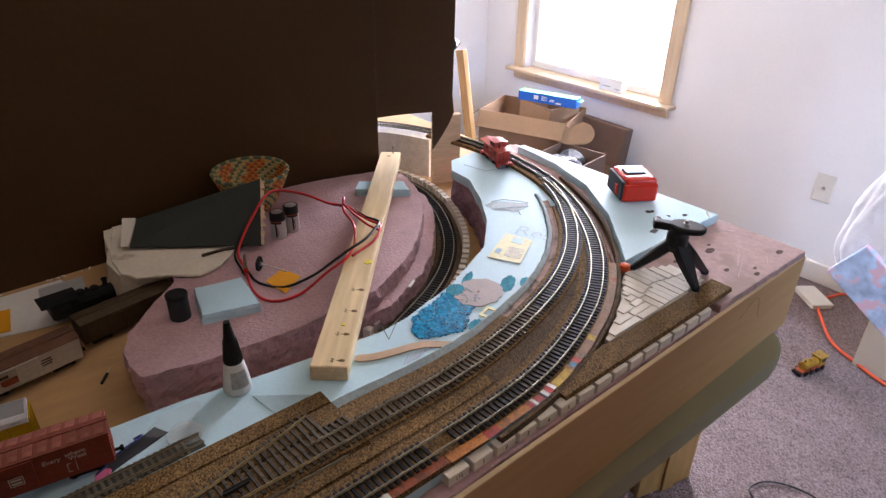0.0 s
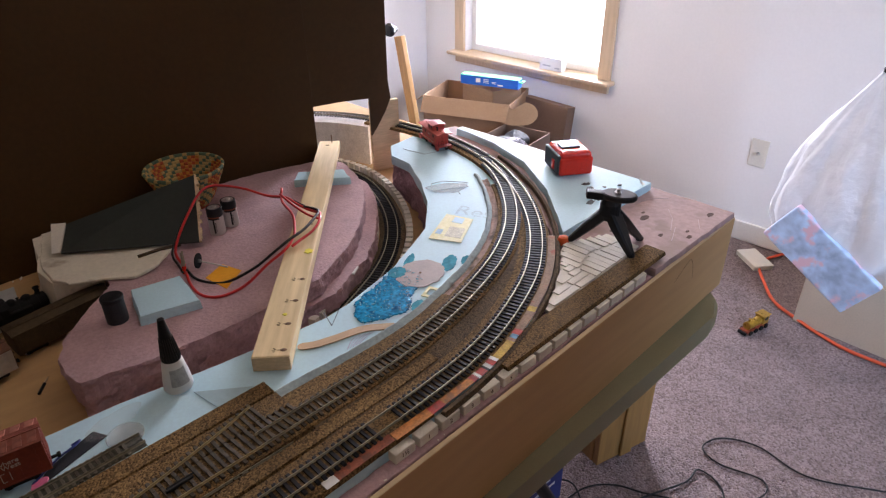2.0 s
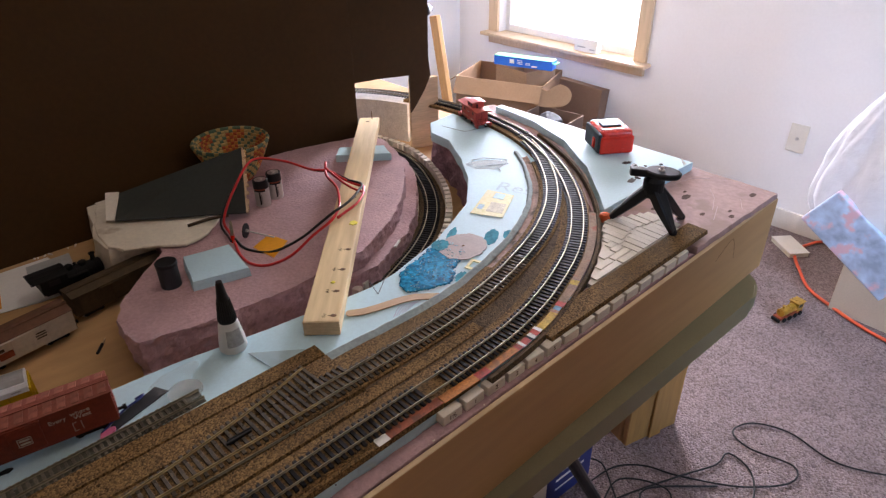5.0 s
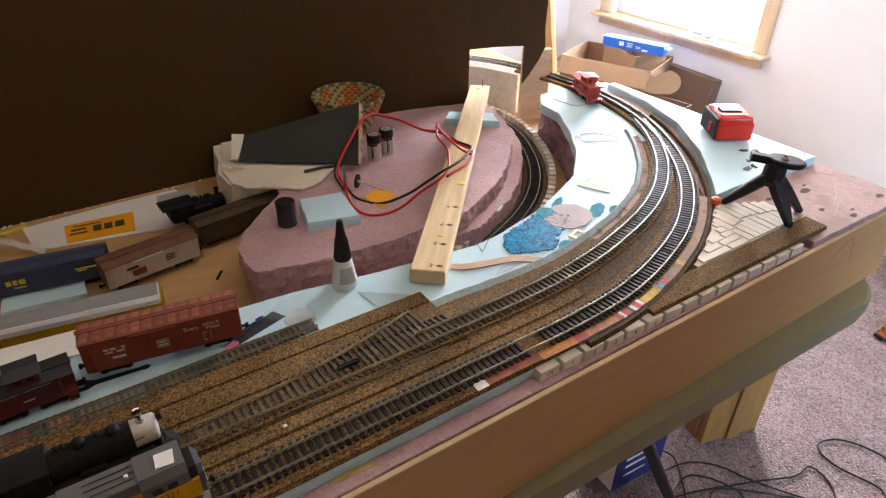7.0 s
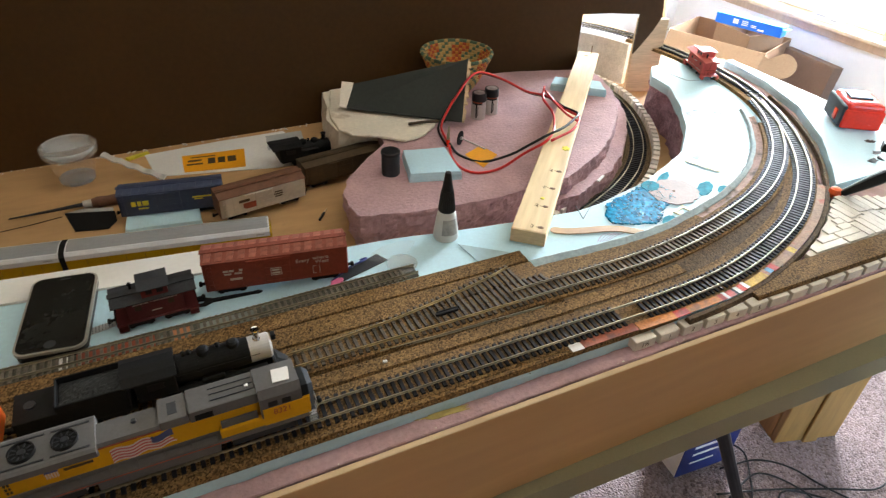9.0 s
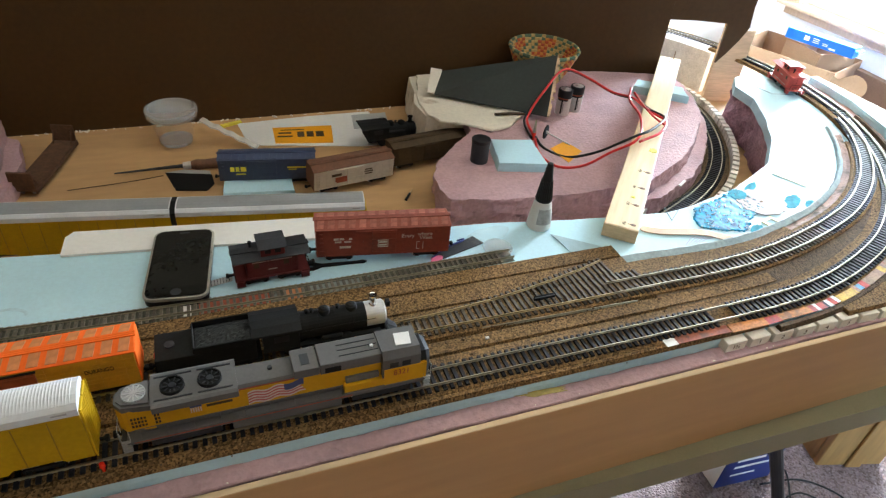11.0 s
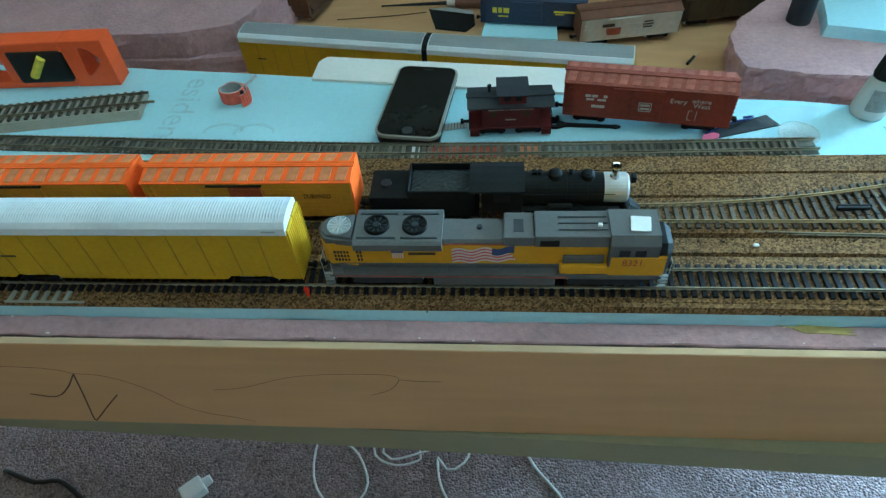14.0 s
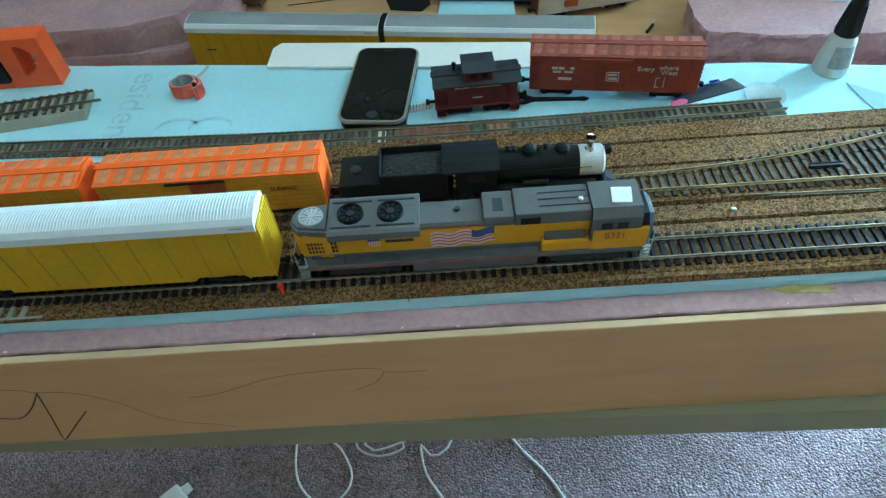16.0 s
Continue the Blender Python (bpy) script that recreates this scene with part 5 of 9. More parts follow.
        seg = [Vector((x, 0, 0.0318 + 0.0012 * math.sin((x + 0.03) * 330) + 0.05 * (x + 0.007))) for x in np.linspace(-0.001, 0.015, 10)]
        q = [[bm.verts.new((p.x, s * 0.0119, p.z + d)) for p in seg] for d in (-0.0030, 0.0030)]
        for i in range(9):
            bm.faces.new((q[0][i], q[0][i + 1], q[1][i + 1], q[1][i]))
        part("flag_canton", bm, M_FLAGB, fl)
        # shield and lettering bars
        bm = B()
        box(bm, -0.0745, -0.0655, s * 0.0117 - 0.0002, s * 0.0117 + 0.0002, 0.0302, 0.0325)
        part("shield_top", bm, M_FLAGB, lo)
        bm = B()
        for c in range(5):
            box(bm, -0.0742 + 0.0018 * c, -0.0732 + 0.0018 * c, s * 0.0117 - 0.0002, s * 0.0117 + 0.0002, 0.0255, 0.0300)
        part("shield_stripe", bm, M_FLAGW, lo)["kind"] = "stuff"
        bars("lettering", [(-0.010, 0.010, -0.0011, 0.0011)], M_DBROWN, lo, pose(-0.052, s * 0.0116, 0.0295, 90 if s < 0 else -90, 0, 0), 0.0003)
        # handrails
        bm = B()
        y = s * (W / 2 + 0.0008)
        for x in np.linspace(-0.112, 0.045, 9):
            tube(bm, [(x, y, 0.0165), (x, y, 0.0265)], 0.0003, 5)
        tube(bm, [(-0.118, y, 0.0255), (-0.112, y, 0.0265), (0.045, y, 0.0265)], 0.0003, 5)
        part("handrail", bm, M_GREY, t)
    # cab and nose
    bm = strip(B(), [Vector((0.0815, 0, 0)), Vector((0.1155, 0, 0))], [(-0.0172, 0.0165), (-0.0172, 0.0415), (-0.0125, 0.0470), (0.0125, 0.0470), (0.0172, 0.0415), (0.0172, 0.0165)])
    cb = part("cab", bm, M_GREY, t)
    for s in (-1, 1):
        part("cab_side", box(B(), 0.083, 0.1215, s * 0.0174 - 0.0003, s * 0.0174 + 0.0003, 0.0165, 0.0322), M_LOCOY, cb)
        for x in (0.088, 0.099):
            part("cab_window", box(B(), x, x + 0.0075, s * 0.0174 - 0.0003, s * 0.0174 + 0.0003, 0.0332, 0.0380, 0.0002, 1), M_BLACK, cb)
        words("road_number", "8321", 0.0075, M_PAINTRED, cb, pose(0.0985, s * 0.0179, 0.0275, 90, 0, 0) if s < 0 else pose(0.0985, s * 0.0179, 0.0275, 90, 0, 180), "red road number")
    bm = strip(B(), [Vector((0.1155, 0, 0)), Vector((0.122, 0, 0)), Vector((0.1265, 0, 0))], [(-0.0150, 0.0165), (-0.0150, 0.0330), (-0.0105, 0.0385), (0.0105, 0.0385), (0.0150, 0.0330), (0.0150, 0.0165)])
    for v in bm.verts:
        if v.co.x > 0.125:
            v.co.y *= 0.72
            v.co.z = 0.0165 + (v.co.z - 0.0165) * 0.88
    # Nose coloured black instead of grey, against the window's glare.
    no = part("nose", bm, M_BLACKM, t)
    for s in (-1, 1):
        part("nose_side", box(B(), 0.1160, 0.1218, s * 0.0151 - 0.0002, s * 0.0151 + 0.0002, 0.0166, 0.0318), M_LOCOY, no)
    bm = B()
    for s in (-1, 1):
        box(bm, 0.1159, 0.1164, s * 0.0078 - 0.0062, s * 0.0078 + 0.0062, 0.0350, 0.0412)
    part("windscreen", bm, M_BLACKM, cb)["kind"] = "stuff"
    # Dark plate over the grey cab front, to mute the window's light.
    part("cab_front", box(B(), 0.1155, 0.1158, -0.0170, 0.0170, 0.0167, 0.0413), M_DARKGREY, cb)
    part("headlight", box(B(), 0.1262, 0.1272, -0.003, 0.003, 0.0290, 0.0315, 0.0003, 1), M_CHROME, no)
    part("roof_card", prism(B(), [(0.0950, -0.0085), (0.1085, -0.0095), (0.1105, 0.0045), (0.0965, 0.0055)], 0.0471, 0.0476), M_PAPER, cb, "small square of white paper")
    part("horn", box(B(), 0.0735, 0.0765, -0.0035, -0.0005, 0.0458, 0.0473, 0.0004, 1), M_PAPER, eh)
    # ladders, pilots, couplers
    for e, x in ((-1, -0.1235), (1, 0.1225)):
        for s in (-1, 1):
            bm = B()
            for d in (-0.0032, 0.0032):
                tube(bm, [(x + d, s * 0.0172, 0.0255), (x + d, s * 0.0175, 0.0135), (x + d + 0.0018 * e * 0, s * 0.0185, 0.0068)], 0.0004, 5)
            for k in range(4):
                z = 0.0074 + 0.0030 * k
                box(bm, x - 0.0032, x + 0.0032, s * 0.0178 - 0.0012, s * 0.0178 + 0.0012, z - 0.0003, z + 0.0003)
            part("step_ladder", bm, M_LADDER, t)
        bm = box(B(), min(x, x + e * 0.004), max(x, x + e * 0.004), -0.016, 0.016, 0.0035, 0.0135, 0.0005, 1)
        part("pilot", bm, M_DARKGREY, t)
        bm = B()
        for y in (-0.015, -0.006, 0.006, 0.015):
            tube(bm, [(x + e * 0.0045, y, 0.0155), (x + e * 0.0045, y, 0.0265)], 0.0003, 5)
        tube(bm, [(x + e * 0.0045, -0.015, 0.026), (x + e * 0.0045, 0.015, 0.026)], 0.0003, 5)
        part("end_rail", bm, M_LADDER, t)
        coupler(t, x + e * 0.003, e, 0.009)
    return t


M_COAL = mat("coal", (0.028, 0.030, 0.030), 0.6, var=0.5, scale=300, fine=900, bump=0.6)


def steam_engine(m, tank=False, label="", silver=True):
    t = thing("steam_locomotive", label, "model locomotive", m, "steam engines")
    L = 0.112 if not tank else 0.075
    x0 = 0.0
    r = 0.0125 if not tank else 0.0115
    zb = 0.0245 if not tank else 0.0215
    bm = cyl(B(), (x0 + 0.030, 0, zb), (x0 + L * 0.83, 0, zb), r, r * 0.96, 28)
    for k in range(4):
        x = x0 + 0.034 + k * 0.0155 * (L / 0.112)
        cyl(bm, (x, 0, zb), (x + 0.0012, 0, zb), r + 0.0004, seg=28)
    bo = part("boiler", bm, M_BLACKM, t)
    sb = part("smokebox", lathe(B(), [(r * 0.93, 0), (r * 0.93, L * 0.155), (r * 0.8, L * 0.17), (0.0, L * 0.18)], 28, pose(L * 0.83, 0, zb, 0, 90, 0)), M_SILVER if silver else M_BLACKM, t, "silver smokebox" if silver else "")
    part("headlamp", box(B(), L + 0.001, L + 0.005, -0.003, 0.003, zb + r * 0.5, zb + r * 0.5 + 0.006, 0.001, 2), M_BLACKM, sb)
    part("smoke_stack", lathe(B(), [(0.0042, 0), (0.0028, 0.002), (0.0027, 0.0085), (0.0040, 0.0105), (0.0038, 0.0115), (0.0024, 0.0112), (0.0022, 0.004), (0.0, 0.004)], 20, pose(L * 0.9, 0, zb + r * 0.85)), M_CHROME if silver else M_BLACKM, sb)
    for x, h in ((L * 0.72, 0.0048), (L * 0.50, 0.0060)):
        part("dome", lathe(B(), [(0.0062, -0.003), (0.0054, 0.001), (0.0052, h * 0.7), (0.0032, h), (0.0, h * 1.1)], 20, pose(x, 0, zb + r * 0.9)), M_BLACKM, bo)
    for x in (L * 0.61, L * 0.40, L * 0.36):
        part("valve", lathe(B(), [(0.0016, -0.002), (0.0016, 0.003), (0.0022, 0.0035), (0.0, 0.0048)], 12, pose(x, 0.002, zb + r * 0.95)), M_BLACKM, bo)
    # cab
    bm = box(B(), 0.0, 0.031, -0.0165, 0.0165, 0.0140, 0.0345, 0.0004, 1)
    cb = part("cab", bm, M_BLACKM, t)
    part("cab_roof", strip(B(), [Vector((-0.009, 0, 0.0345)), Vector((0.033, 0, 0.0345))], [(-0.0178, 0), (-0.0172, 0.0014), (-0.009, 0.0042), (0, 0.0050), (0.009, 0.0042), (0.0172, 0.0014), (0.0178, 0)]), M_BLACKM, cb)
    for s in (-1, 1):
        part("cab_window", box(B(), 0.009, 0.022, s * 0.0166 - 0.0003, s * 0.0166 + 0.0003, 0.0245, 0.0315), M_BLACK, cb)
        bm = box(B(), 0.022, L * 0.94, s * 0.0145 - 0.0025, s * 0.0145 + 0.0025, 0.0150, 0.0160)
        box(bm, L * 0.45, L * 0.62, s * 0.0145 - 0.0022, s * 0.0145 + 0.0022, 0.0160, 0.0205, 0.001, 1)
        part("running_board", bm, M_BLACKM, t)
        part("cylinder", cyl(B(), (L * 0.84, s * 0.0142, 0.0085), (L * 1.0, s * 0.0142, 0.0085), 0.0045, seg=18), M_BLACKM, t)
        bm = B()
        tube(bm, [(0.036, s * 0.0125, 0.0075), (L * 0.84, s * 0.0135, 0.0085)], 0.0007, 6)
        tube(bm, [(0.036, s * 0.0130, 0.0070), (0.036 + 0.040, s * 0.0130, 0.0070)], 0.0008, 6)
        part("side_rod", bm, M_STEEL, t)
        tube_b = B()
        tube(tube_b, [(0.032, s * (r + 0.0010), zb + 0.005), (L * 0.9, s * (r + 0.0010), zb + 0.005)], 0.0003, 5)
        part("handrail", tube_b, M_BLACKM, bo)
    n = 4 if not tank else 3
    for k in range(n):
        x = 0.024 + k * (0.0165 if not tank else 0.017)
        bm = B()
        for s in (-1, 1):
            cyl(bm, (x, s * 0.0080, 0.0075), (x, s * 0.0104, 0.0075), 0.0075, seg=24)
            cyl(bm, (x, s * 0.0104, 0.0075), (x, s * 0.0112, 0.0075), 0.0025, seg=12)
        part("driving_wheel", bm, M_BLACKM, t)
    for x in (L * 0.90,):
        bm = B()
        for s in (-1, 1):
            cyl(bm, (x, s * 0.0080, 0.0045), (x, s * 0.0100, 0.0045), 0.0045, seg=18)
        part("pony_wheel", bm, M_BLACKM, t)
    part("frame", box(B(), 0.004, L * 0.99, -0.0065, 0.0065, 0.0065, 0.0145), M_BLACKM, t)
    bm = prism(B(), [(L, -0.0145), (L + 0.013, -0.003), (L + 0.013, 0.003), (L, 0.0145)], 0.0022, 0.0085)
    for v in bm.verts:
        if v.co.z > 0.005:
            v.co.x = min(v.co.x, L + 0.004)
    part("cowcatcher", bm, M_BLACKM, t)
    part("pilot_beam", box(B(), L * 0.985, L * 1.01, -0.0165, 0.0165, 0.0085, 0.0155, 0.0006, 1), M_BLACKM, t)
    if tank:
        for s in (-1, 1):
            part("side_tank", box(B(), 0.028, L * 0.74, s * 0.0125 - 0.004, s * 0.0125 + 0.004, 0.0150, 0.0265, 0.0012, 2), M_BLACKM, t)
        return t
    # tender
    td = part("tender", B(), M_BLACKM, t, "black tender with a coal space")
    bm = B()
    box(bm, -0.087, -0.006, -0.0165, 0.0165, 0.0110, 0.0290, 0.001, 2)
    bm.to_mesh(td.data)
    bm.free()
    for s in (-1, 1):
        part("coal_board", box(B(), -0.056, -0.006, s * 0.016 - 0.0008, s * 0.016 + 0.0008, 0.0285, 0.0360, 0.0004, 1), M_BLACKM, td)
    part("coal_board", box(B(), -0.057, -0.0555, -0.0152, 0.0152, 0.0285, 0.0360, 0.0004, 1), M_BLACKM, td)
    bm = B()
    nx, ny = 26, 16
    heap = [[bm.verts.new((-0.0545 + 0.048 * i / nx, -0.0150 + 0.030 * j / ny, 0.0300 + 0.0035 * math.sin(math.pi * i / nx) * math.sin(math.pi * j / ny) + 0.0011 * noise.noise((i * 0.9, j * 0.9, 2)))) for j in range(ny + 1)] for i in range(nx + 1)]
    for i in range(nx):
        for j in range(ny):
            bm.faces.new((heap[i][j], heap[i + 1][j], heap[i + 1][j + 1], heap[i][j + 1]))
    part("coal", bm, M_COAL, td)["kind"] = "stuff"
    part("tender_deck", box(B(), -0.089, -0.002, -0.0165, 0.0165, 0.0090, 0.0110), M_BLACKM, td)
    part("water_hatch", lathe(B(), [(0.0042, 0), (0.0042, 0.0018), (0.0, 0.0024)], 16, pose(-0.075, 0, 0.0290)), M_DARKGREY, td)
    part("tail_lamp", box(B(), -0.0885, -0.0865, -0.003, 0.003, 0.0175, 0.0215, 0.0004, 1), M_REDP, td, "red tail lamp")
    for x in (-0.072, -0.022):
        truck(t, x, 2, 0.018)
    coupler(t, -0.089, -1)
    return t


def caboose(label, m, body, roof, L=0.072, cup_x=0.0, W=0.032):
    t = thing("caboose", label, "model caboose", m, "cabooses")
    H = 0.036
    b = part("body", box(B(), -L / 2, L / 2, -W / 2 + 0.002, W / 2 - 0.002, 0.0115, H, 0.0005, 1), body, t)
    part("deck", box(B(), -L / 2 - 0.013, L / 2 + 0.013, -W / 2 + 0.001, W / 2 - 0.001, 0.0095, 0.0117, 0.0003, 1), body, t)
    h = [(-W / 2 - 0.001, 0), (-W / 2 - 0.001, 0.0009), (-W / 4, 0.0030), (0, 0.0038), (W / 4, 0.0030), (W / 2 + 0.001, 0.0009), (W / 2 + 0.001, 0)]
    r = part("roof", strip(B(), [Vector((-L / 2 - 0.014, 0, H)), Vector((L / 2 + 0.014, 0, H))], h), roof, t)
    c = part("cupola", box(B(), cup_x - 0.013, cup_x + 0.013, -W / 2 + 0.0035, W / 2 - 0.0035, H + 0.001, H + 0.0125, 0.0005, 1), body, t)
    part("cupola_roof", strip(B(), [Vector((cup_x - 0.0155, 0, H + 0.0125)), Vector((cup_x + 0.0155, 0, H + 0.0125))], [(-W / 2 + 0.001, 0), (-W / 2 + 0.001, 0.0008), (0, 0.0030), (W / 2 - 0.001, 0.0008), (W / 2 - 0.001, 0)]), roof, c)
    for s in (-1, 1):
        for x in (cup_x - 0.0085, cup_x + 0.0022):
            part("window", box(B(), x, x + 0.0063, s * (W / 2 - 0.0034) - 0.0003, s * (W / 2 - 0.0034) + 0.0003, H + 0.0055, H + 0.0105), M_BLACK, c)
        for x in (-L * 0.36, L * 0.22):
            part("window", box(B(), x, x + 0.0060, s * (W / 2 - 0.0019) - 0.0003, s * (W / 2 - 0.0019) + 0.0003, 0.0245, 0.0305, 0.0002, 1), M_DBROWN, b)
        bars("lettering", [(-L * 0.38 + i * L * 0.03, -L * 0.38 + i * L * 0.03 + L * 0.02, 0.0085, 0.0097) for i in range(26) if i not in (9, 11)] + [(-0.005, 0.005, -0.0035, -0.0022)], M_CREAM, b, pose(0, s * (W / 2 - 0.0018), 0.0235, 90 if s < 0 else -90, 0, 0), 0.0002)
    bm = B()
    for s in (-1, 1):
        for i in range(20):
            x = -L / 2 + L * (i + 0.5) / 20
            box(bm, x - 0.0002, x + 0.0002, s * (W / 2 - 0.0019) - 0.0002, s * (W / 2 - 0.0019) + 0.0002, 0.0120, H - 0.001)
    part("board_seam", bm, body, b)["kind"] = "stuff"
    part("running_board", box(B(), -L / 2 - 0.015, cup_x - 0.0155, -0.0035, 0.0035, H + 0.0038, H + 0.0046), roof, r)
    part("running_board", box(B(), cup_x + 0.0155, L / 2 + 0.015, -0.0035, 0.0035, H + 0.0038, H + 0.0046), roof, r)
    part("stove_pipe", lathe(B(), [(0.0013, 0), (0.0013, 0.0075), (0.0021, 0.008), (0.0021, 0.0098), (0.0, 0.0104)], 12, pose(-L * 0.36, 0.006, H + 0.001)), M_BLACKM, r)
    for e in (-1, 1):
        x = e * (L / 2 + 0.0125)
        bm = B()
        for y in np.linspace(-W / 2 + 0.002, W / 2 - 0.002, 6):
            tube(bm, [(x, y, 0.0117), (x, y, 0.0225)], 0.0003, 5)
        tube(bm, [(x, -W / 2 + 0.002, 0.0225), (x, W / 2 - 0.002, 0.0225)], 0.0003, 5)
        tube(bm, [(x, 0.006, 0.0117), (x, 0.006, H + 0.001)], 0.0003, 5)
        part("end_railing", bm, M_BLACKM, t)
        for s in (-1, 1):
            bm = B()
            for k in range(3):
                z = 0.0035 + k * 0.003
                box(bm, e * (L / 2 + 0.003), e * (L / 2 + 0.003) + e * 0.0085, s * (W / 2 - 0.001) - 0.002, s * (W / 2 - 0.001) + 0.002, z - 0.0003, z + 0.0003)
            box(bm, e * (L / 2 + 0.003) - 0.0003, e * (L / 2 + 0.003) + 0.0003, s * (W / 2 - 0.001) - 0.002, s * (W / 2 - 0.001) + 0.002, 0.003, 0.0117)
            box(bm, e * (L / 2 + 0.0115) - 0.0003, e * (L / 2 + 0.0115) + 0.0003, s * (W / 2 - 0.001) - 0.002, s * (W / 2 - 0.001) + 0.002, 0.003, 0.0117)
            part("steps", bm, body, t)
        truck(t, e * (L / 2 - 0.010), 2, 0.018, 0.0049)
        coupler(t, e * (L / 2 + 0.013), e)
    return t


def trains():
    yo, yi = 0.0665, 0.1325
    diesel(pose(0.0515, yo, ZR) @ Matrix.Diagonal((0.955, 0.97, 1.15, 1)))
    autorack("yellow autorack model with a white ribbed roof on the outer track", pose(-0.2090, yo, ZR), W=0.0315, lift_=0.0035)
    autorack("yellow autorack model with a white ribbed roof at the train's end", pose(-0.4540, yo, ZR), W=0.0315, lift_=0.0035)
    diaphragm(pose(-0.3315, yo, ZR) @ Matrix.Diagonal((1, 0.87, 1, 1)))
    a = radians(-9.2)
    c, s = math.cos(a), math.sin(a)
    for k, nm in ((-1, "yellow autorack model parked on the plywood, shaded side"), (1, "yellow autorack model parked on the plywood beside another")):
        autorack(nm, pose(-0.031 + k * 0.1235 * c, 0.462 + k * 0.1235 * s, ZP - 0.0053, 0, 0, -9.2), trucks=False, top=M_ROOFG)
    diaphragm(pose(-0.031, 0.462, ZP - 0.0053, 0, 0, -9.2))
    t, b = boxcar("oxide red boxcar with white lettering bars on the blue foam", pose(0.189, 0.262, ZT, 0, 0, -9.5), 0.146, 0.034, 0.0475, M_RED, M_REDROOF, panel=M_REDP2)
    for x0, rows in ((-0.042, [(-0.012, -0.007, 0.002, 0.0045), (-0.006, -0.001, 0.002, 0.0045), (0.004, 0.0075, 0.002, 0.0045), (-0.011, -0.004, -0.0015, 0.0005), (-0.001, 0.0065, -0.0015, 0.0005), (-0.006, 0.006, -0.0088, -0.0062)]),
                     ):
        bars("lettering", rows, M_CREAM, b, pose(x0, -0.0172, 0.030, 90, 0, 0), 0.0003)
    for txt, x, z in (("Every", 0.026, 0.0345), ("where", 0.0450, 0.0362), ("West", 0.0460, 0.0312)):
        words("lettering", txt, 0.0064, M_CREAM, b, pose(x, -0.0178, z, 90, 0, 0), "white slanted lettering")
    bars("emblem", [(-0.0055, 0.0055, 0.004, 0.0046), (-0.0055, 0.0055, -0.0046, -0.004), (-0.0055, -0.0049, -0.004, 0.004), (0.0049, 0.0055, -0.004, 0.004), (-0.004, 0.004, 0.0008, 0.0028), (-0.004, 0.004, -0.0028, -0.0008)], M_CREAM, b, pose(-0.0015, -0.0205, 0.028, 90, 0, 0), 0.0003)
    bars("emblem", [(0.0, 0.0035, 0.0046, 0.005), (0.0, 0.0005, -0.005, 0.005), (0.0, 0.0035, -0.005, -0.0046), (0.007, 0.0075, -0.005, 0.005)], M_CREAM, b, pose(0.036, -0.0173, 0.021, 90, 0, 0), 0.0003)
    for k, nm in ((0, "orange-roofed ochre stock car on the inner track"), (1, "orange-roofed ochre stock car coupled behind another")):
        t, b = boxcar(nm, pose(-0.140 - k * 0.1785, yi, ZR), 0.165, 0.0345, 0.0485, M_ORYEL, M_ORANGE, M_ORYEL if k else M_PAINTRED, 9, boards=True, panel=M_TANP)
        words("lettering", "DURANGO", 0.0060, M_BLACKM, b, pose(0.0555, -0.0181, 0.0325, 90, 0, 0) @ Matrix.Diagonal((0.70, 1, 1, 1)), "small black lettering") if k == 0 else None
        bm = B()
        for s_ in (-1, 1):
            for i in range(7):
                z = 0.0140 + i * 0.0042
                box(bm, -0.081, 0.081, s_ * 0.0173 - 0.0002, s_ * 0.0173 + 0.0002, z - 0.0003, z + 0.0003)
        part("slat_line", bm, M_ORYEL, b)["kind"] = "stuff"
        for e in (-1, 1):
            part("end_panel", box(B(), e * 0.0826 - 0.0002, e * 0.0826 + e * 0.0012, -0.0165, 0.0165, 0.0108, 0.0455, 0.0003, 1), M_ORANGE, t)
    steam_engine(pose(0.042, yi, ZR), False, "black steam locomotive with a silver smokebox and tender")
    caboose("maroon caboose with a dark grey roof on the blue foam", pose(0.0655, 0.2535, ZT, 0, 0, 2.0) @ Matrix.Diagonal((0.93, 1.0, 0.90, 1)), M_MAROON, M_DARKGREY, 0.056, 0.002)
    caboose("faded red caboose at the bend of the blue foam", pose(1.094, 0.585, ZT, 0, 0, 70) @ Matrix.Diagonal((1.0, 1.0, 0.95, 1)), M_CABRED, M_CABRED, 0.066, -0.005)
    t, b = boxcar("navy blue boxcar with yellow lettering bars on the plywood", pose(0.103, 0.596, ZP + 0.0005, 0, 0, -9), 0.142, 0.0345, 0.047, M_NAVY, M_NAVY)
    bars("lettering", [(-0.012, -0.006, 0, 0.0075), (-0.004, 0.001, 0, 0.0075), (0.003, 0.011, 0, 0.0075), (-0.004, 0.010, -0.0055, -0.0035)], M_YELPAINT, b, pose(-0.042, -0.0182, 0.026, 90, 0, 0), 0.0003)
    bars("lettering", [(-0.016, 0.016, 0, 0.0025), (-0.014, -0.002, -0.003, -0.0015)], M_YELPAINT, b, pose(0.045, -0.0182, 0.030, 90, 0, 0), 0.0003)
    t, b = boxcar("cream reefer car with a brown roof leaning on the plywood", pose(0.222, 0.556, ZP + 0.004, 6, 0, 9), 0.130, 0.034, 0.046, M_CREAM, M_BROWN, roof_ribs=False)
    for e in (-1, 1):
        part("end_panel", box(B(), e * 0.0656 - 0.0003, e * 0.0656 + 0.0003, -0.0165, 0.0165, 0.0108, 0.043), M_BROWN, t)
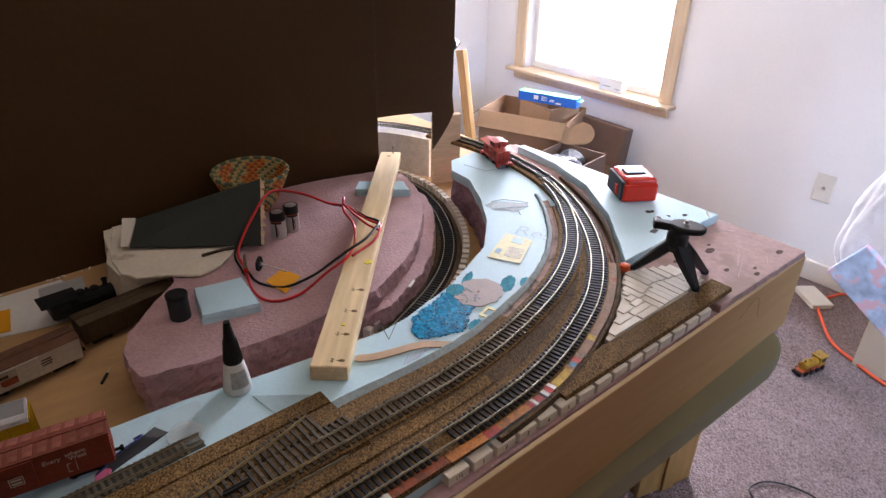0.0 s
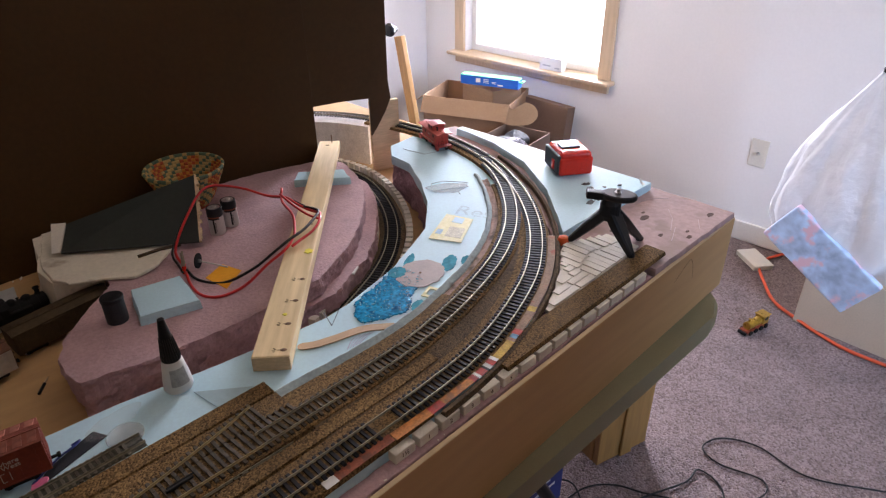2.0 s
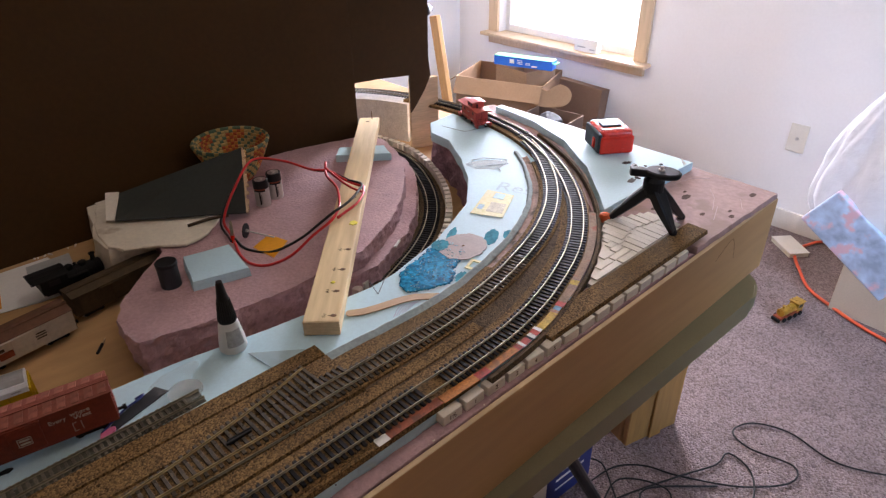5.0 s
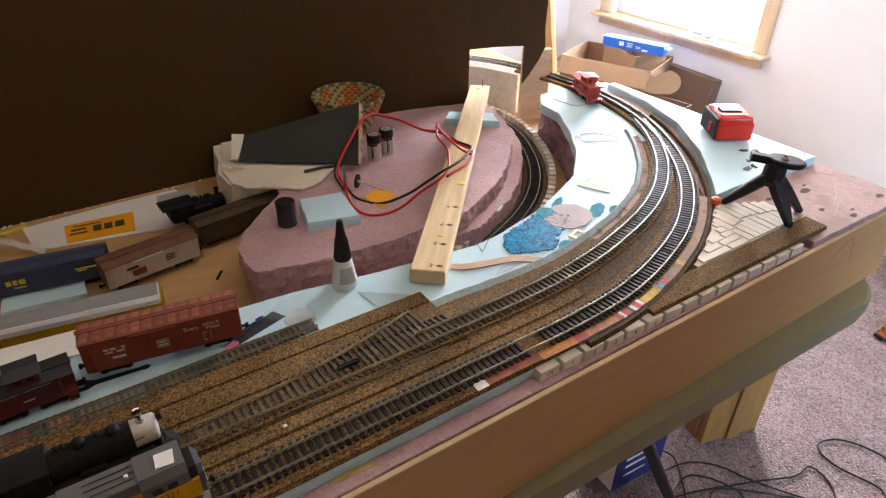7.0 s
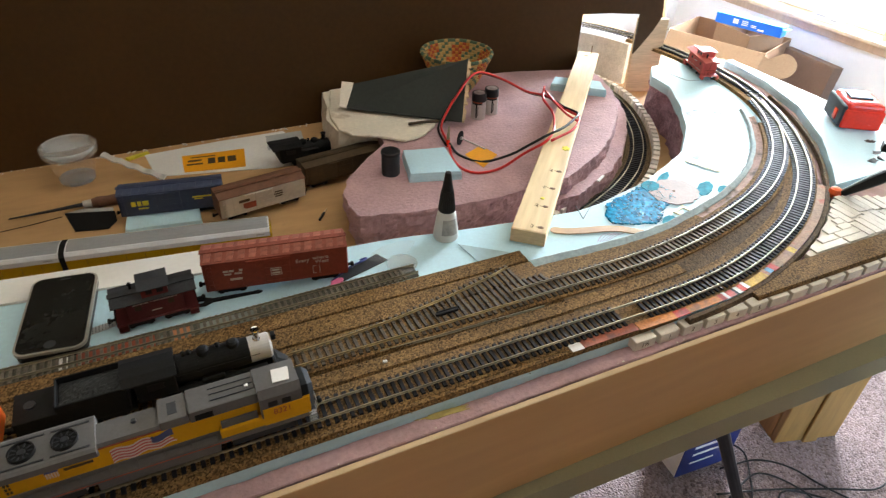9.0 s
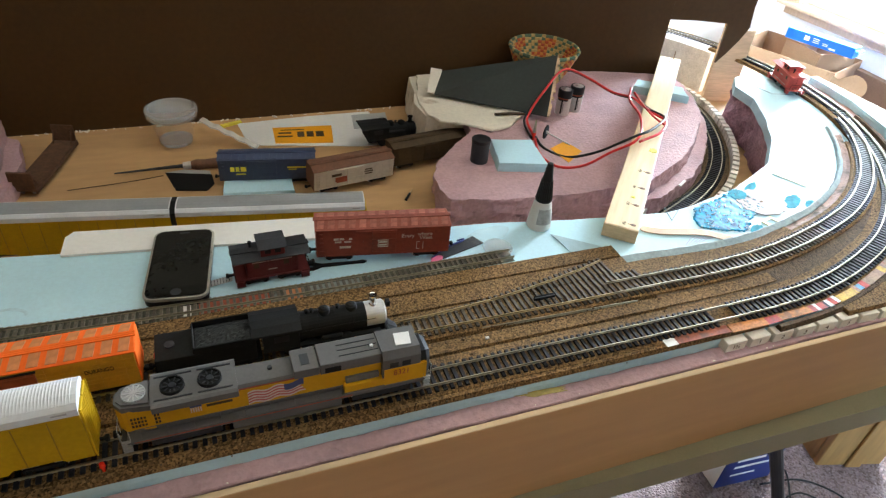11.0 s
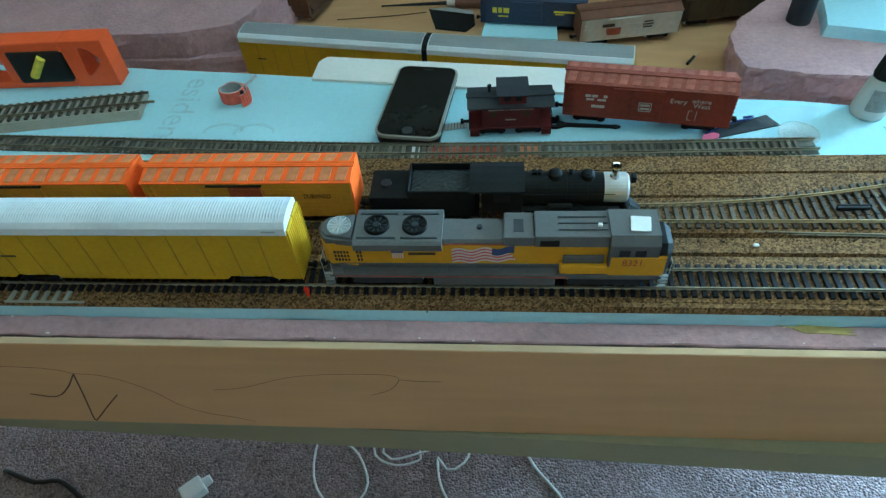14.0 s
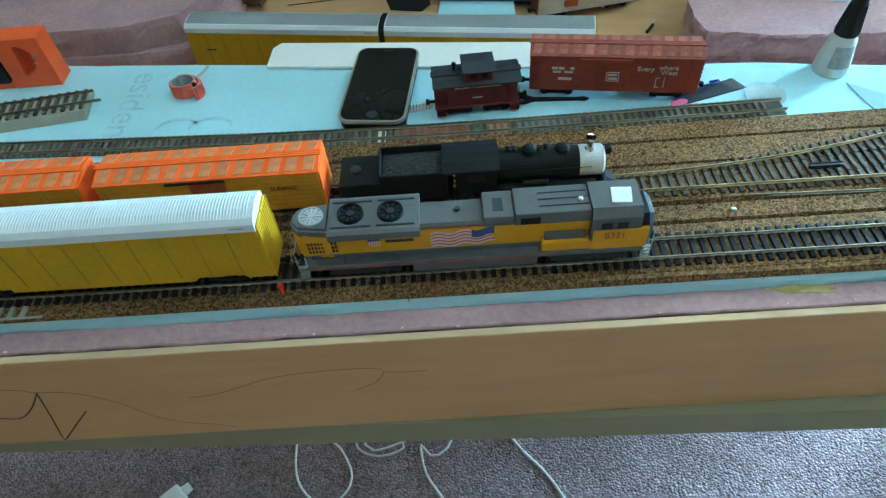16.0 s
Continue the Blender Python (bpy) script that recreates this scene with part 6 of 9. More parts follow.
    bars("lettering", [(-0.020, -0.004, 0.004, 0.0085), (0.034, 0.046, 0.006, 0.008), (0.033, 0.047, 0.002, 0.004), (0.034, 0.046, -0.002, 0.0)], M_DBROWN, b, pose(-0.018, -0.0178, 0.026, 90, 0, 0), 0.0003)
    bars("emblem", [(-0.014, 0.012, -0.006, 0.002), (-0.012, 0.009, -0.0085, -0.006)], M_PAINTRED, b, pose(-0.018, -0.0178, 0.026, 90, 0, 0), 0.0002)
    boxcar("dark brown old boxcar leaning against the pink foam", pose(0.362, 0.603, ZP + 0.002, 3, 0, 9), 0.136, 0.034, 0.045, M_DBROWN, M_DBROWN, roof_ribs=False)
    steam_engine(pose(0.276, 0.672, ZP + 0.0018, 0, 0, 3) @ Matrix.Diagonal((1.2, 1.1, 1.1, 1)), True, "small black tank engine on the white sheet", False)
    # bulkhead flat car
    t = thing("flat_car", "rusty brown bulkhead flat car lying on the plywood", "model railcar", pose(-0.211, 0.691, ZP, 0, 0, 74))
    part("deck", box(B(), -0.075, 0.075, -0.017, 0.017, 0.0095, 0.0135, 0.0004, 1), M_RUST, t)
    for e in (-1, 1):
        part("bulkhead", box(B(), e * 0.0735 - 0.0018, e * 0.0735 + 0.0018, -0.0165, 0.0165, 0.0135, 0.040, 0.0005, 1), M_RUST, t)
        bm = B()
        for y in (-0.013, 0.013):
            tube(bm, [(e * 0.073, y, 0.036), (e * 0.060, y, 0.0135)], 0.0011, 6)
        part("brace", bm, M_RUST, t)
        truck(t, e * 0.052)
    for s in (-1, 1):
        part("side_sill", box(B(), -0.075, 0.075, s * 0.0168 - 0.0012, s * 0.0168 + 0.0012, 0.0065, 0.0135, 0.0003, 1), M_RUST, t)


trains()

# ---- loose things on the layout ----


def flat(name, pts, z, h, material, label, category, parent=None):
    ob = part(name, prism(B(), pts, z, z + h), material, parent)
    return tagged(ob, label, category) if parent is None else ob


def plank():
    a, b = Vector((0.4755, 0.2165, ZT + 0.0005)), Vector((0.9655, 0.7735, ZK + 0.0045))
    d = b - a
    L = d.length
    m = Matrix.Translation(a) @ (Matrix((d.normalized(), Vector((0, 0, 1)).cross(d).normalized(), d.normalized().cross(Vector((0, 0, 1)).cross(d).normalized()))).transposed().to_4x4())
    t = thing("wooden_plank", "pale pine board with screw holes lying across the foam", "plank", m)
    bm = box(B(), 0, L, -0.021, 0.021, 0, 0.0185, 0.0012, 2)
    bmesh.ops.transform(bm, matrix=Matrix.Rotation(radians(90), 4, "Z"), verts=bm.verts[:])
    o = part("board", bm, M_PINE, t)
    o.matrix_local = pose(0, 0, 0, 0, 0, -90)
    for i, (x, y) in enumerate(((0.0113, -0.0128), (0.0625, -0.0104), (0.1134, -0.0123), (0.1658, -0.0142), (0.335, -0.006), (0.715, 0.002))):
        k = part("screw_hole", lathe(B(), [(0.0035, 0), (0.0033, 0.0003), (0.0015, 0.0004), (0.0, 0.0004)], 14), M_KNOT, t)
        k.matrix_local = pose(x, y, 0.0185) @ Matrix.Diagonal((0.8, 1.1, 1, 1))
        if i < 4:
            bars("pencil_note", [(-0.0004, 0.0004, -0.0055, -0.002), (-0.0035, -0.0028, 0.0005, 0.0035), (-0.0012, -0.0005, 0.0008, 0.0048), (0.0012, 0.0019, 0.0002, 0.0026), (0.0030, 0.0036, 0.0015, 0.0040)], M_PENCIL, t, pose(x, y + 0.0085, 0.0186), 0.0002)
    part("paint_dab", flat_blob(0.0075, 0.0055, 9), M_YELPAINT, t, "dab of yellow paint").matrix_local = pose(0.244, -0.0135, 0.0186)
    part("paint_dab", flat_blob(0.0026, 0.0026, 19), M_YELPAINT, t, "dab of yellow paint").matrix_local = pose(0.082, -0.004, 0.0186)
    part("nail", cyl(B(), (L - 0.012, -0.006, 0.0185), (L - 0.012, -0.006, 0.036), 0.0009, seg=8), M_KNOT, t)
    part("end_grain", box(B(), -0.0012, 0.0002, -0.0205, 0.0205, 0.0006, 0.0178), M_PLYEDGE, t)


def flat_blob(rx, ry, seed, h=0.0008, n=18, rough=0.25):
    rng = random.Random(seed)
    pts = []
    for i in range(n):
        a = 2 * math.pi * i / n
        k = 1 + rng.uniform(-rough, rough)
        pts.append((rx * k * math.cos(a), ry * k * math.sin(a)))
    return prism(B(), pts, 0, h)


plank()


def tripod():
    t = thing("mini_tripod", "black plastic table tripod with three splayed legs", "tripod")
    hub = Vector((0.957, 0.097, 0.962))
    bm = lathe(B(), [(0.0, -0.022), (0.0125, -0.020), (0.0150, -0.012), (0.0145, 0.004), (0.010, 0.012), (0.0, 0.008)], 20, Matrix.Translation(hub))
    part("hub", bm, M_BLACK, t)
    for f in ((0.940, 0.151, 0.8905), (0.957, 0.056, 0.8985), (1.026, 0.080, 0.8885)):
        f = Vector(f)
        top = hub + (f - hub).normalized() * 0.006 + Vector((0, 0, -0.004))
        d = (f - top).normalized()
        side = d.cross(Vector((0, 0, 1))).normalized()
        up = side.cross(d)
        bm = B()
        rings = []
        for u, w, h in ((0, 0.0120, 0.0080), (0.35, 0.0115, 0.0075), (0.75, 0.0078, 0.0055), (1.0, 0.0052, 0.0040)):
            p = top.lerp(f, u)
            rings.append([bm.verts.new(p + side * w * a + up * h * b) for a, b in ((-1, -0.7), (-0.7, -1), (0.7, -1), (1, -0.7), (1, 0.7), (0.7, 1), (-0.7, 1), (-1, 0.7))])
        for a, b in zip(rings, rings[1:]):
            for i in range(8):
                bm.faces.new((a[i], a[(i + 1) % 8], b[(i + 1) % 8], b[i]))
        bm.faces.new(rings[0])
        bm.faces.new(rings[-1])
        lg = part("leg", bm, M_BLACK, t)
        if f.y > 0.12:
            part("foot_cap", lathe(B(), [(0.0, -0.0035), (0.0075, -0.0025), (0.0090, 0.003), (0.0070, 0.009), (0.0030, 0.011), (0.0, 0.011)], 18, Matrix.Translation(f + Vector((-0.006, 0.003, 0)))), M_ORP, lg, "orange ball cap")
        part("rubber_foot", lathe(B(), [(0.0, -0.0035), (0.0055, -0.0025), (0.0058, 0.001), (0.004, 0.004), (0.0, 0.004)], 14, Matrix.Translation(f)), M_BLACKM, lg)
    m = Matrix.Translation((0.957, 0.096, 0.974)) @ Matrix.Rotation(radians(-52), 4, "Z") @ Matrix.Rotation(radians(4), 4, "Y")
    bm = lathe(B(), [(0.0, 0), (0.019, 0), (0.020, 0.002), (0.020, 0.006), (0.018, 0.008), (0.0, 0.008)], 28, m @ Matrix.Diagonal((1.25, 0.85, 1, 1)) @ Matrix.Translation((0.007, 0, 0)))
    pl = part("camera_plate", bm, M_BLACK, t)
    bm = box(B(), -0.036, -0.012, -0.0065, 0.0065, -0.003, 0.008, 0.002, 2, m=m)
    part("lever", bm, M_BLACK, t)
    part("camera_screw", lathe(B(), [(0.0, 0), (0.0048, 0), (0.0045, 0.0015), (0.0028, 0.0018), (0.0026, 0.0055), (0.0, 0.0058)], 16, m @ Matrix.Translation((0.006, 0, 0.008))), M_STEEL, pl)
    part("tilt_knob", lathe(B(), [(0.0, 0), (0.0055, 0), (0.0055, 0.006), (0.0, 0.007)], 12, m @ Matrix.Translation((-0.030, 0.006, 0.003)) @ Matrix.Rotation(radians(-90), 4, "X")), M_BLACK, t)


tripod()


def drill_battery():
    t = thing("drill_battery", "red and black power tool battery pack on the blue slab", "battery pack", pose(1.152, 0.299, 0.900, 0, 0, -34) @ Matrix.Diagonal((0.92, 0.92, 0.78, 1)))
    bm = box(B(), -0.034, 0.034, -0.040, 0.040, 0.002, 0.044, 0.007, 3)
    part("body", bm, M_REDP, t)
    part("shell_top", box(B(), -0.032, 0.032, -0.038, 0.038, 0.036, 0.056, 0.011, 5), M_REDP, t)
    part("front_cap", box(B(), -0.0375, -0.030, -0.037, 0.037, 0.004, 0.050, 0.004, 3), M_DARKGREY, t, "dark grey end cap")
    part("terminal_block", box(B(), -0.022, 0.016, -0.013, 0.013, 0.0545, 0.0600, 0.0015, 2), M_BLACK, t, "black slide terminal")
    bm = B()
    for y in (-0.024, 0.024):
        box(bm, -0.028, 0.022, y - 0.004, y + 0.004, 0.0535, 0.0570, 0.001, 1)
    part("slide_rail", bm, M_REDP, t)["kind"] = "stuff"
    part("latch", box(B(), -0.0395, -0.036, -0.020, -0.008, 0.012, 0.034, 0.0015, 2), M_REDP, t)
    part("vent", box(B(), -0.0305, -0.0295, 0.005, 0.030, 0.012, 0.034), M_BLACKM, t)


drill_battery()


def glue_bottle():
    t = thing("glue_bottle", "white glue bottle with a tall black cone cap", "glue bottle", pose(0.392, 0.268, ZT) @ Matrix.Diagonal((0.84, 0.84, 1.0, 1)))
    part("bottle", lathe(B(), [(0.0, 0), (0.0170, 0), (0.0182, 0.002), (0.0172, 0.012), (0.0132, 0.034), (0.0108, 0.039), (0.0, 0.039)], 28), M_GLUE, t, smooth=True)
    c = part("cap", lathe(B(), [(0.0, 0.038), (0.0118, 0.038), (0.0116, 0.042), (0.0048, 0.084), (0.0040, 0.088), (0.0, 0.0885)], 24), M_BLACK, t, "tall ribbed black cap")
    bm = B()
    for i in range(24):
        a = 2 * math.pi * i / 24
        bm2 = [(0.0119 * math.cos(a), 0.0119 * math.sin(a), 0.040), (0.0080 * math.cos(a), 0.0080 * math.sin(a), 0.066)]
        tube(bm, bm2, 0.0005, 4)
    part("cap_rib", bm, M_BLACK, c)["kind"] = "stuff"
    bm = B()
    rows = []
    for z in (0.010, 0.030):
        r = 0.01745 - (z - 0.010) * 0.19 + 0.0003
        rows.append([bm.verts.new((r * math.cos(a), r * math.sin(a), z)) for a in np.radians(np.linspace(-135, -55, 10))])
    for i in range(9):
        bm.faces.new((rows[0][i], rows[0][i + 1], rows[1][i + 1], rows[1][i]))
    part("label", bm, M_LABELW, t, "small printed label")


glue_bottle()


def phone():
    t = thing("mobile_phone", "black touchscreen phone with a chrome rim on the foam", "phone", pose(-0.023, 0.2825, ZT, 0, 0, -7.2))
    w, h, r = 0.031, 0.0578, 0.011
    def outline(d):
        pts = []
        for cx, cy, a0 in ((w - r, -h + r, -90), (w - r, h - r, 0), (-w + r, h - r, 90), (-w + r, -h + r, 180)):
            pts += [(cx + (r - d) * math.cos(radians(a0 + a)), cy + (r - d) * math.sin(radians(a0 + a))) for a in range(0, 91, 15)]
        return pts
    part("back_shell", prism(B(), outline(0.001), 0.0005, 0.0079), M_BLACK, t)
    part("rim", prism(B(), outline(0.0), 0.0080, 0.0112), M_RIM, t, "polished chrome rim")
    part("glass", prism(B(), outline(0.0022), 0.0112, 0.0119), M_GLASSB, t)
    part("home_button", lathe(B(), [(0.0052, 0), (0.0052, 0.0002), (0.0044, 0.0001), (0.0, 0.0)], 20, pose(0, -0.0485, 0.0119)), M_DARKGREY, t)
    part("speaker_slot", box(B(), -0.005, 0.005, 0.0505, 0.0520, 0.0119, 0.0121), M_DARKGREY, t)
    part("screen", box(B(), -0.0268, 0.0268, -0.0405, 0.0405, 0.01188, 0.01202), M_SCREEN, t, "switched-off display")


phone()


def batteries():
    for i, (x, y) in enumerate(((0.618, 0.612), (0.648, 0.622))):
        t = thing("battery_cell", "silver and black alkaline battery standing on the foam", "battery", pose(x, y, ZK, 0, 0, 200 + 25 * i) @ Matrix.Diagonal((0.77, 0.77, 0.78, 1)), "batteries")
        part("can", lathe(B(), [(0.0, 0), (0.0155, 0), (0.0163, 0.001), (0.0163, 0.041), (0.0, 0.041)], 28), M_BATT, t)
        part("upper_band", lathe(B(), [(0.0, 0.041), (0.01635, 0.041), (0.01635, 0.0575), (0.0155, 0.059), (0.0, 0.059)], 28), M_BLACK, t, "black upper band")
        part("terminal", lathe(B(), [(0.0, 0.059), (0.0125, 0.0592), (0.006, 0.0596), (0.0045, 0.061), (0.0, 0.0612)], 20), M_STEEL, t)
        bm = B()
        for z0, z1, a0, a1 in ((0.006, 0.036, 20, 32), (0.010, 0.030, 36, 40), (0.036, 0.040, -20, 70)):
            v = [[bm.verts.new((0.0166 * math.cos(radians(a)), 0.0166 * math.sin(radians(a)), z)) for a in np.linspace(a0, a1, 6)] for z in (z0, z1)]
            for k in range(5):
                bm.faces.new((v[0][k], v[0][k + 1], v[1][k + 1], v[1][k]))
        part("print_bar", bm, M_BLACK, t)["kind"] = "stuff"
        bm = B()
        v = [[bm.verts.new((0.01665 * math.cos(radians(a)), 0.01665 * math.sin(radians(a)), z)) for a in np.linspace(-20, 70, 8)] for z in (0.0395, 0.0425)]
        for k in range(7):
            bm.faces.new((v[0][k], v[0][k + 1], v[1][k + 1], v[1][k]))
        part("red_band", bm, M_PAINTRED, t)


batteries()


def basket():
    c, R = pose(0.636, 0.740, ZK) @ Matrix.Diagonal((0.96, 0.96, 1.10, 1)), 0.0675
    t = thing("woven_basket", "round coiled basket woven in red, straw and green", "basket", c)
    rows = 14
    mats = [M_BASKY, M_BASKR, M_BASKO, M_BASKG]
    for k in range(rows):
        u = k / (rows - 1)
        r = 0.030 + (R - 0.030) * u**0.75
        z = 0.006 + 0.060 * u
        bm = B()
        n = 54
        groups = {}
        me = bpy.data.meshes.new("coil")
        for i in range(n):
            a0, a1 = 2 * math.pi * i / n, 2 * math.pi * (i + 0.93) / n
            if k == rows - 1:
                mi = 3 if i % 3 else 0
            else:
                zz = (i + k // 2) % 9
                mi = (1 if (i + k) % 2 else 2) if abs(zz - 4) <= 1 + (k % 4) // 2 else (0 if (i + k) % 3 else 3)
            before = len(bm.faces)
            tube(bm, [(r * math.cos(a), r * math.sin(a), z) for a in np.linspace(a0, a1, 3)], 0.0031, 6)
            bm.faces.ensure_lookup_table()
            for f in bm.faces[before:]:
                f.material_index = mi
        bm.to_mesh(me)
        bm.free()
        for m in mats:
            me.materials.append(m)
        o = new("coil", me)
        o.parent = t
        o["kind"] = "stuff"
    part("base", lathe(B(), [(0.0, 0.001), (0.031, 0.001), (0.033, 0.006), (0.0, 0.006)], 28), M_BASKR, t)


basket()


def wires():
    def wire(name, label, pts, material, r=0.0017):
        return tagged(part(name, tube(B(), spline(pts, 0.008), r, 8), material, smooth=True), label, "wire", "leads")
    z = ZK + 0.0016
    wire("wire_lead", "red test lead looping over the pink foam", [(0.520, 0.530, z + 0.006), (0.526, 0.550, 0.867), (0.530, 0.576, 0.875), (0.549, 0.591, 0.895), (0.575, 0.606, 0.915), (0.609, 0.632, 0.9285), (0.639, 0.645, 0.928), (0.690, 0.650, 0.905), (0.713, 0.610, 0.896), (0.720, 0.560, 0.9065), (0.716, 0.521, 0.9085), (0.717, 0.490, 0.9085), (0.723, 0.466, 0.9085)], M_WIRER, 0.0021)
    arc = [(0.516, 0.526, z + 0.004), (0.521, 0.549, 0.8645), (0.525, 0.577, 0.872), (0.545, 0.594, 0.892), (0.572, 0.609, 0.912), (0.608, 0.6355, 0.9255), (0.640, 0.6485, 0.925), (0.693, 0.653, 0.902), (0.7165, 0.611, 0.893), (0.7235, 0.560, 0.9035), (0.7195, 0.521, 0.9085), (0.7205, 0.490, 0.9085)]
    wire("wire_lead", "black lead running beside the red loop", arc, M_WIREB, 0.0018)
    wire("wire_lead", "red test lead running along the plank", [(0.518, 0.520, z + 0.006), (0.510, 0.490, z), (0.509, 0.455, z), (0.525, 0.434, z), (0.560, 0.428, z + 0.004), (0.594, 0.420, 0.889), (0.622, 0.410, 0.9075), (0.650, 0.432, 0.9080), (0.668, 0.456, 0.9080), (0.690, 0.495, 0.9085), (0.704, 0.545, 0.9095), (0.722, 0.572, 0.918)], M_WIRER, 0.0021)
    wire("wire_lead", "red test lead dropping over the plank edge", [(0.723, 0.468, 0.9090), (0.706, 0.446, 0.9085), (0.680, 0.427, 0.9080), (0.650, 0.416, 0.9080), (0.632, 0.408, 0.9090)], M_WIRER, 0.0021)
    wire("wire_lead", "black test lead beside the red one", [(0.522, 0.526, z + 0.006), (0.524, 0.498, z), (0.546, 0.463, z), (0.585, 0.445, 0.876), (0.612, 0.430, 0.897), (0.636, 0.424, 0.9105), (0.672, 0.436, 0.9110), (0.708, 0.458, 0.9110), (0.724, 0.474, 0.9105), (0.716, 0.500, 0.9110)], M_WIREB, 0.0021)
    wire("wire_lead", "stripped red lead end sticking up", [(0.712, 0.450, 0.9070), (0.700, 0.470, 0.914), (0.692, 0.500, 0.926), (0.688, 0.520, 0.936)], M_WIRER, 0.0018)
    t = thing("alligator_clip", "nickel alligator clip with a red sleeve", "clip", pose(0.522, 0.532, ZK + 0.0120, 0, -72, 60) @ Matrix.Diagonal((0.72, 0.9, 0.9, 1)))
    bm = B()
    for s in (-1, 1):
        prof = prism(B(), [(0.0, -0.003), (0.030, -0.0012), (0.030, 0.0012), (0.0, 0.003)], 0, 0.0010)
        bmesh.ops.transform(prof, matrix=pose(0, 0, 0.0035 + s * 0.002, 0, -s * 8, 0), verts=prof.verts[:])
        me = bpy.data.meshes.new("jaw")
        prof.to_mesh(me)
        prof.free()
        bm.from_mesh(me)
    part("jaw", bm, M_RAIL, t)
    part("sleeve", tube(B(), [(-0.016, 0, 0.0032), (0.004, 0, 0.0035)], 0.0032, 10), M_REDP, t, "red plastic sleeve")


wires()


def cutter():
    t = thing("cutting_disc", "black cutting disc on a steel mandrel", "tool bit", pose(0.543, 0.531, ZK + 0.0115, 0, 0, -50))
    part("disc", cyl(B(), (-0.0008, 0, 0), (0.0008, 0, 0), 0.0115, seg=28), M_BLACKM, t)
    part("shank", cyl(B(), (0.0008, 0, 0), (0.044, 0, -0.009), 0.0012, seg=8), M_STEEL, t)
    part("hub", cyl(B(), (-0.003, 0, 0), (0.004, 0, 0), 0.0026, seg=12), M_STEEL, t)


cutter()
tagged(part("dark_twig", tube(B(), [(0.487, 0.612, 0.8706), (0.520, 0.609, 0.8712), (0.550, 0.603, 0.8690)], 0.0026, 8), M_DBROWN), "dark brown stick lying by the dark card", "stick")
flat("paper_scrap", [(0.534, 0.494), (0.570, 0.512), (0.581, 0.475), (0.541, 0.446)], ZK + 0.0012, 0.0006, M_ORPAPER, "bright orange paper scrap on the pink foam", "paper")


def foam_pad():
    a = [(0.440, 0.523), (0.505, 0.509), (0.495, 0.429), (0.422, 0.449)]
    tagged(part("foam_pad", rough_prism(B(), a, ZK, ZK + 0.0130, 0.001, 3, 0.008, 40, 0.0008, 0.002), M_BLUE), "pale blue foam offcut on the pink hill", "foam block")
    b = [(0.835, 0.700), (0.806, 0.672), (0.888, 0.606), (0.905, 0.648)]
    tagged(part("foam_pad", rough_prism(B(), b, ZK, ZK + 0.014, 0.001, 3, 0.008, 40, 0.0008), M_BLUE), "pale blue foam offcut under the pine board", "foam block")
    c = [(0.031, 0.555), (0.036, 0.592), (0.136, 0.582), (0.134, 0.541)]
    tagged(part("foam_pad", rough_prism(B(), c, ZP, ZP + 0.0095, 0.001, 2, 0.008, 40, 0.0006), M_BLUE), "thin pale blue foam piece before the navy car", "foam block")
    t = thing("film_canister", "dark grey plastic film canister", "canister", pose(0.405, 0.484, ZK) @ Matrix.Diagonal((0.86, 0.86, 0.80, 1)))
    part("can", lathe(B(), [(0.0, 0), (0.0155, 0), (0.0158, 0.001), (0.0158, 0.041), (0.0, 0.041)], 26), M_DARKGREY, t)
    part("lid", lathe(B(), [(0.0, 0.041), (0.0168, 0.041), (0.0168, 0.046), (0.0155, 0.047), (0.0, 0.0465)], 26), M_BLACK, t)


foam_pad()


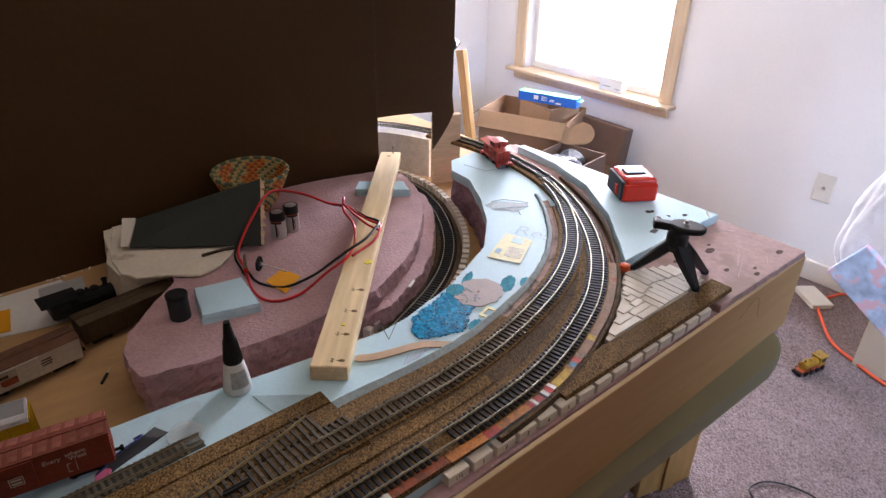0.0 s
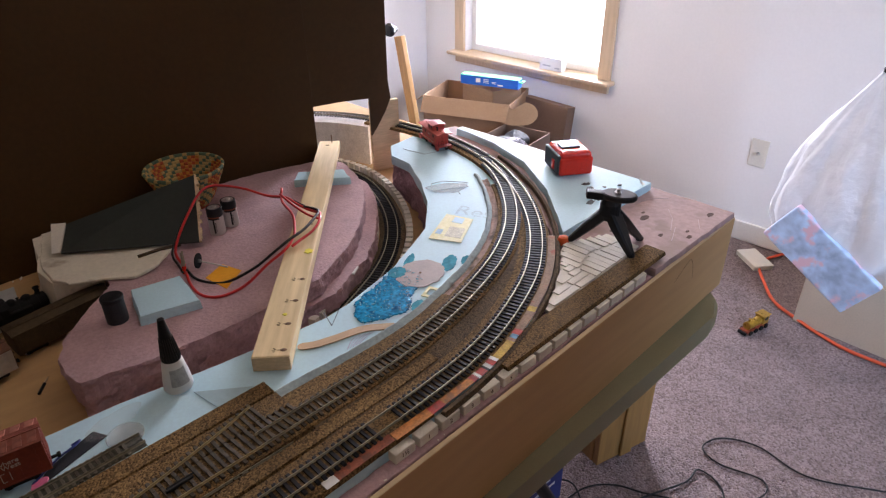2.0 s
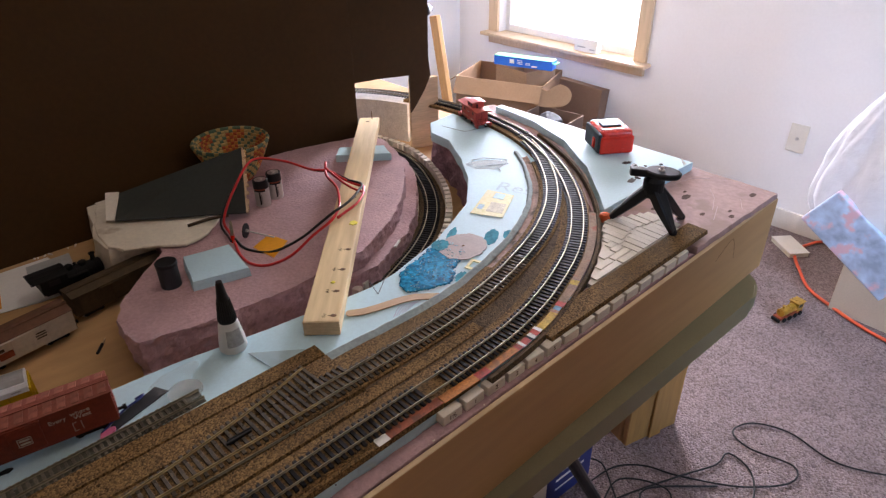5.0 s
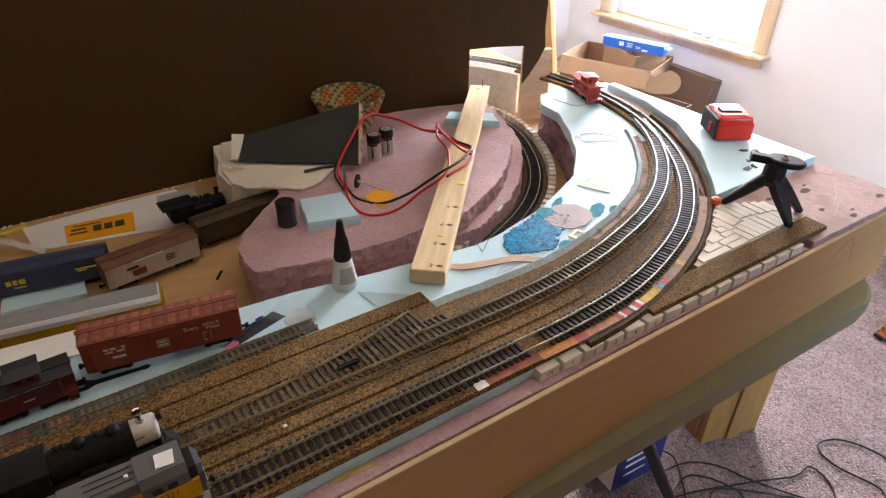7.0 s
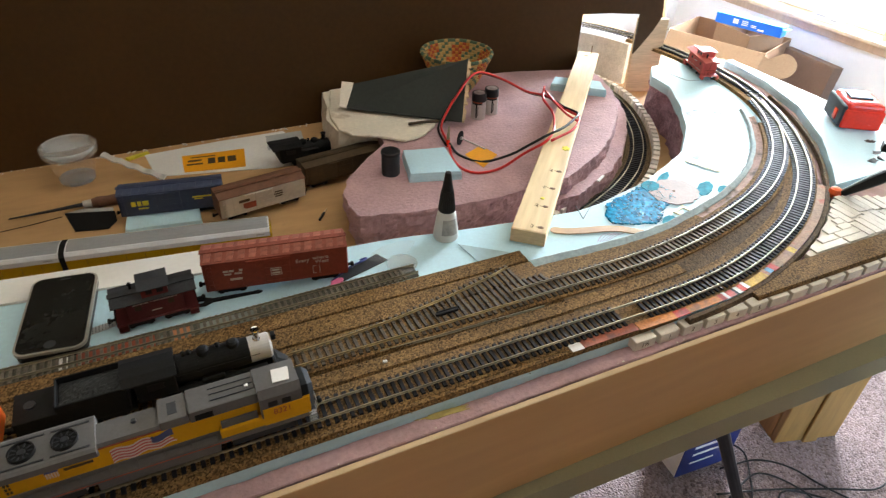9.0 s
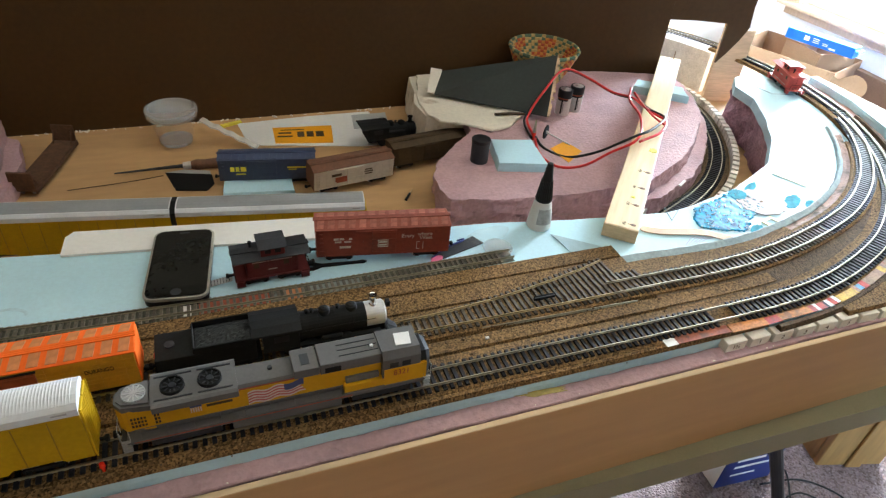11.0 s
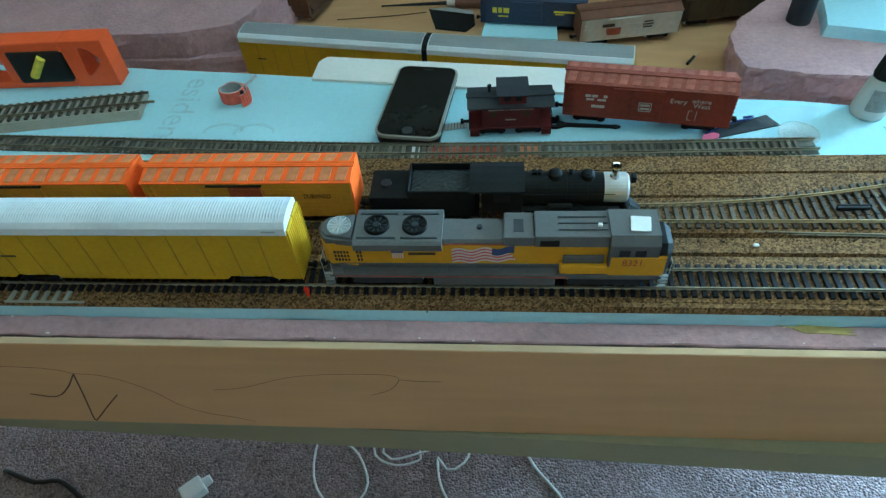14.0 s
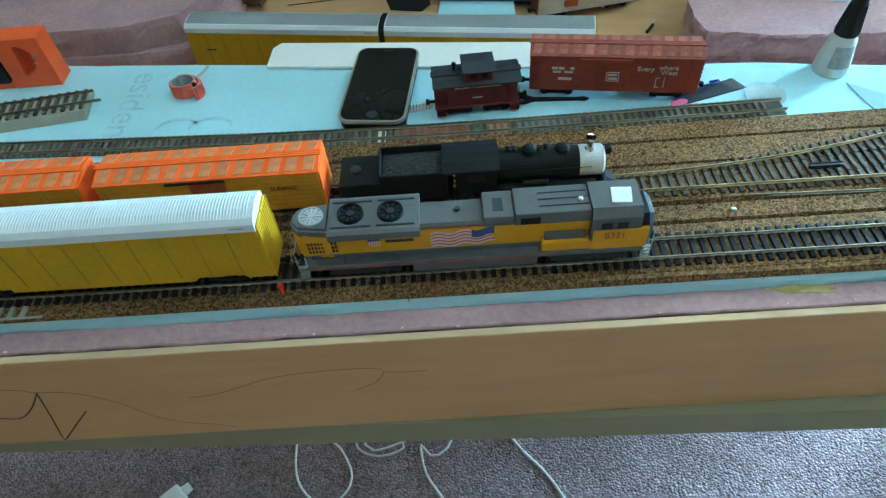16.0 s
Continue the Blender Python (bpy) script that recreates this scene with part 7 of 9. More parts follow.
def card_and_slabs():
    # dark card leaning against the basket
    P = [Vector(p) for p in ((0.408, 0.702, 0.874), (0.572, 0.583, 0.873), (0.617, 0.658, 0.950), (0.436, 0.742, 0.899))]
    nrm = (P[1] - P[0]).cross(P[3] - P[0]).normalized() * 0.002
    def quad(pts):
        bm = B()
        f = [bm.verts.new(p) for p in pts] + [bm.verts.new(p - nrm) for p in pts]
        bm.faces.new(f[:4])
        bm.faces.new(f[4:][::-1])
        for i in range(4):
            bm.faces.new((f[i], f[(i + 1) % 4], f[4 + (i + 1) % 4], f[4 + i]))
        return bm
    t = thing("dark_card", "dark green card with a torn pale edge leaning on the basket", "card")
    part("sheet", quad(P), M_GREENC, t)
    bm = B()
    rng = random.Random(3)
    e0, e1 = P[1], P[2]
    for k in range(26):
        a, b = e0.lerp(e1, k / 26), e0.lerp(e1, (k + 1.1) / 26)
        w = Vector((0.0042 + rng.uniform(-0.0025, 0.0035), -0.002, 0))
        v = [bm.verts.new(q) for q in (a + nrm * 0.3, a + w + nrm * 0.3, b + w * 0.9 + nrm * 0.3, b + nrm * 0.3, a - nrm, a + w - nrm, b + w * 0.9 - nrm, b - nrm)]
        bm.faces.new(v[:4])
        bm.faces.new(v[4:][::-1])
        for i in range(4):
            bm.faces.new((v[i], v[(i + 1) % 4], v[4 + (i + 1) % 4], v[4 + i]))
    part("torn_edge", bm, M_PLYEDGE, t, "torn pale card fibres")
    part("white_edge", quad([P[0] + nrm * 1.6 + Vector((-0.010, 0.006, 0)), P[0] + nrm * 1.6, P[3] + nrm * 1.6, P[3] + nrm * 1.6 + Vector((-0.018, 0.010, 0.001))]), M_WFOAM, t, "white torn corner")
    s = part("white_foam_piece", rough_prism(B(), [(0.41, 0.805), (0.386, 0.73), (0.375, 0.69), (0.376, 0.640), (0.388, 0.612), (0.425, 0.594), (0.462, 0.566), (0.50, 0.575), (0.545, 0.615), (0.60, 0.70), (0.56, 0.805)], 0.8638, 0.8675, 0.002, 3, 0.010, 50, 0.0015), M_SLAB)
    tagged(s, "off-white foam sheet with soft edges beside the hill", "foam sheet")
    s = part("white_foam_piece", rough_prism(B(), [(0.395, 0.808), (0.382, 0.735), (0.368, 0.69), (0.374, 0.638), (0.404, 0.626), (0.432, 0.622), (0.441, 0.70), (0.446, 0.76), (0.442, 0.808)], ZP + 0.002, 0.8636, 0.002, 4, 0.010, 50, 0.0015, 0.006), M_SLAB)
    tagged(s, "off-white foam block on the plywood against the backdrop", "foam block")
    sh = flat("paper_sheet", [(0.086, 0.712), (0.075, 0.795), (0.20, 0.803), (0.315, 0.803), (0.335, 0.70), (0.396, 0.668), (0.27, 0.672)], ZP + 0.0006, 0.0012, M_PAPER, "white backing sheet on the plywood", "paper")
    lb = flat("printed_label", [(0.129, 0.708), (0.225, 0.692), (0.235, 0.757), (0.132, 0.766)], ZP + 0.0020, 0.0006, M_ORPAPER, "orange printed label with black bars", "label")
    bars("print_bar", [(0.030, 0.044, -0.010, 0.010), (0.014, 0.026, -0.010, 0.010), (-0.002, 0.010, -0.010, 0.010)], M_DBROWN, lb, pose(0.172, 0.733, ZP + 0.0027, 0, 0, -7), 0.0002)
    bars("print_bar", [(-0.034, -0.012, 0.003, 0.009), (-0.036, -0.010, -0.009, -0.004), (-0.03, 0.01, 0.016, 0.019)], M_DBROWN, lb, pose(0.172, 0.733, ZP + 0.0027, 0, 0, -7), 0.0002)
    flat("clear_film", [(0.272, 0.735), (0.280, 0.79), (0.345, 0.79), (0.338, 0.735)], ZP + 0.0027, 0.0006, M_GREYL, "crumpled grey plastic film scrap", "film")


card_and_slabs()


def tools():
    t = thing("plastic_cup", "clear plastic deli cup, empty, with a rim", "cup", pose(-0.027, 0.748, ZP) @ Matrix.Diagonal((0.94, 0.94, 0.97, 1)))
    bm = lathe(B(), [(0.0, 0.0), (0.0265, 0.0), (0.0275, 0.002), (0.0395, 0.058), (0.0425, 0.059), (0.0425, 0.063), (0.0400, 0.063), (0.0385, 0.058), (0.0262, 0.003), (0.0, 0.002)], 32)
    part("cup", bm, M_CLEAR, t, smooth=True)
    part("rim", lathe(B(), [(0.0388, 0.0500), (0.0420, 0.0505), (0.0434, 0.0585), (0.0436, 0.0636), (0.0402, 0.0638), (0.0398, 0.060), (0.0380, 0.0505)], 40), M_CUPRIM, t, "cloudy rolled rim", smooth=True)
    part("base_ring", lathe(B(), [(0.0262, 0.0022), (0.0272, 0.0022), (0.0282, 0.008), (0.0274, 0.008)], 28), M_CUPRIM, t)
    wavy = [Vector((0.016 + 0.083 * u, 0.744 - 0.044 * u, ZP + 0.038 - 0.0365 * u + 0.0012 * math.sin(26 * u))) for u in np.linspace(0, 1, 40)]
    tagged(part("plastic_strip", strip(B(), wavy, [(-0.0075, 0), (-0.0070, 0.0022), (0.0, 0.0030), (0.0070, 0.0022), (0.0075, 0)]), M_CLOUDY), "cloudy wavy plastic strip leaning on the cup", "strip")
    flat("yellow_strip", [(0.045, 0.790), (0.080, 0.803), (0.083, 0.797), (0.050, 0.784)], ZP + 0.001, 0.004, M_YELPAINT, "thin yellow plastic strip by the backdrop", "strip")
    t = thing("screwdriver", "awl with a dark blade and wooden handle", "hand tool", pose(-0.118, 0.655, ZP + 0.0085, 0, 0, -2))
    part("blade", cyl(B(), (0, 0, -0.004), (0.100, 0, 0.0), 0.0010, 0.0030, 10), M_DARKGREY, t)
    part("ferrule", cyl(B(), (0.098, 0, 0), (0.110, 0, 0), 0.0052, 0.0062, 16), M_STEEL, t)
    part("handle", lathe(B(), [(0.0058, 0), (0.0085, 0.010), (0.0075, 0.022), (0.0085, 0.040), (0.0, 0.044)], 18, pose(0.109, 0, 0, 0, 90, 0)), M_BROWN, t)
    t = thing("scraper_blade", "black triangular scraper blade on the plywood", "blade", pose(0, 0, 0))
    part("blade", prism(B(), [(-0.047, 0.647), (-0.033, 0.592), (0.010, 0.582), (0.022, 0.600), (0.020, 0.628)], ZP + 0.0005, ZP + 0.0020), M_BLACKM, t)
    part("edge", prism(B(), [(-0.046, 0.6475), (0.019, 0.6285), (0.018, 0.640), (-0.020, 0.652)], ZP + 0.0005, ZP + 0.0016), M_GREYL, t, "worn grey edge")
    tagged(part("thin_wire", tube(B(), spline([(-0.18, 0.625, ZP + 0.001), (-0.10, 0.632, ZP + 0.001), (-0.05, 0.640, ZP + 0.001)], 0.01), 0.0006, 6), M_DBROWN), "thin dark wire on the plywood", "wire")
    t = thing("pencil_stub", "short dark pencil stub with a pale tip", "pencil", pose(0.293, 0.490, ZP + 0.002, 0, 0, 55))
    part("shaft", cyl(B(), (0, 0, 0), (0.020, 0, 0), 0.0020, seg=6), M_BLACK, t)
    part("tip", cyl(B(), (0.020, 0, 0), (0.034, 0, 0), 0.0018, 0.0003, 6), M_PLYEDGE, t)
    t = thing("dark_stick", "dark stained stick on the foam sheet", "stick", pose(0, 0, 0))
    part("stick", tube(B(), [(0.512, 0.640, ZK + 0.016), (0.585, 0.668, ZK + 0.017)], 0.0032, 6), M_DBROWN, t)
    # white board, red strap, level, loose track
    flat("white_board", [(-0.141, 0.334), (-0.139, 0.366), (-0.131, 0.375), (0.121, 0.344), (0.245, 0.325), (0.245, 0.298), (0.116, 0.302)], ZT + 0.0006, 0.003, M_BOARD, "white plastic board with a rounded corner on the foam", "board")
    t = thing("red_strap", "short red woven strap curled into a loop", "strap", pose(-0.214, 0.300, ZT) @ Matrix.Diagonal((0.85, 0.85, 0.9, 1)))
    bm = B()
    pts = [(0.018 * math.cos(a) * (1 - 0.26 * a / 6), 0.014 * math.sin(a) * (1 - 0.26 * a / 6), 0.0006 * a) for a in np.linspace(-0.9, 8.6, 44)]
    part("band", strip(bm, [Vector(p) for p in pts], [(-0.0011, 0.0003), (0.0, 0.0003), (0.0, 0.0155), (-0.0011, 0.0155)]), M_STRAP, t, "ribbed red outer face")
    part("lining", strip(B(), [Vector(p) for p in pts], [(0.0001, 0.0004), (0.0011, 0.0004), (0.0011, 0.0157), (0.0001, 0.0157)]), M_GREYL, t, "pale grey inner face")
    ribs = B()
    for k in range(26):
        w = -0.9 + k * 0.21
        c_ = 1 - 0.26 * w / 6
        tube(ribs, [(0.0192 * math.cos(w) * c_, 0.0152 * math.sin(w) * c_, 0.002 + 0.0006 * w), (0.0192 * math.cos(w) * c_, 0.0152 * math.sin(w) * c_, 0.0145 + 0.0006 * w)], 0.0005, 5)
    part("rib", ribs, M_STRAP, t)["kind"] = "stuff"
    part("clip", box(B(), 0.008, 0.016, -0.007, -0.005, 0.010, 0.019, 0.0006, 1), M_BLACK, t, "black clip")
    part("loose_end", tube(B(), spline([(0.010, 0.012, 0.013), (0.016, 0.020, 0.014), (0.021, 0.030, 0.015)], 0.004), 0.0016, 6), M_GREYL, t, "frayed pale end")
    t = thing("torpedo_level", "orange torpedo level with a black vial holder", "level", pose(-0.352, 0.345, ZT + 0.0005, 0, 0, 1.5))
    bm = B()
    L, D, H = 0.23, 0.024, 0.053
    box(bm, -L + 0.004, -0.0462, -D / 2, D / 2, 0, 0.009, 0.001, 1)
    box(bm, -L + 0.004, -0.0462, -D / 2, D / 2, 0.041, H, 0.001, 1)
    for a, b in ((-0.118, -0.108), (-L, -L + 0.03)):
        box(bm, a, b, -D / 2 + 0.0008, D / 2 - 0.0008, 0.008, 0.042, 0.0004, 1)
    part("frame", bm, M_ORP, t)
    # end plate with a rounded three-cornered hole
    hole = [Vector(p) for p in ((-0.0270, 0.0460), (-0.0225, 0.0455), (-0.0150, 0.0400), (-0.0105, 0.0345), (-0.0110, 0.0275), (-0.0180, 0.0185), (-0.0265, 0.0130), (-0.0295, 0.0135), (-0.0300, 0.0180), (-0.0290, 0.0280), (-0.0285, 0.0380), (-0.0280, 0.0440))]
    ctr_ = Vector((-0.022, 0.028))
    rim_ = []
    for p in hole:
        d = p - ctr_
        k = min([v for v in ((0.0 - ctr_.x) / d.x if d.x > 1e-6 else 9e9, (-0.046 - ctr_.x) / d.x if d.x < -1e-6 else 9e9, (0.053 - ctr_.y) / d.y if d.y > 1e-6 else 9e9, (0.0 - ctr_.y) / d.y if d.y < -1e-6 else 9e9)])
        rim_.append(ctr_ + d * k)
    for c in ((0.0, 0.053), (0.0, 0.0), (-0.046, 0.0), (-0.046, 0.053)):
        q = min(rim_, key=lambda p: (p - Vector(c)).length)
        q.x, q.y = c
    bm = B()
    loops = [[bm.verts.new((p.x, y, p.y)) for p in ring] for y in (-D / 2, D / 2) for ring in (rim_, hole)]
    n = len(hole)
    for i in range(n):
        j = (i + 1) % n
        for u, v in ((0, 1), (2, 3), (0, 2), (1, 3)):
            bm.faces.new((loops[u][i], loops[u][j], loops[v][j], loops[v][i]))
    part("end_plate", bm, M_ORP, t)
    vh = part("vial_holder", box(B(), -0.108, -0.048, -D / 2 - 0.0012, D / 2 + 0.0012, 0.006, 0.044, 0.003, 2), M_BLACK, t, "black vial holder")
    part("vial", cyl(B(), (-0.088, -D / 2 - 0.002, 0.016), (-0.070, -D / 2 - 0.002, 0.037), 0.0045, seg=14), M_YELPAINT, vh, "yellow-green bubble vial")
    t = thing("track_piece", "loose track section on a moulded grey roadbed", "model railway track", pose(-0.309, 0.292, ZT + 0.0004, 0, 0, 8.2))
    prof = [(-0.021, 0), (-0.0165, 0.0085), (0.0165, 0.0085), (0.021, 0)]
    part("roadbed", strip(B(), [Vector((-0.22, 0, 0)), Vector((0, 0, 0))], prof), M_GREYBED, t, "beige grey moulded roadbed")
    for i in range(26):
        o = new("tie", ME_TIEB)
        o.parent = t
        o.matrix_local = pose(-0.003 - i * 0.0085, 0, 0.0085)
    for s in (-1, 1):
        part("rail", rail_bm([Vector((-0.22, s * GAUGE / 2, 0.0131)), Vector((0.006 + 0.010 * (s < 0), s * GAUGE / 2, 0.0131))]), M_RAIL, t)
    t = flat("paper_rule", [(0.001, 0.2465), (0.004, 0.2570), (0.026, 0.2610), (0.025, 0.2515)], ZT + 0.0003, 0.0004, M_GREYL, "short pale strip with ruled ticks on the foam", "paper strip")
    for k in range(7):
        part("tick", box(B(), 0.004 + 0.003 * k, 0.0045 + 0.003 * k, 0.2480 + 0.0006 * k, 0.2570 + 0.0006 * k, ZT + 0.0007, ZT + 0.0009), M_DARKGREY, t)
    t = thing("caliper_wrench", "small black open-ended wrench on the foam", "hand tool", pose(0.106, 0.254, ZT + 0.0004, 0, 0, -5))
    bm = prism(B(), [(0.012, -0.0022), (0.052, -0.0014), (0.058, -0.0022), (0.062, 0.0), (0.058, 0.0022), (0.052, 0.0014), (0.012, 0.0022), (0.004, 0.0062), (-0.006, 0.0056), (-0.002, 0.0030), (0.003, 0.0026), (0.003, -0.0026), (-0.002, -0.0030), (-0.006, -0.0056), (0.004, -0.0062)], 0, 0.0022)
    part("wrench", bm, M_BLACKM, t)
    # scrap of printed packet
    t = thing("printed_packet", "crumpled blue and pink printed packet beside the siding", "packet", pose(0.272, 0.244, ZT + 0.0005, 0, 0, 14))
    bm = prism(B(), [(-0.045, -0.008), (0.038, -0.004), (0.034, 0.013), (-0.012, 0.007)], 0, 0.0007)
    part("grey_sheet", bm, M_DARKGREY, t)
    bm = tube(B(), spline([(-0.034, -0.002, 0.003), (-0.006, 0.004, 0.006), (0.012, 0.006, 0.005), (0.020, 0.012, 0.002), (0.012, 0.014, 0.001)], 0.006), 0.0011, 6)
    part("blue_fold", bm, M_NAVYBOX, t)
    bm = flat_blob(0.008, 0.0042, 5, 0.0025, 14, 0.15)
    bmesh.ops.transform(bm, matrix=pose(-0.030, -0.006, 0.001), verts=bm.verts[:])
    part("pink_flap", bm, M_PINKP, t, "bright pink printed flap")
    part("clear_flap", flat_blob(0.030, 0.014, 6, 0.0006, 18, 0.1), M_CLEAR, t).matrix_local = pose(0.052, 0.006, 0.001)


M_STRAP = mat("strap_red", (0.62, 0.13, 0.08), 0.7, var=0.15, scale=150)
M_GREYBED = mat("moulded_roadbed", (0.36, 0.35, 0.29), 0.65, var=0.1, scale=60, fine=500, bump=0.4)
M_PINKP = mat("pink_print", (0.70, 0.16, 0.28), 0.4, var=0.1)
tools()


def scenery_marks():
    """Things lying on or painted on the blue foam near the curve."""
    t = flat("yellow_card", [(0.881, 0.344), (0.896, 0.300), (0.828, 0.262), (0.804, 0.307)], ZT + 0.0005, 0.0008, M_YELPAPER, "pale yellow card with a square window cut", "card")
    def loc(u, v):
        a, b, c, d = [Vector(p) for p in ((0.881, 0.344), (0.896, 0.300), (0.828, 0.262), (0.804, 0.307))]
        p = a.lerp(b, u).lerp(d.lerp(c, u), v)
        return (p.x, p.y)
    part("cut_window", prism(B(), [loc(0.36, 0.06), loc(0.72, 0.06), loc(0.72, 0.28), loc(0.36, 0.28)], ZT + 0.0014, ZT + 0.0017), M_BLUE, t, "window showing the blue foam")
    part("print_patch", prism(B(), [loc(0.40, 0.45), loc(0.92, 0.45), loc(0.92, 0.85), loc(0.40, 0.85)], ZT + 0.0014, ZT + 0.0016), M_FADED, t, "faded printed patch")
    part("print_bar", prism(B(), [loc(0.08, 0.62), loc(0.26, 0.62), loc(0.26, 0.80), loc(0.08, 0.80)], ZT + 0.0014, ZT + 0.0016), M_INK, t)
    # water
    out = [(0.620, 0.254), (0.601, 0.232), (0.598, 0.213), (0.612, 0.204), (0.629, 0.196), (0.654, 0.190), (0.668, 0.198), (0.679, 0.209), (0.705, 0.222), (0.722, 0.236), (0.725, 0.262), (0.711, 0.279), (0.688, 0.274), (0.668, 0.266), (0.645, 0.262)]
    rng = random.Random(12)
    pts = [(x + 0.0035 * noise.noise((x * 160, y * 160, 1)), y + 0.0035 * noise.noise((x * 160, y * 160, 9))) for x, y in dense(out, 0.003)]

    def inside(x, y):
        c = False
        for i in range(len(pts)):
            (ax, ay), (bx, by) = pts[i], pts[i - 1]
            if (ay > y) != (by > y) and x < (bx - ax) * (y - ay) / (by - ay) + ax:
                c = not c
        return c

    bm = B()
    st = 0.0022
    grid = {}
    for i in range(62):
        for j in range(46):
            x, y = 0.595 + i * st, 0.186 + j * st
            x += 0.0008 * noise.noise((x * 400, y * 400, 0))
            if inside(x, y):
                h = 0.0013 + 0.0005 * noise.noise((x * 120, y * 120, 0)) + 0.00035 * noise.noise((x * 420, y * 420, 4))
                grid[i, j] = bm.verts.new((x, y, ZT + max(0.0006, h)))
    for (i, j), v in list(grid.items()):
        q = [grid.get(k) for k in ((i, j), (i + 1, j), (i + 1, j + 1), (i, j + 1))]
        if all(q):
            bm.faces.new(q)
    rimv = [e for e in bm.edges if len(e.link_faces) == 1]
    ex = bmesh.ops.extrude_edge_only(bm, edges=rimv)
    for v in ex["geom"]:
        if isinstance(v, bmesh.types.BMVert):
            v.co.z = ZT + 0.0002
    bmesh.ops.delete(bm, geom=[v for v in bm.verts if not v.link_faces], context="VERTS")
    gel = tagged(part("water_gel", bm, M_WATER, smooth=True), "glossy rippled blue water gel poured on the foam", "model water")
    # Raised pale flakes paint the highlights on the gel.
    bm = B()
    for _ in range(230):
        x, y = rng.uniform(0.600, 0.722), rng.uniform(0.192, 0.278)
        if inside(x, y):
            w, h, a = rng.uniform(0.0006, 0.0024), rng.uniform(0.0003, 0.0008), rng.uniform(0, 3.1)
            q = [(w, 0), (0, h), (-w, 0), (0, -h)]
            vs = [bm.verts.new((x + c * math.cos(a) - d * math.sin(a), y + c * math.sin(a) + d * math.cos(a), ZT + z)) for z in (0.0016, 0.0024) for c, d in q]
            bm.faces.new(vs[4:])
            for i in range(4):
                bm.faces.new((vs[i], vs[(i + 1) % 4], vs[4 + (i + 1) % 4], vs[4 + i]))
    part("ripple_crest", bm, M_GLINT, gel, "pale glints painted on the gel")["kind"] = "stuff"
    for i, (x, y, rx, ry) in enumerate(((0.775, 0.235, 0.022, 0.010), (0.797, 0.222, 0.013, 0.008), (0.672, 0.190, 0.013, 0.008), (0.738, 0.279, 0.020, 0.006), (0.706, 0.268, 0.014, 0.012))):
        o = part("paint_patch", flat_blob(rx, ry, 20 + i, 0.0004, 34, 0.10), M_TEAL)
        o.matrix_world = pose(x, y, ZT + 0.0003 + 0.0003 * i, 0, 0, 30)
        tagged(o, "teal paint patch dried on the blue foam", "paint patch", "paint patches")
    o = part("putty_disc", flat_blob(0.037, 0.031, 31, 0.0012, 44, 0.045), M_PUTTY)
    o.matrix_world = pose(0.727, 0.244, ZT + 0.0006, 0, 0, 10)
    tagged(o, "flat grey-pink putty island on the foam", "putty")
    part("centre_hole", cyl(B(), (0, 0, 0.0014), (0, 0, 0.0017), 0.002, seg=10), M_KNOT, o)
    o = part("yellow_tag", B(), M_YELPAPER)
    bm = B()
    for a in ((-0.012, 0.012, -0.009, -0.005), (-0.012, 0.012, 0.005, 0.009), (-0.012, -0.007, -0.005, 0.005), (0.007, 0.012, -0.005, 0.005)):
        box(bm, a[0], a[1], a[2], a[3], 0, 0.0012)
    bm.to_mesh(o.data)
    bm.free()
    o.matrix_world = pose(0.704, 0.199, ZT + 0.0005, 0, 0, 20)
    tagged(o, "small yellow card frame on the foam", "tag")
    ctr = spline([(0.522, 0.2265, 0), (0.534, 0.2190, 0), (0.550, 0.2135, 0), (0.567, 0.2090, 0), (0.583, 0.2050, 0), (0.598, 0.1985, 0), (0.610, 0.1890, 0), (0.622, 0.1790, 0)], 0.004)
    bm = strip(B(), lift(ctr, ZT + 0.0006), [(-0.0060, 0), (-0.0060, 0.0014), (0.0060, 0.0014), (0.0060, 0)])
    cyl(bm, (0.5222, 0.2264, ZT + 0.0006), (0.5222, 0.2264, ZT + 0.0019), 0.0060, seg=20)
    tagged(part("craft_stick", bm, M_STICK), "wavy wooden craft stick on the foam", "stick")
    # printed word and pencil marks on the foam
    sheet_text = thing("foam_print", "grey printed letters and pencil strokes on the blue foam", "print")
    words("print_word", "Res", 0.044, M_INK, sheet_text, pose(0.917, 0.316, ZT + 0.0002, 0, 0, -66), deep=0.00003)
    words("print_word", "esiden", 0.040, M_INK, sheet_text, pose(-0.268, 0.292, ZT + 0.0002, 0, 0, -94), deep=0.00003)
    for pts in ([(0.580, 0.265), (0.571, 0.236)], [(0.571, 0.236), (0.599, 0.258)], [(1.030, 0.612), (1.040, 0.560), (1.085, 0.548)], [(-0.02, 0.225), (-0.008, 0.245)], [(-0.008, 0.245), (0.004, 0.228)]):
        part("pencil_stroke", tube(B(), [(*p, ZT + 0.0001) for p in pts], 0.0005, 5), M_STROKE, sheet_text)
    for x, y, rx, ry in ((-0.214, 0.250, 0.019, 0.012), (-0.182, 0.247, 0.020, 0.014)):
        ring = [(x + rx * math.cos(w), y + ry * math.sin(w), ZT + 0.0001) for w in np.linspace(0.1, 3.3, 22)]
        part("pencil_stroke", strip(B(), [Vector(p) for p in ring], [(-0.0017, 0), (-0.0017, 0.0001), (0.0017, 0.0001), (0.0017, 0)]), M_INK, sheet_text)
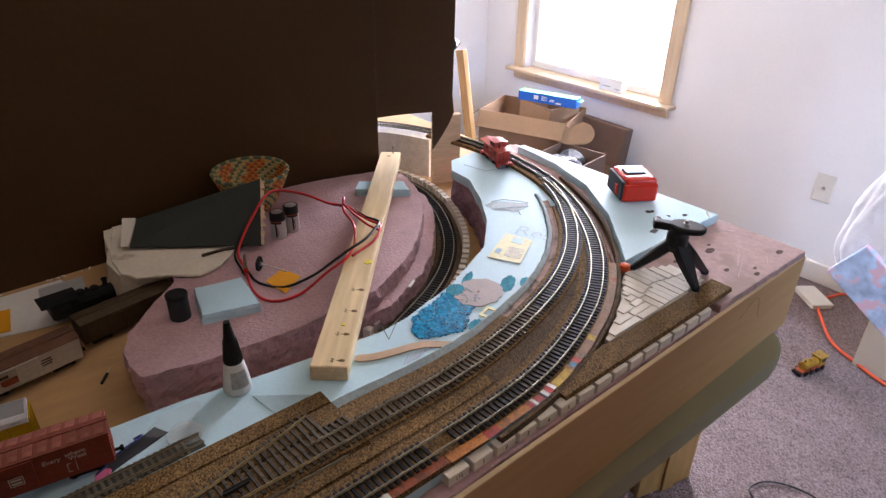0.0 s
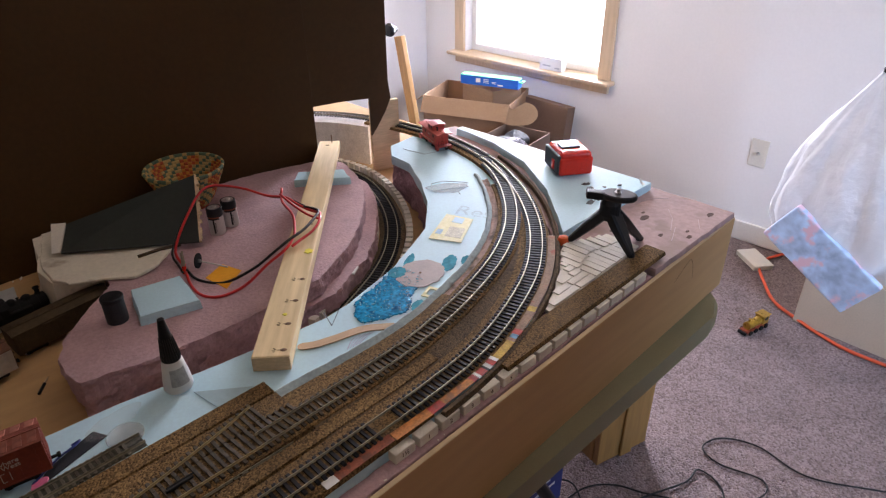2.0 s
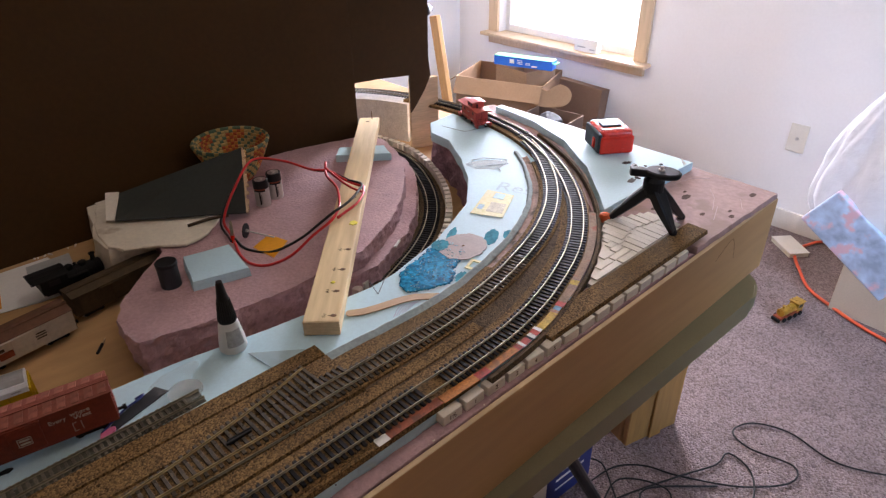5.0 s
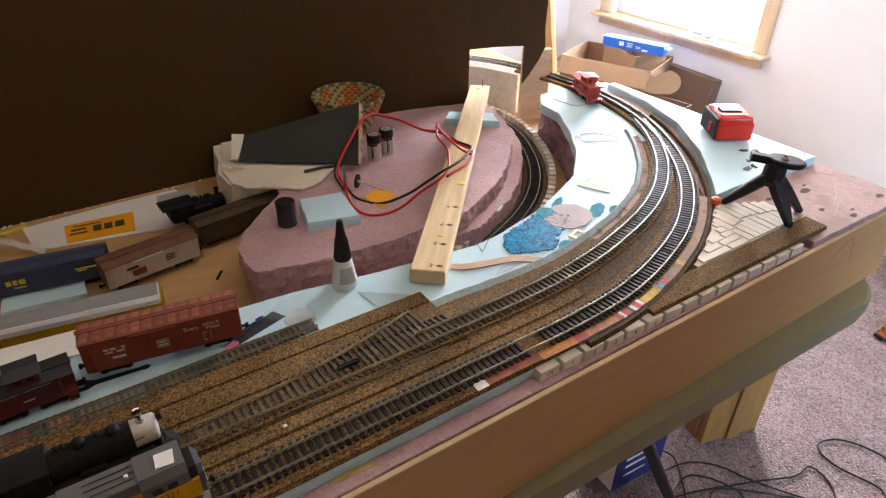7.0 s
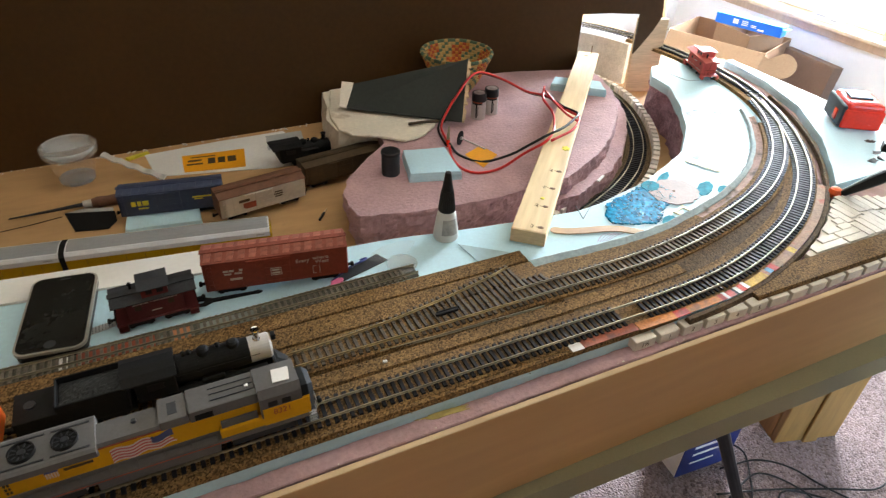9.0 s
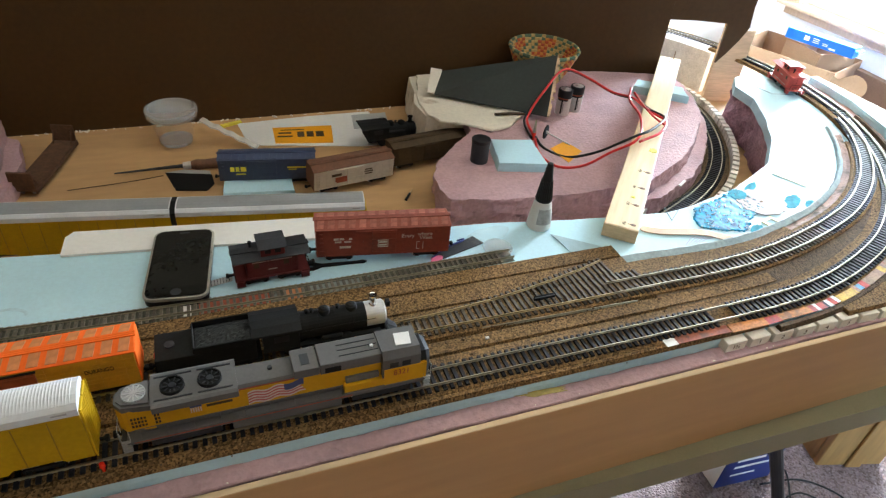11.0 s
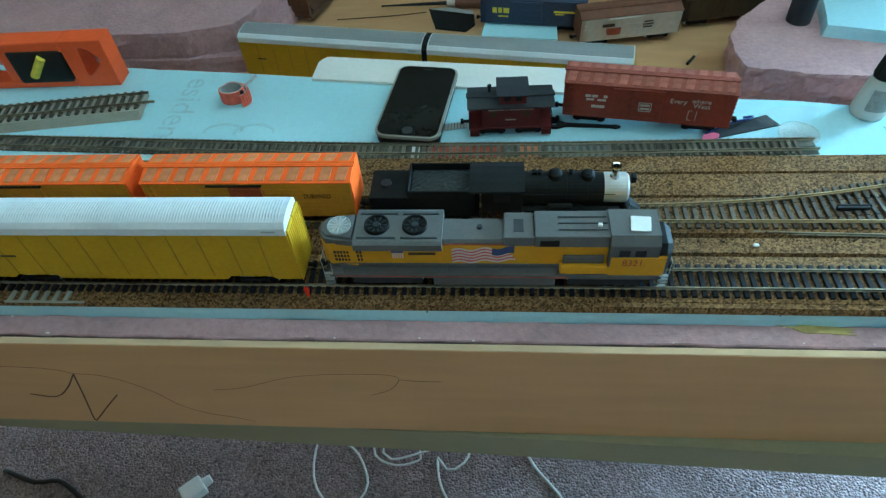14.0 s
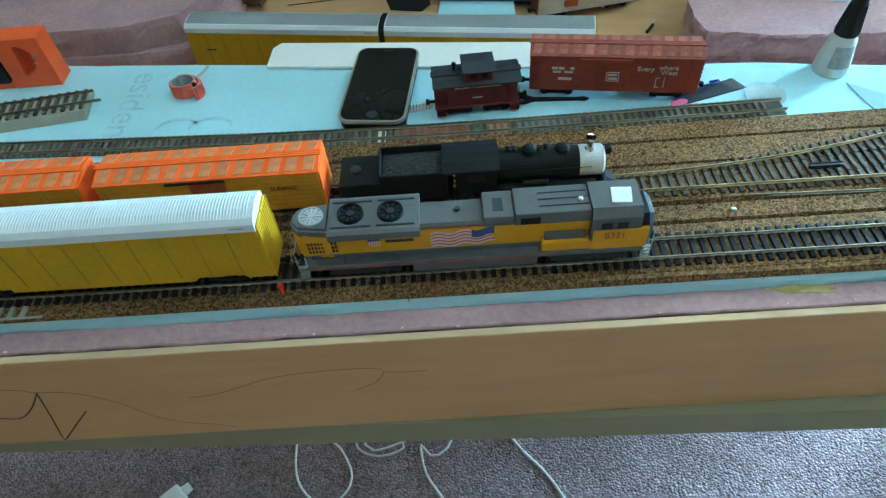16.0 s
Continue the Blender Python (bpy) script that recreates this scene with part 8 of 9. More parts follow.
    for k in range(5):
        u = 0.004 * k
        part("crayon_stroke", tube(B(), [(0.556 + u, 0.186 - 0.1 * u, ZT + 0.0001), (0.570 + u * 1.2, 0.196 - 0.4 * u, ZT + 0.0001), (0.578 + u * 1.4, 0.198 - 0.5 * u, ZT + 0.0001)], 0.0004, 5), M_PURPLE, sheet_text, "faint purple scribble")
    f = thing("plastic_film", "crumpled clear plastic film lying on the blue foam", "film")
    part("film", flat_blob(0.036, 0.021, 44, 0.0006, 22, 0.16), M_FILM, f).matrix_local = pose(0.957, 0.415, ZT + 0.0004, 0, 0, -38)
    for pts in ([(0.930, 0.428), (0.948, 0.447), (0.970, 0.440)], [(0.970, 0.440), (0.990, 0.412), (0.994, 0.402)], [(0.932, 0.421), (0.955, 0.408), (0.984, 0.391)], [(0.950, 0.379), (0.958, 0.392)]):
        part("crease", tube(B(), [(*p, ZT + 0.0012) for p in pts], 0.0007, 5), M_CREASE, f)
    lid = part("plastic_disc", lathe(B(), [(0.0, 0.0006), (0.0150, 0.0006), (0.0165, 0.0022), (0.0175, 0.0022), (0.0175, 0.0014), (0.0160, 0.0), (0.0, 0.0)], 32), M_FILM, smooth=True)
    lid.matrix_world = pose(0.322, 0.2355, ZT + 0.0003)
    tagged(lid, "round clear plastic disc lying at the siding end", "disc")
    tri = flat("paper_triangle", [(0.398, 0.246), (0.405, 0.203), (0.447, 0.208)], ZT + 0.0006, 0.0006, M_GREYTRI, "grey translucent paper triangle on the foam", "paper")
    flat("paper_bit", [(0.716, 0.382), (0.735, 0.394), (0.733, 0.397), (0.714, 0.386)], 0.8335, 0.002, M_PAPER, "tiny white paper bit on the foam ledge", "paper")
    # coloured card strip along the outer curve
    line = [p + Vector((0, 0.0038 * min(1.0, max(0.0, (0.62 - p.x) / 0.14)), 0)) for p in offset(part_of(OUTER, x0=0.40, y1=0.30), -0.0225)]
    fine_line = [p.lerp(q, u / 6) for p, q in zip(line, line[1:]) for u in range(6)]
    seq = [(0.420, 0.433, M_WHITE), (0.433, 0.498, M_STRIPR), (0.500, 0.548, M_STRIPO), (0.548, 0.566, M_STRIPV), (0.566, 0.612, M_STRIPO), (0.612, 0.619, M_STRIPV), (0.619, 0.624, M_PAPER), (0.624, 0.634, M_STRIPV), (0.634, 0.638, M_BLACKM), (0.638, 0.644, M_PAPER), (0.644, 0.652, M_STRIPV),
           (0.652, 0.657, M_PAPER), (0.658, 0.692, M_STRIPY), (0.692, 0.698, M_STRIPT), (0.698, 0.706, M_STRIPB), (0.706, 0.716, M_STRIPV), (0.716, 0.755, M_STRIPT), (0.755, 0.765, M_STRIPY), (0.765, 0.93, M_STRIPT)]
    rag = random.Random(12)
    t = thing("printed_strip", "narrow printed card strip in orange, red and yellow beside the rails", "card strip")
    for a, b, mm in seq:
        seg = [p for p in fine_line if a - 0.001 <= p.x <= b + 0.001]
        if len(seg) > 1:
            lo, hi = -0.0062 + rag.uniform(0, 0.0016), 0.0058 - rag.uniform(0, 0.0022)
            part("strip_piece", strip(B(), lift(seg, ZT + 0.0052), [(lo, 0), (lo, 0.0006), (hi, 0.0006), (hi, 0)]), mm, t)
    # dents and specks on the pink corner
    for i, (x, y, r) in enumerate(((1.097, 0.111, 0.013), (1.112, 0.122, 0.005), (1.061, 0.064, 0.007), (1.085, 0.030, 0.008), (1.100, 0.040, 0.005), (1.178, 0.040, 0.010), (1.025, 0.125, 0.008))):
        o = part("dent", flat_blob(r * 0.8, r * 0.45, 60 + i, 0.0003, 14, 0.15), M_DENT)
        o.matrix_world = pose(x, y, 0.8856)
        tagged(o, "dark dent pressed into the pink foam", "dent", "foam dents")
    for pts in ([(1.085, 0.060), (1.125, 0.078), (1.150, 0.098)], [(1.055, 0.043), (1.100, 0.060)], [(1.128, 0.150), (1.165, 0.140), (1.190, 0.118)], [(1.12, 0.030), (1.15, 0.047)]):
        o = part("scratch", tube(B(), [(*p, 0.8856) for p in pts], 0.0005, 5), M_SCRATCH)
        tagged(o, "pale scratch across the pink foam corner", "scratch", "foam scratches")
    # loose flakes on the blue slab
    for x, y, r in ((1.075, 0.190, 0.006), (1.105, 0.180, 0.004), (1.125, 0.205, 0.003), (1.150, 0.190, 0.004)):
        o = part("crumb", flat_blob(r, r * 0.4, int(x * 1000), 0.0018, 10, 0.5), M_DARKGREY)
        o.matrix_world = pose(x, y, 0.9003, 0, 0, x * 900)
        tagged(o, "dark crumb of debris on the blue slab", "crumb", "debris crumbs")
    o = part("paper_curl", strip(B(), [Vector((1.180, 0.162 + 0.003 * k, 0.9002 + 0.0025 * k * k * 0.4)) for k in range(4)], [(-0.004, 0), (-0.004, 0.0006), (0.004, 0.0006), (0.004, 0)]), M_PAPER)
    tagged(o, "curled paper shaving at the slab corner", "paper curl")
    for i, (x, y) in enumerate(((1.09, 0.205), (1.115, 0.235), (1.06, 0.19))):
        o = part("ink_blot", flat_blob(0.009, 0.005, 70 + i, 0.0004, 14, 0.4), M_DARKGREY)
        o.matrix_world = pose(x, y, 0.9003)
        tagged(o, "dark ink blot on the blue slab", "ink mark", "ink marks")
    # small bits on the cork
    tagged(part("white_chip", box(B(), -0.002, 0.002, -0.0015, 0.0015, 0, 0.002, 0.0006, 1), M_PAPER), "tiny white chip on the cork", "chip").matrix_world = pose(0.249, 0.098, ZT + 0.005)
    tagged(part("red_pin", lathe(B(), [(0.0012, 0), (0.0012, 0.006), (0.0022, 0.0065), (0.0018, 0.010), (0.0, 0.0105)], 10), M_REDP), "tiny red push pin in the cork", "pin").matrix_world = pose(-0.086, 0.047, ZT + 0.004)
    t = thing("tie_strip", "short strip of loose grey ties beside the rails", "ties", pose(-0.30, 0.0395, ZT + 0.0052))
    for i in range(6):
        part("tie", box(B(), -0.02 + i * 0.009, -0.0168 + i * 0.009, -0.001, 0.008, 0, 0.0018), M_GREYBED, t)
    part("tie_bar", box(B(), -0.022, 0.042, -0.0025, -0.001, 0, 0.0012), M_GREYBED, t)
    # old toy vehicles on the far pink block
    t = thing("toy_truck", "weathered grey-green toy truck with red and yellow bits", "toy vehicle", pose(-0.405, 0.640, ZK, 0, 0, 1), "toy vehicles")
    part("bed", box(B(), -0.14, 0.083, -0.030, 0.018, 0.004, 0.026, 0.002, 2), M_GREENC, t)
    part("cab_end", box(B(), 0.045, 0.0845, -0.0315, 0.016, 0.0035, 0.0275, 0.003, 3), M_OLIVE, t, "olive grey rounded end")
    part("cover", box(B(), -0.14, 0.042, -0.031, 0.016, 0.0262, 0.0330, 0.003, 3), M_TEALG, t, "pale teal-grey cover")
    part("side_slot", box(B(), -0.10, 0.03, -0.0312, -0.0300, 0.009, 0.017), M_BLACKM, t)
    for k, (x, y, r) in enumerate(((0.030, 0.006, 8), (0.046, 0.000, -20), (0.060, 0.004, 15), (0.071, -0.006, 40))):
        part("red_load", box(B(), -0.008, 0.008, -0.005, 0.005, 0, 0.007, 0.0015, 2), M_STRIPV, t, "chipped red load").matrix_local = pose(x, y, 0.0270 + (0.006 if x < 0.04 else 0), 0, 12 - 9 * k, r)
    part("yellow_bit", box(B(), -0.004, 0.004, -0.0035, 0.0035, 0, 0.008, 0.001, 1), M_YELPAINT, t).matrix_local = pose(0.0795, -0.012, 0.0268, 0, 0, 20)
    part("silver_bit", lathe(B(), [(0.0, 0), (0.005, 0.001), (0.006, 0.004), (0.0, 0.006)], 12, pose(0.0842, -0.022, 0.010, 0, 90, 0)), M_STEEL, t)
    for x in (-0.1, 0.055):
        part("wheel", cyl(B(), (x, -0.0335, 0.009), (x, -0.0262, 0.009), 0.009, seg=18), M_BLACKM, t)
    t = thing("toy_van", "dark olive old toy van on the pink foam block", "toy vehicle", pose(-0.365, 0.728, ZK, 0, 0, 10), "toy vehicles")
    part("body", box(B(), -0.11, 0.062, -0.024, 0.026, 0.004, 0.026, 0.004, 3), M_BLACKM, t)
    part("roof", box(B(), -0.10, 0.050, -0.020, 0.022, 0.026, 0.036, 0.005, 3), M_OLIVED, t, "dark olive roof")
    part("grille", box(B(), 0.0622, 0.0635, -0.018, 0.019, 0.008, 0.023, 0.001, 1), M_OLIVE, t)
    part("red_mark", box(B(), -0.02, 0.010, -0.0246, -0.0240, 0.015, 0.020), M_CABRED, t)
    for x in (-0.075, 0.035):
        part("wheel", cyl(B(), (x, -0.0275, 0.008), (x, -0.0205, 0.008), 0.008, seg=16), M_BLACKM, t)


def foam_crumbs():
    """Crumbs and nicks along the cut foam edges."""
    rng = random.Random(21)
    bm = B()
    for _ in range(70):
        x = rng.uniform(-0.7, 0.95)
        y, z = rng.choice(((rng.uniform(0.0206, 0.0240), 0.8768), (rng.uniform(0.036, 0.0392), 0.8772), (rng.uniform(0.0385, 0.0425), ZT)))
        r = rng.uniform(0.0004, 0.0011)
        bmesh.ops.create_icosphere(bm, subdivisions=1, radius=r, matrix=Matrix.Translation((x, y, z + r * 0.3)) @ Matrix.Diagonal((rng.uniform(0.8, 2.4), 1, 0.6, 1)))
    tagged(part("foam_crumbs", bm, M_WFOAM), "pale foam crumbs along the cut foam edges", "crumbs", kind="stuff")
    bm = B()
    for _ in range(240):
        x, y = rng.uniform(-0.7, 0.46), rng.choice((rng.uniform(0.03, 0.19), 0.1055 + rng.uniform(-0.003, 0.003)))
        r = rng.uniform(0.0005, 0.0013)
        bmesh.ops.create_icosphere(bm, subdivisions=1, radius=r, matrix=Matrix.Translation((x, y, ZT + 0.0052 + r * 0.3)))
    tagged(part("cork_crumbs", bm, M_CORKD), "loose dark cork crumbs on the roadbed", "crumbs", kind="stuff")
    o = part("yellow_stain", flat_blob(0.024, 0.0035, 88, 0.0006, 20, 0.3), M_YELSTAIN)
    o.matrix_world = pose(0.282, 0.0345, 0.8768, 0, 0, -4)
    tagged(o, "faint yellow glue stain on the pink strip", "stain")


M_YELSTAIN = mat("yellow_stain", (0.46, 0.36, 0.12), 0.6, var=0.25, scale=120)
foam_crumbs()
M_FADED = mat("faded_print", (0.68, 0.65, 0.48), 0.7, var=0.25, scale=200, fine=900)
M_DENT = mat("dented_foam", (0.105, 0.060, 0.048), 0.8, var=0.25, scale=120)
M_OLIVE = mat("olive_grey", (0.060, 0.068, 0.048), 0.6, var=0.25, scale=60)
M_OLIVED = mat("dark_olive", (0.030, 0.032, 0.020), 0.6, var=0.25, scale=60)
M_TEALG = mat("teal_grey", (0.19, 0.25, 0.235), 0.6, var=0.15, scale=40)
M_SCRATCH = mat("pale_scratch", (0.60, 0.46, 0.45), 0.8, var=0.1)
M_STROKE = mat("pencil_stroke", (0.16, 0.21, 0.25), 0.8, var=0.2)
M_FILM = clear("thin_film", (0.82, 0.86, 0.87), 0.15, 0.28)
M_CREASE = mat("film_crease", (0.30, 0.37, 0.39), 0.3, var=0.3, spec=0.5)
M_GREYTRI = mat("grey_tracing", (0.35, 0.49, 0.54), 0.6, var=0.08)
scenery_marks()

# ---- things on the floor ----


def carton(name, label, m, w, d, h, material, flaps=(), inside=None, t_=0.004):
    t = thing(name, label, "cardboard box", m, "cartons")
    bm = B()
    box(bm, -w / 2, w / 2, -d / 2, d / 2, 0, t_)
    for s in (-1, 1):
        box(bm, s * w / 2 - t_ / 2, s * w / 2 + t_ / 2, -d / 2, d / 2, 0, h)
        box(bm, -w / 2, w / 2, s * d / 2 - t_ / 2, s * d / 2 + t_ / 2, 0, h)
    part("carton", bm, material, t)
    for side, ln, ang in flaps:
        bm = box(B(), -(d if side in "lr" else w) / 2, (d if side in "lr" else w) / 2, 0, ln, -t_ / 2, t_ / 2, 0.001, 1)
        f = part("flap", bm, inside or material, t)
        rz = {"f": 180, "b": 0, "l": 90, "r": -90}[side]
        x, y = {"f": (0, -d / 2), "b": (0, d / 2), "l": (-w / 2, 0), "r": (w / 2, 0)}[side]
        f.matrix_local = pose(x, y, h, 0, 0, rz) @ pose(0, 0, 0, ang, 0, 0)
    return t


def round_flap(x, y, z):
    """The rounded end flap of the open carton, bent outwards."""
    tip = [(0.072 + 0.062 * math.cos(radians(q)), -0.006 + 0.052 * math.sin(radians(q))) for q in range(-90, 91, 15)]
    pts = [(-0.03, -0.055), (0.02, -0.062)] + tip + [(0.045, 0.030), (0.02, 0.012), (-0.03, 0.030)]
    bm = prism(B(), pts, 0, 0.0035)
    for v in bm.verts:
        v.co.z += 0.6 * v.co.x**2
    f = part("cardboard_curl", bm, M_CARDI)
    across, up = Vector((0.54, -0.84, 0.0)), Vector((0.34, 0.22, 0.91)).normalized()
    m = Matrix((across, up, across.cross(up))).transposed().to_4x4()
    f.matrix_world = Matrix.Translation((x, y, z)) @ m
    tagged(f, "rounded cardboard end flap bent out from the open carton", "cardboard")


def floor_things():
    # cartons by the window
    carton("cardboard_box", "open cardboard carton with loose flaps under the window", pose(2.560, 1.786, 0, 0, 0, 21), 0.30, 0.44, 0.455, M_CARD, (("b", 0.06, -35), ("l", 0.085, -58)), M_CARDI)
    round_flap(2.492, 1.520, 0.425)
    carton("cardboard_box", "smaller closed carton standing in the open one", pose(2.589, 1.711, 0.006, 0, 0, -5), 0.19, 0.21, 0.496, M_CARD, (("l", 0.19, -90),), M_CARDI)
    t = thing("cardboard_box", "dark brown flattened carton leaning on the wall", "cardboard box", pose(2.712, 1.500, 0.0, 0, 7, -4) @ Matrix.Diagonal((0.97, 0.97, 1.06, 1)), "cartons")
    part("carton", box(B(), -0.03, 0.03, -0.15, 0.15, 0.0, 0.40, 0.003, 2), M_CARDD, t)
    part("tape", box(B(), -0.0312, -0.0305, -0.15, 0.15, 0.18, 0.22), M_CARD, t)
    carton("cardboard_box", "low carton holding wrapped plastic bags", pose(2.37, 1.395, 0.0, 0, 0, 8), 0.26, 0.23, 0.37, M_CARDD)
    t = thing("plastic_bags", "shiny wrapped plastic bags in the low carton", "bags", pose(2.37, 1.395, 0.285, 0, 0, 10) @ Matrix.Diagonal((0.68, 0.85, 1, 1)))
    rng = random.Random(7)
    for k, (x, y, mm) in enumerate(((-0.07, 0.035, M_DARKGREY), (-0.06, -0.035, M_FOIL), (0.07, 0.01, M_DARKGREY))):
        bm = B()
        bmesh.ops.create_icosphere(bm, subdivisions=3, radius=0.09, matrix=Matrix.Translation((x, y, 0.05)) @ Matrix.Diagonal((1, 0.8, 0.42, 1)))
        for v in bm.verts:
            v.co += v.co.normalized() * 0.016 * noise.noise(v.co * 28)
        part("bag", bm, mm, t)
    t = thing("blue_box", "long blue and green printed carton on the cardboard box", "carton", pose(2.555, 1.690, 0.507, 0, 0, 108) @ Matrix.Diagonal((0.78, 0.8, 0.76, 1)))
    part("carton", box(B(), -0.19, 0.19, -0.035, 0.035, 0, 0.055, 0.001, 1), M_BLUEBOX, t)
    part("green_top", box(B(), -0.19, 0.19, -0.0352, 0.0352, 0.0555, 0.0575), M_GREENBOX, t)
    part("end_flap", box(B(), -0.215, -0.1905, -0.03, 0.03, 0.040, 0.043), M_GREENBOX, t)
    part("end_label", box(B(), 0.1902, 0.1912, -0.030, 0.030, 0.004, 0.050), M_GREENBOX, t)
    bars("print_bar", [(-0.095, -0.060, 0.010, 0.020), (-0.05, -0.02, 0.006, 0.010), (-0.05, -0.02, -0.002, 0.002), (0.0, 0.035, 0.006, 0.010), (0.0, 0.035, -0.004, 0.0), (0.0, 0.035, -0.014, -0.010)], M_PAPER, t, pose(0, 0.0352, 0.028, -90, 0, 0), 0.0005)
    bars("print_bar", [(0.055, 0.085, -0.015, 0.010)], M_PAPER, t, pose(0, 0.0352, 0.028, -90, 0, 0), 0.0006)
    t = thing("white_carton", "small white printed carton on the window sill", "carton", pose(2.828, 1.531, 0.5555, 0, 0, 92) @ Matrix.Diagonal((1.16, 0.96, 1.1, 1)))
    part("carton", box(B(), -0.055, 0.055, -0.02, 0.02, 0, 0.055, 0.001, 1), M_PAPER, t)
    bars("print_bar", [(-0.045, -0.02, 0.010, 0.016), (0.0, 0.04, 0.004, 0.010)], M_GREYL, t, pose(0, 0.0202, 0.026, -90, 0, 0), 0.0004)
    # wooden stand with black knobs
    for x, y, zk, lean, nm in ((2.0, 1.535, 0.865, -12, "slanted pale wood slat with a round black knob"), (2.45, 0.022, 0.872, -3, "pale wood post with a round black knob holding the bag")):
        t = thing("wood_post", nm, "wood post", pose(x, y, 0.0045 if y < 1 else 0, lean, 0, 0), "wood posts")
        part("post", box(B(), -0.012, 0.012, -0.022, 0.022, 0, zk - (0.03 if y > 1 else -0.25), 0.003, 2), M_WOOD, t)
        k = part("knob", lathe(B(), [(0.0, 0), (0.012, 0.001), (0.014, 0.012), (0.024, 0.022), (0.027, 0.034), (0.022, 0.046), (0.0, 0.050)], 22), M_BLACK, t, "round black knob")
        k.matrix_local = pose(-0.012, 0.0, zk, 0, -90, 0)
        if y > 1:
            part("foot", box(B(), -0.10, 0.10, -0.03, 0.03, 0, 0.03, 0.004, 2), M_WOOD, t)
    # hanging shopping bag with a printed packet inside
    t = thing("plastic_bag", "white plastic shopping bag hanging on a knob", "bag", pose(2.27, 0.0, 0))
    bm = B()
    prof = [(0.014, 0.90), (0.036, 0.86), (0.060, 0.82), (0.084, 0.78), (0.107, 0.74), (0.129, 0.70), (0.149, 0.66), (0.167, 0.62), (0.182, 0.58), (0.195, 0.54), (0.204, 0.50), (0.209, 0.46), (0.206, 0.42), (0.192, 0.38), (0.165, 0.345), (0.11, 0.32), (0.02, 0.315)]
    seg = 96
    rings = []
    for r, z in prof:
        ring = []
        for i in range(seg):
            a = 2 * math.pi * i / seg
            fold = abs(noise.noise((math.cos(a) * 3.0, math.sin(a) * 3.0, z * 1.2 + 5)))
            w = 1 - 0.34 * fold + 0.06 * math.sin(11 * a + 3 * noise.noise((a, z * 3, 1))) * min(1, (0.95 - z) * 1.8) + 0.05 * noise.noise((math.cos(a) * 6, math.sin(a) * 6, z * 16))
            lx, ly = 0.50, 1.28
            ring.append(bm.verts.new((r * lx * w * math.cos(a), r * ly * w * math.sin(a) + 0.11 * max(0.0, z - 0.42), z + 0.012 * noise.noise((a * 2, z * 9, 3)))))
        rings.append(ring)
    for a, b in zip(rings, rings[1:]):
        for i in range(seg):
            bm.faces.new((a[i], a[(i + 1) % seg], b[(i + 1) % seg], b[i]))
    bm.faces.new(rings[-1])
    part("bag", bm, M_BAG, t, smooth=True)
    # Set before the film; the film's haze is put into its pastel colours.
    part("packet", box(B(), -0.014, 0.014, -0.170, 0.150, -0.070, 0.070, 0.006, 2), M_PRINT, t, "pastel printed packet at the bag, paled for the film's haze").matrix_local = pose(-0.098, 0.062, 0.375, 33, 0, 0)
    part("bag_handle", tube(B(), spline([(0, 0.052, 0.885), (0.08, 0.058, 0.895), (0.150, 0.062, 0.900)], 0.01), 0.006, 8), M_BAG, t)
    # big pale carton, thin white book, toy, cords
    carton("storage_box", "large pale tan carton standing on the carpet", pose(2.590, -0.195, 0, 0, 0, -2.5), 0.44, 0.60, 0.235, M_CREAMBOX, (("f", 0.2, 0),), M_CREAMBOX)
    t = thing("white_booklet", "thin off-white booklet lying on the carpet", "booklet", pose(2.688, 0.374, 0.001, 0, 0, 52) @ Matrix.Diagonal((0.80, 0.72, 1, 1)))
    part("pages", box(B(), -0.085, 0.085, -0.055, 0.055, 0, 0.018, 0.002, 1), M_PLATE, t)
    part("cover", box(B(), -0.087, 0.087, -0.057, 0.057, 0.0182, 0.0205, 0.001, 1), M_PLATE, t)
    t = thing("toy_engine", "small yellow and gold toy locomotive on the carpet", "toy", pose(2.235, 0.195, 0, 0, 0, -14))
    part("frame", box(B(), -0.058, 0.056, -0.016, 0.016, 0.010, 0.018, 0.003, 2), M_TOYRED, t, "worn red frame")
    bo = part("boiler", cyl(B(), (-0.045, 0, 0.031), (0.030, 0, 0.031), 0.0145, 0.0150, 22), M_TOY, t)
    part("smoke_stack", lathe(B(), [(0.005, 0), (0.004, 0.004), (0.0042, 0.010), (0.006, 0.013), (0.0, 0.013)], 14, pose(-0.034, 0, 0.043)), M_TOY, bo)
    part("dome", lathe(B(), [(0.0055, 0), (0.0052, 0.004), (0.003, 0.007), (0.0, 0.008)], 14, pose(-0.008, 0, 0.043)), M_TOY, bo)
    c = part("cab", box(B(), 0.020, 0.054, -0.0165, 0.0165, 0.018, 0.050, 0.003, 2), M_TOY, t)
    part("cab_roof", box(B(), 0.017, 0.058, -0.0185, 0.0185, 0.0502, 0.0535, 0.0015, 2), M_TOY, c)
    for s in (-1, 1):
        part("cab_window", box(B(), 0.028, 0.045, s * 0.0166 - 0.0003, s * 0.0166 + 0.0003, 0.034, 0.045), M_BLACK, c)
        part("side_tank", box(B(), -0.020, 0.018, s * 0.0155 - 0.0025, s * 0.0155 + 0.0025, 0.018, 0.026, 0.001, 1), M_TOYRED, t)
    part("bumper", box(B(), -0.066, -0.0582, -0.016, 0.016, 0.004, 0.016, 0.003, 2), M_BLACKM, t)
    for x in (-0.040, -0.012, 0.016, 0.042):
        for s in (-1, 1):
            part("wheel", cyl(B(), (x, s * 0.0155, 0.0085), (x, s * 0.0200, 0.0085), 0.0085, seg=16), M_BLACKM, t)
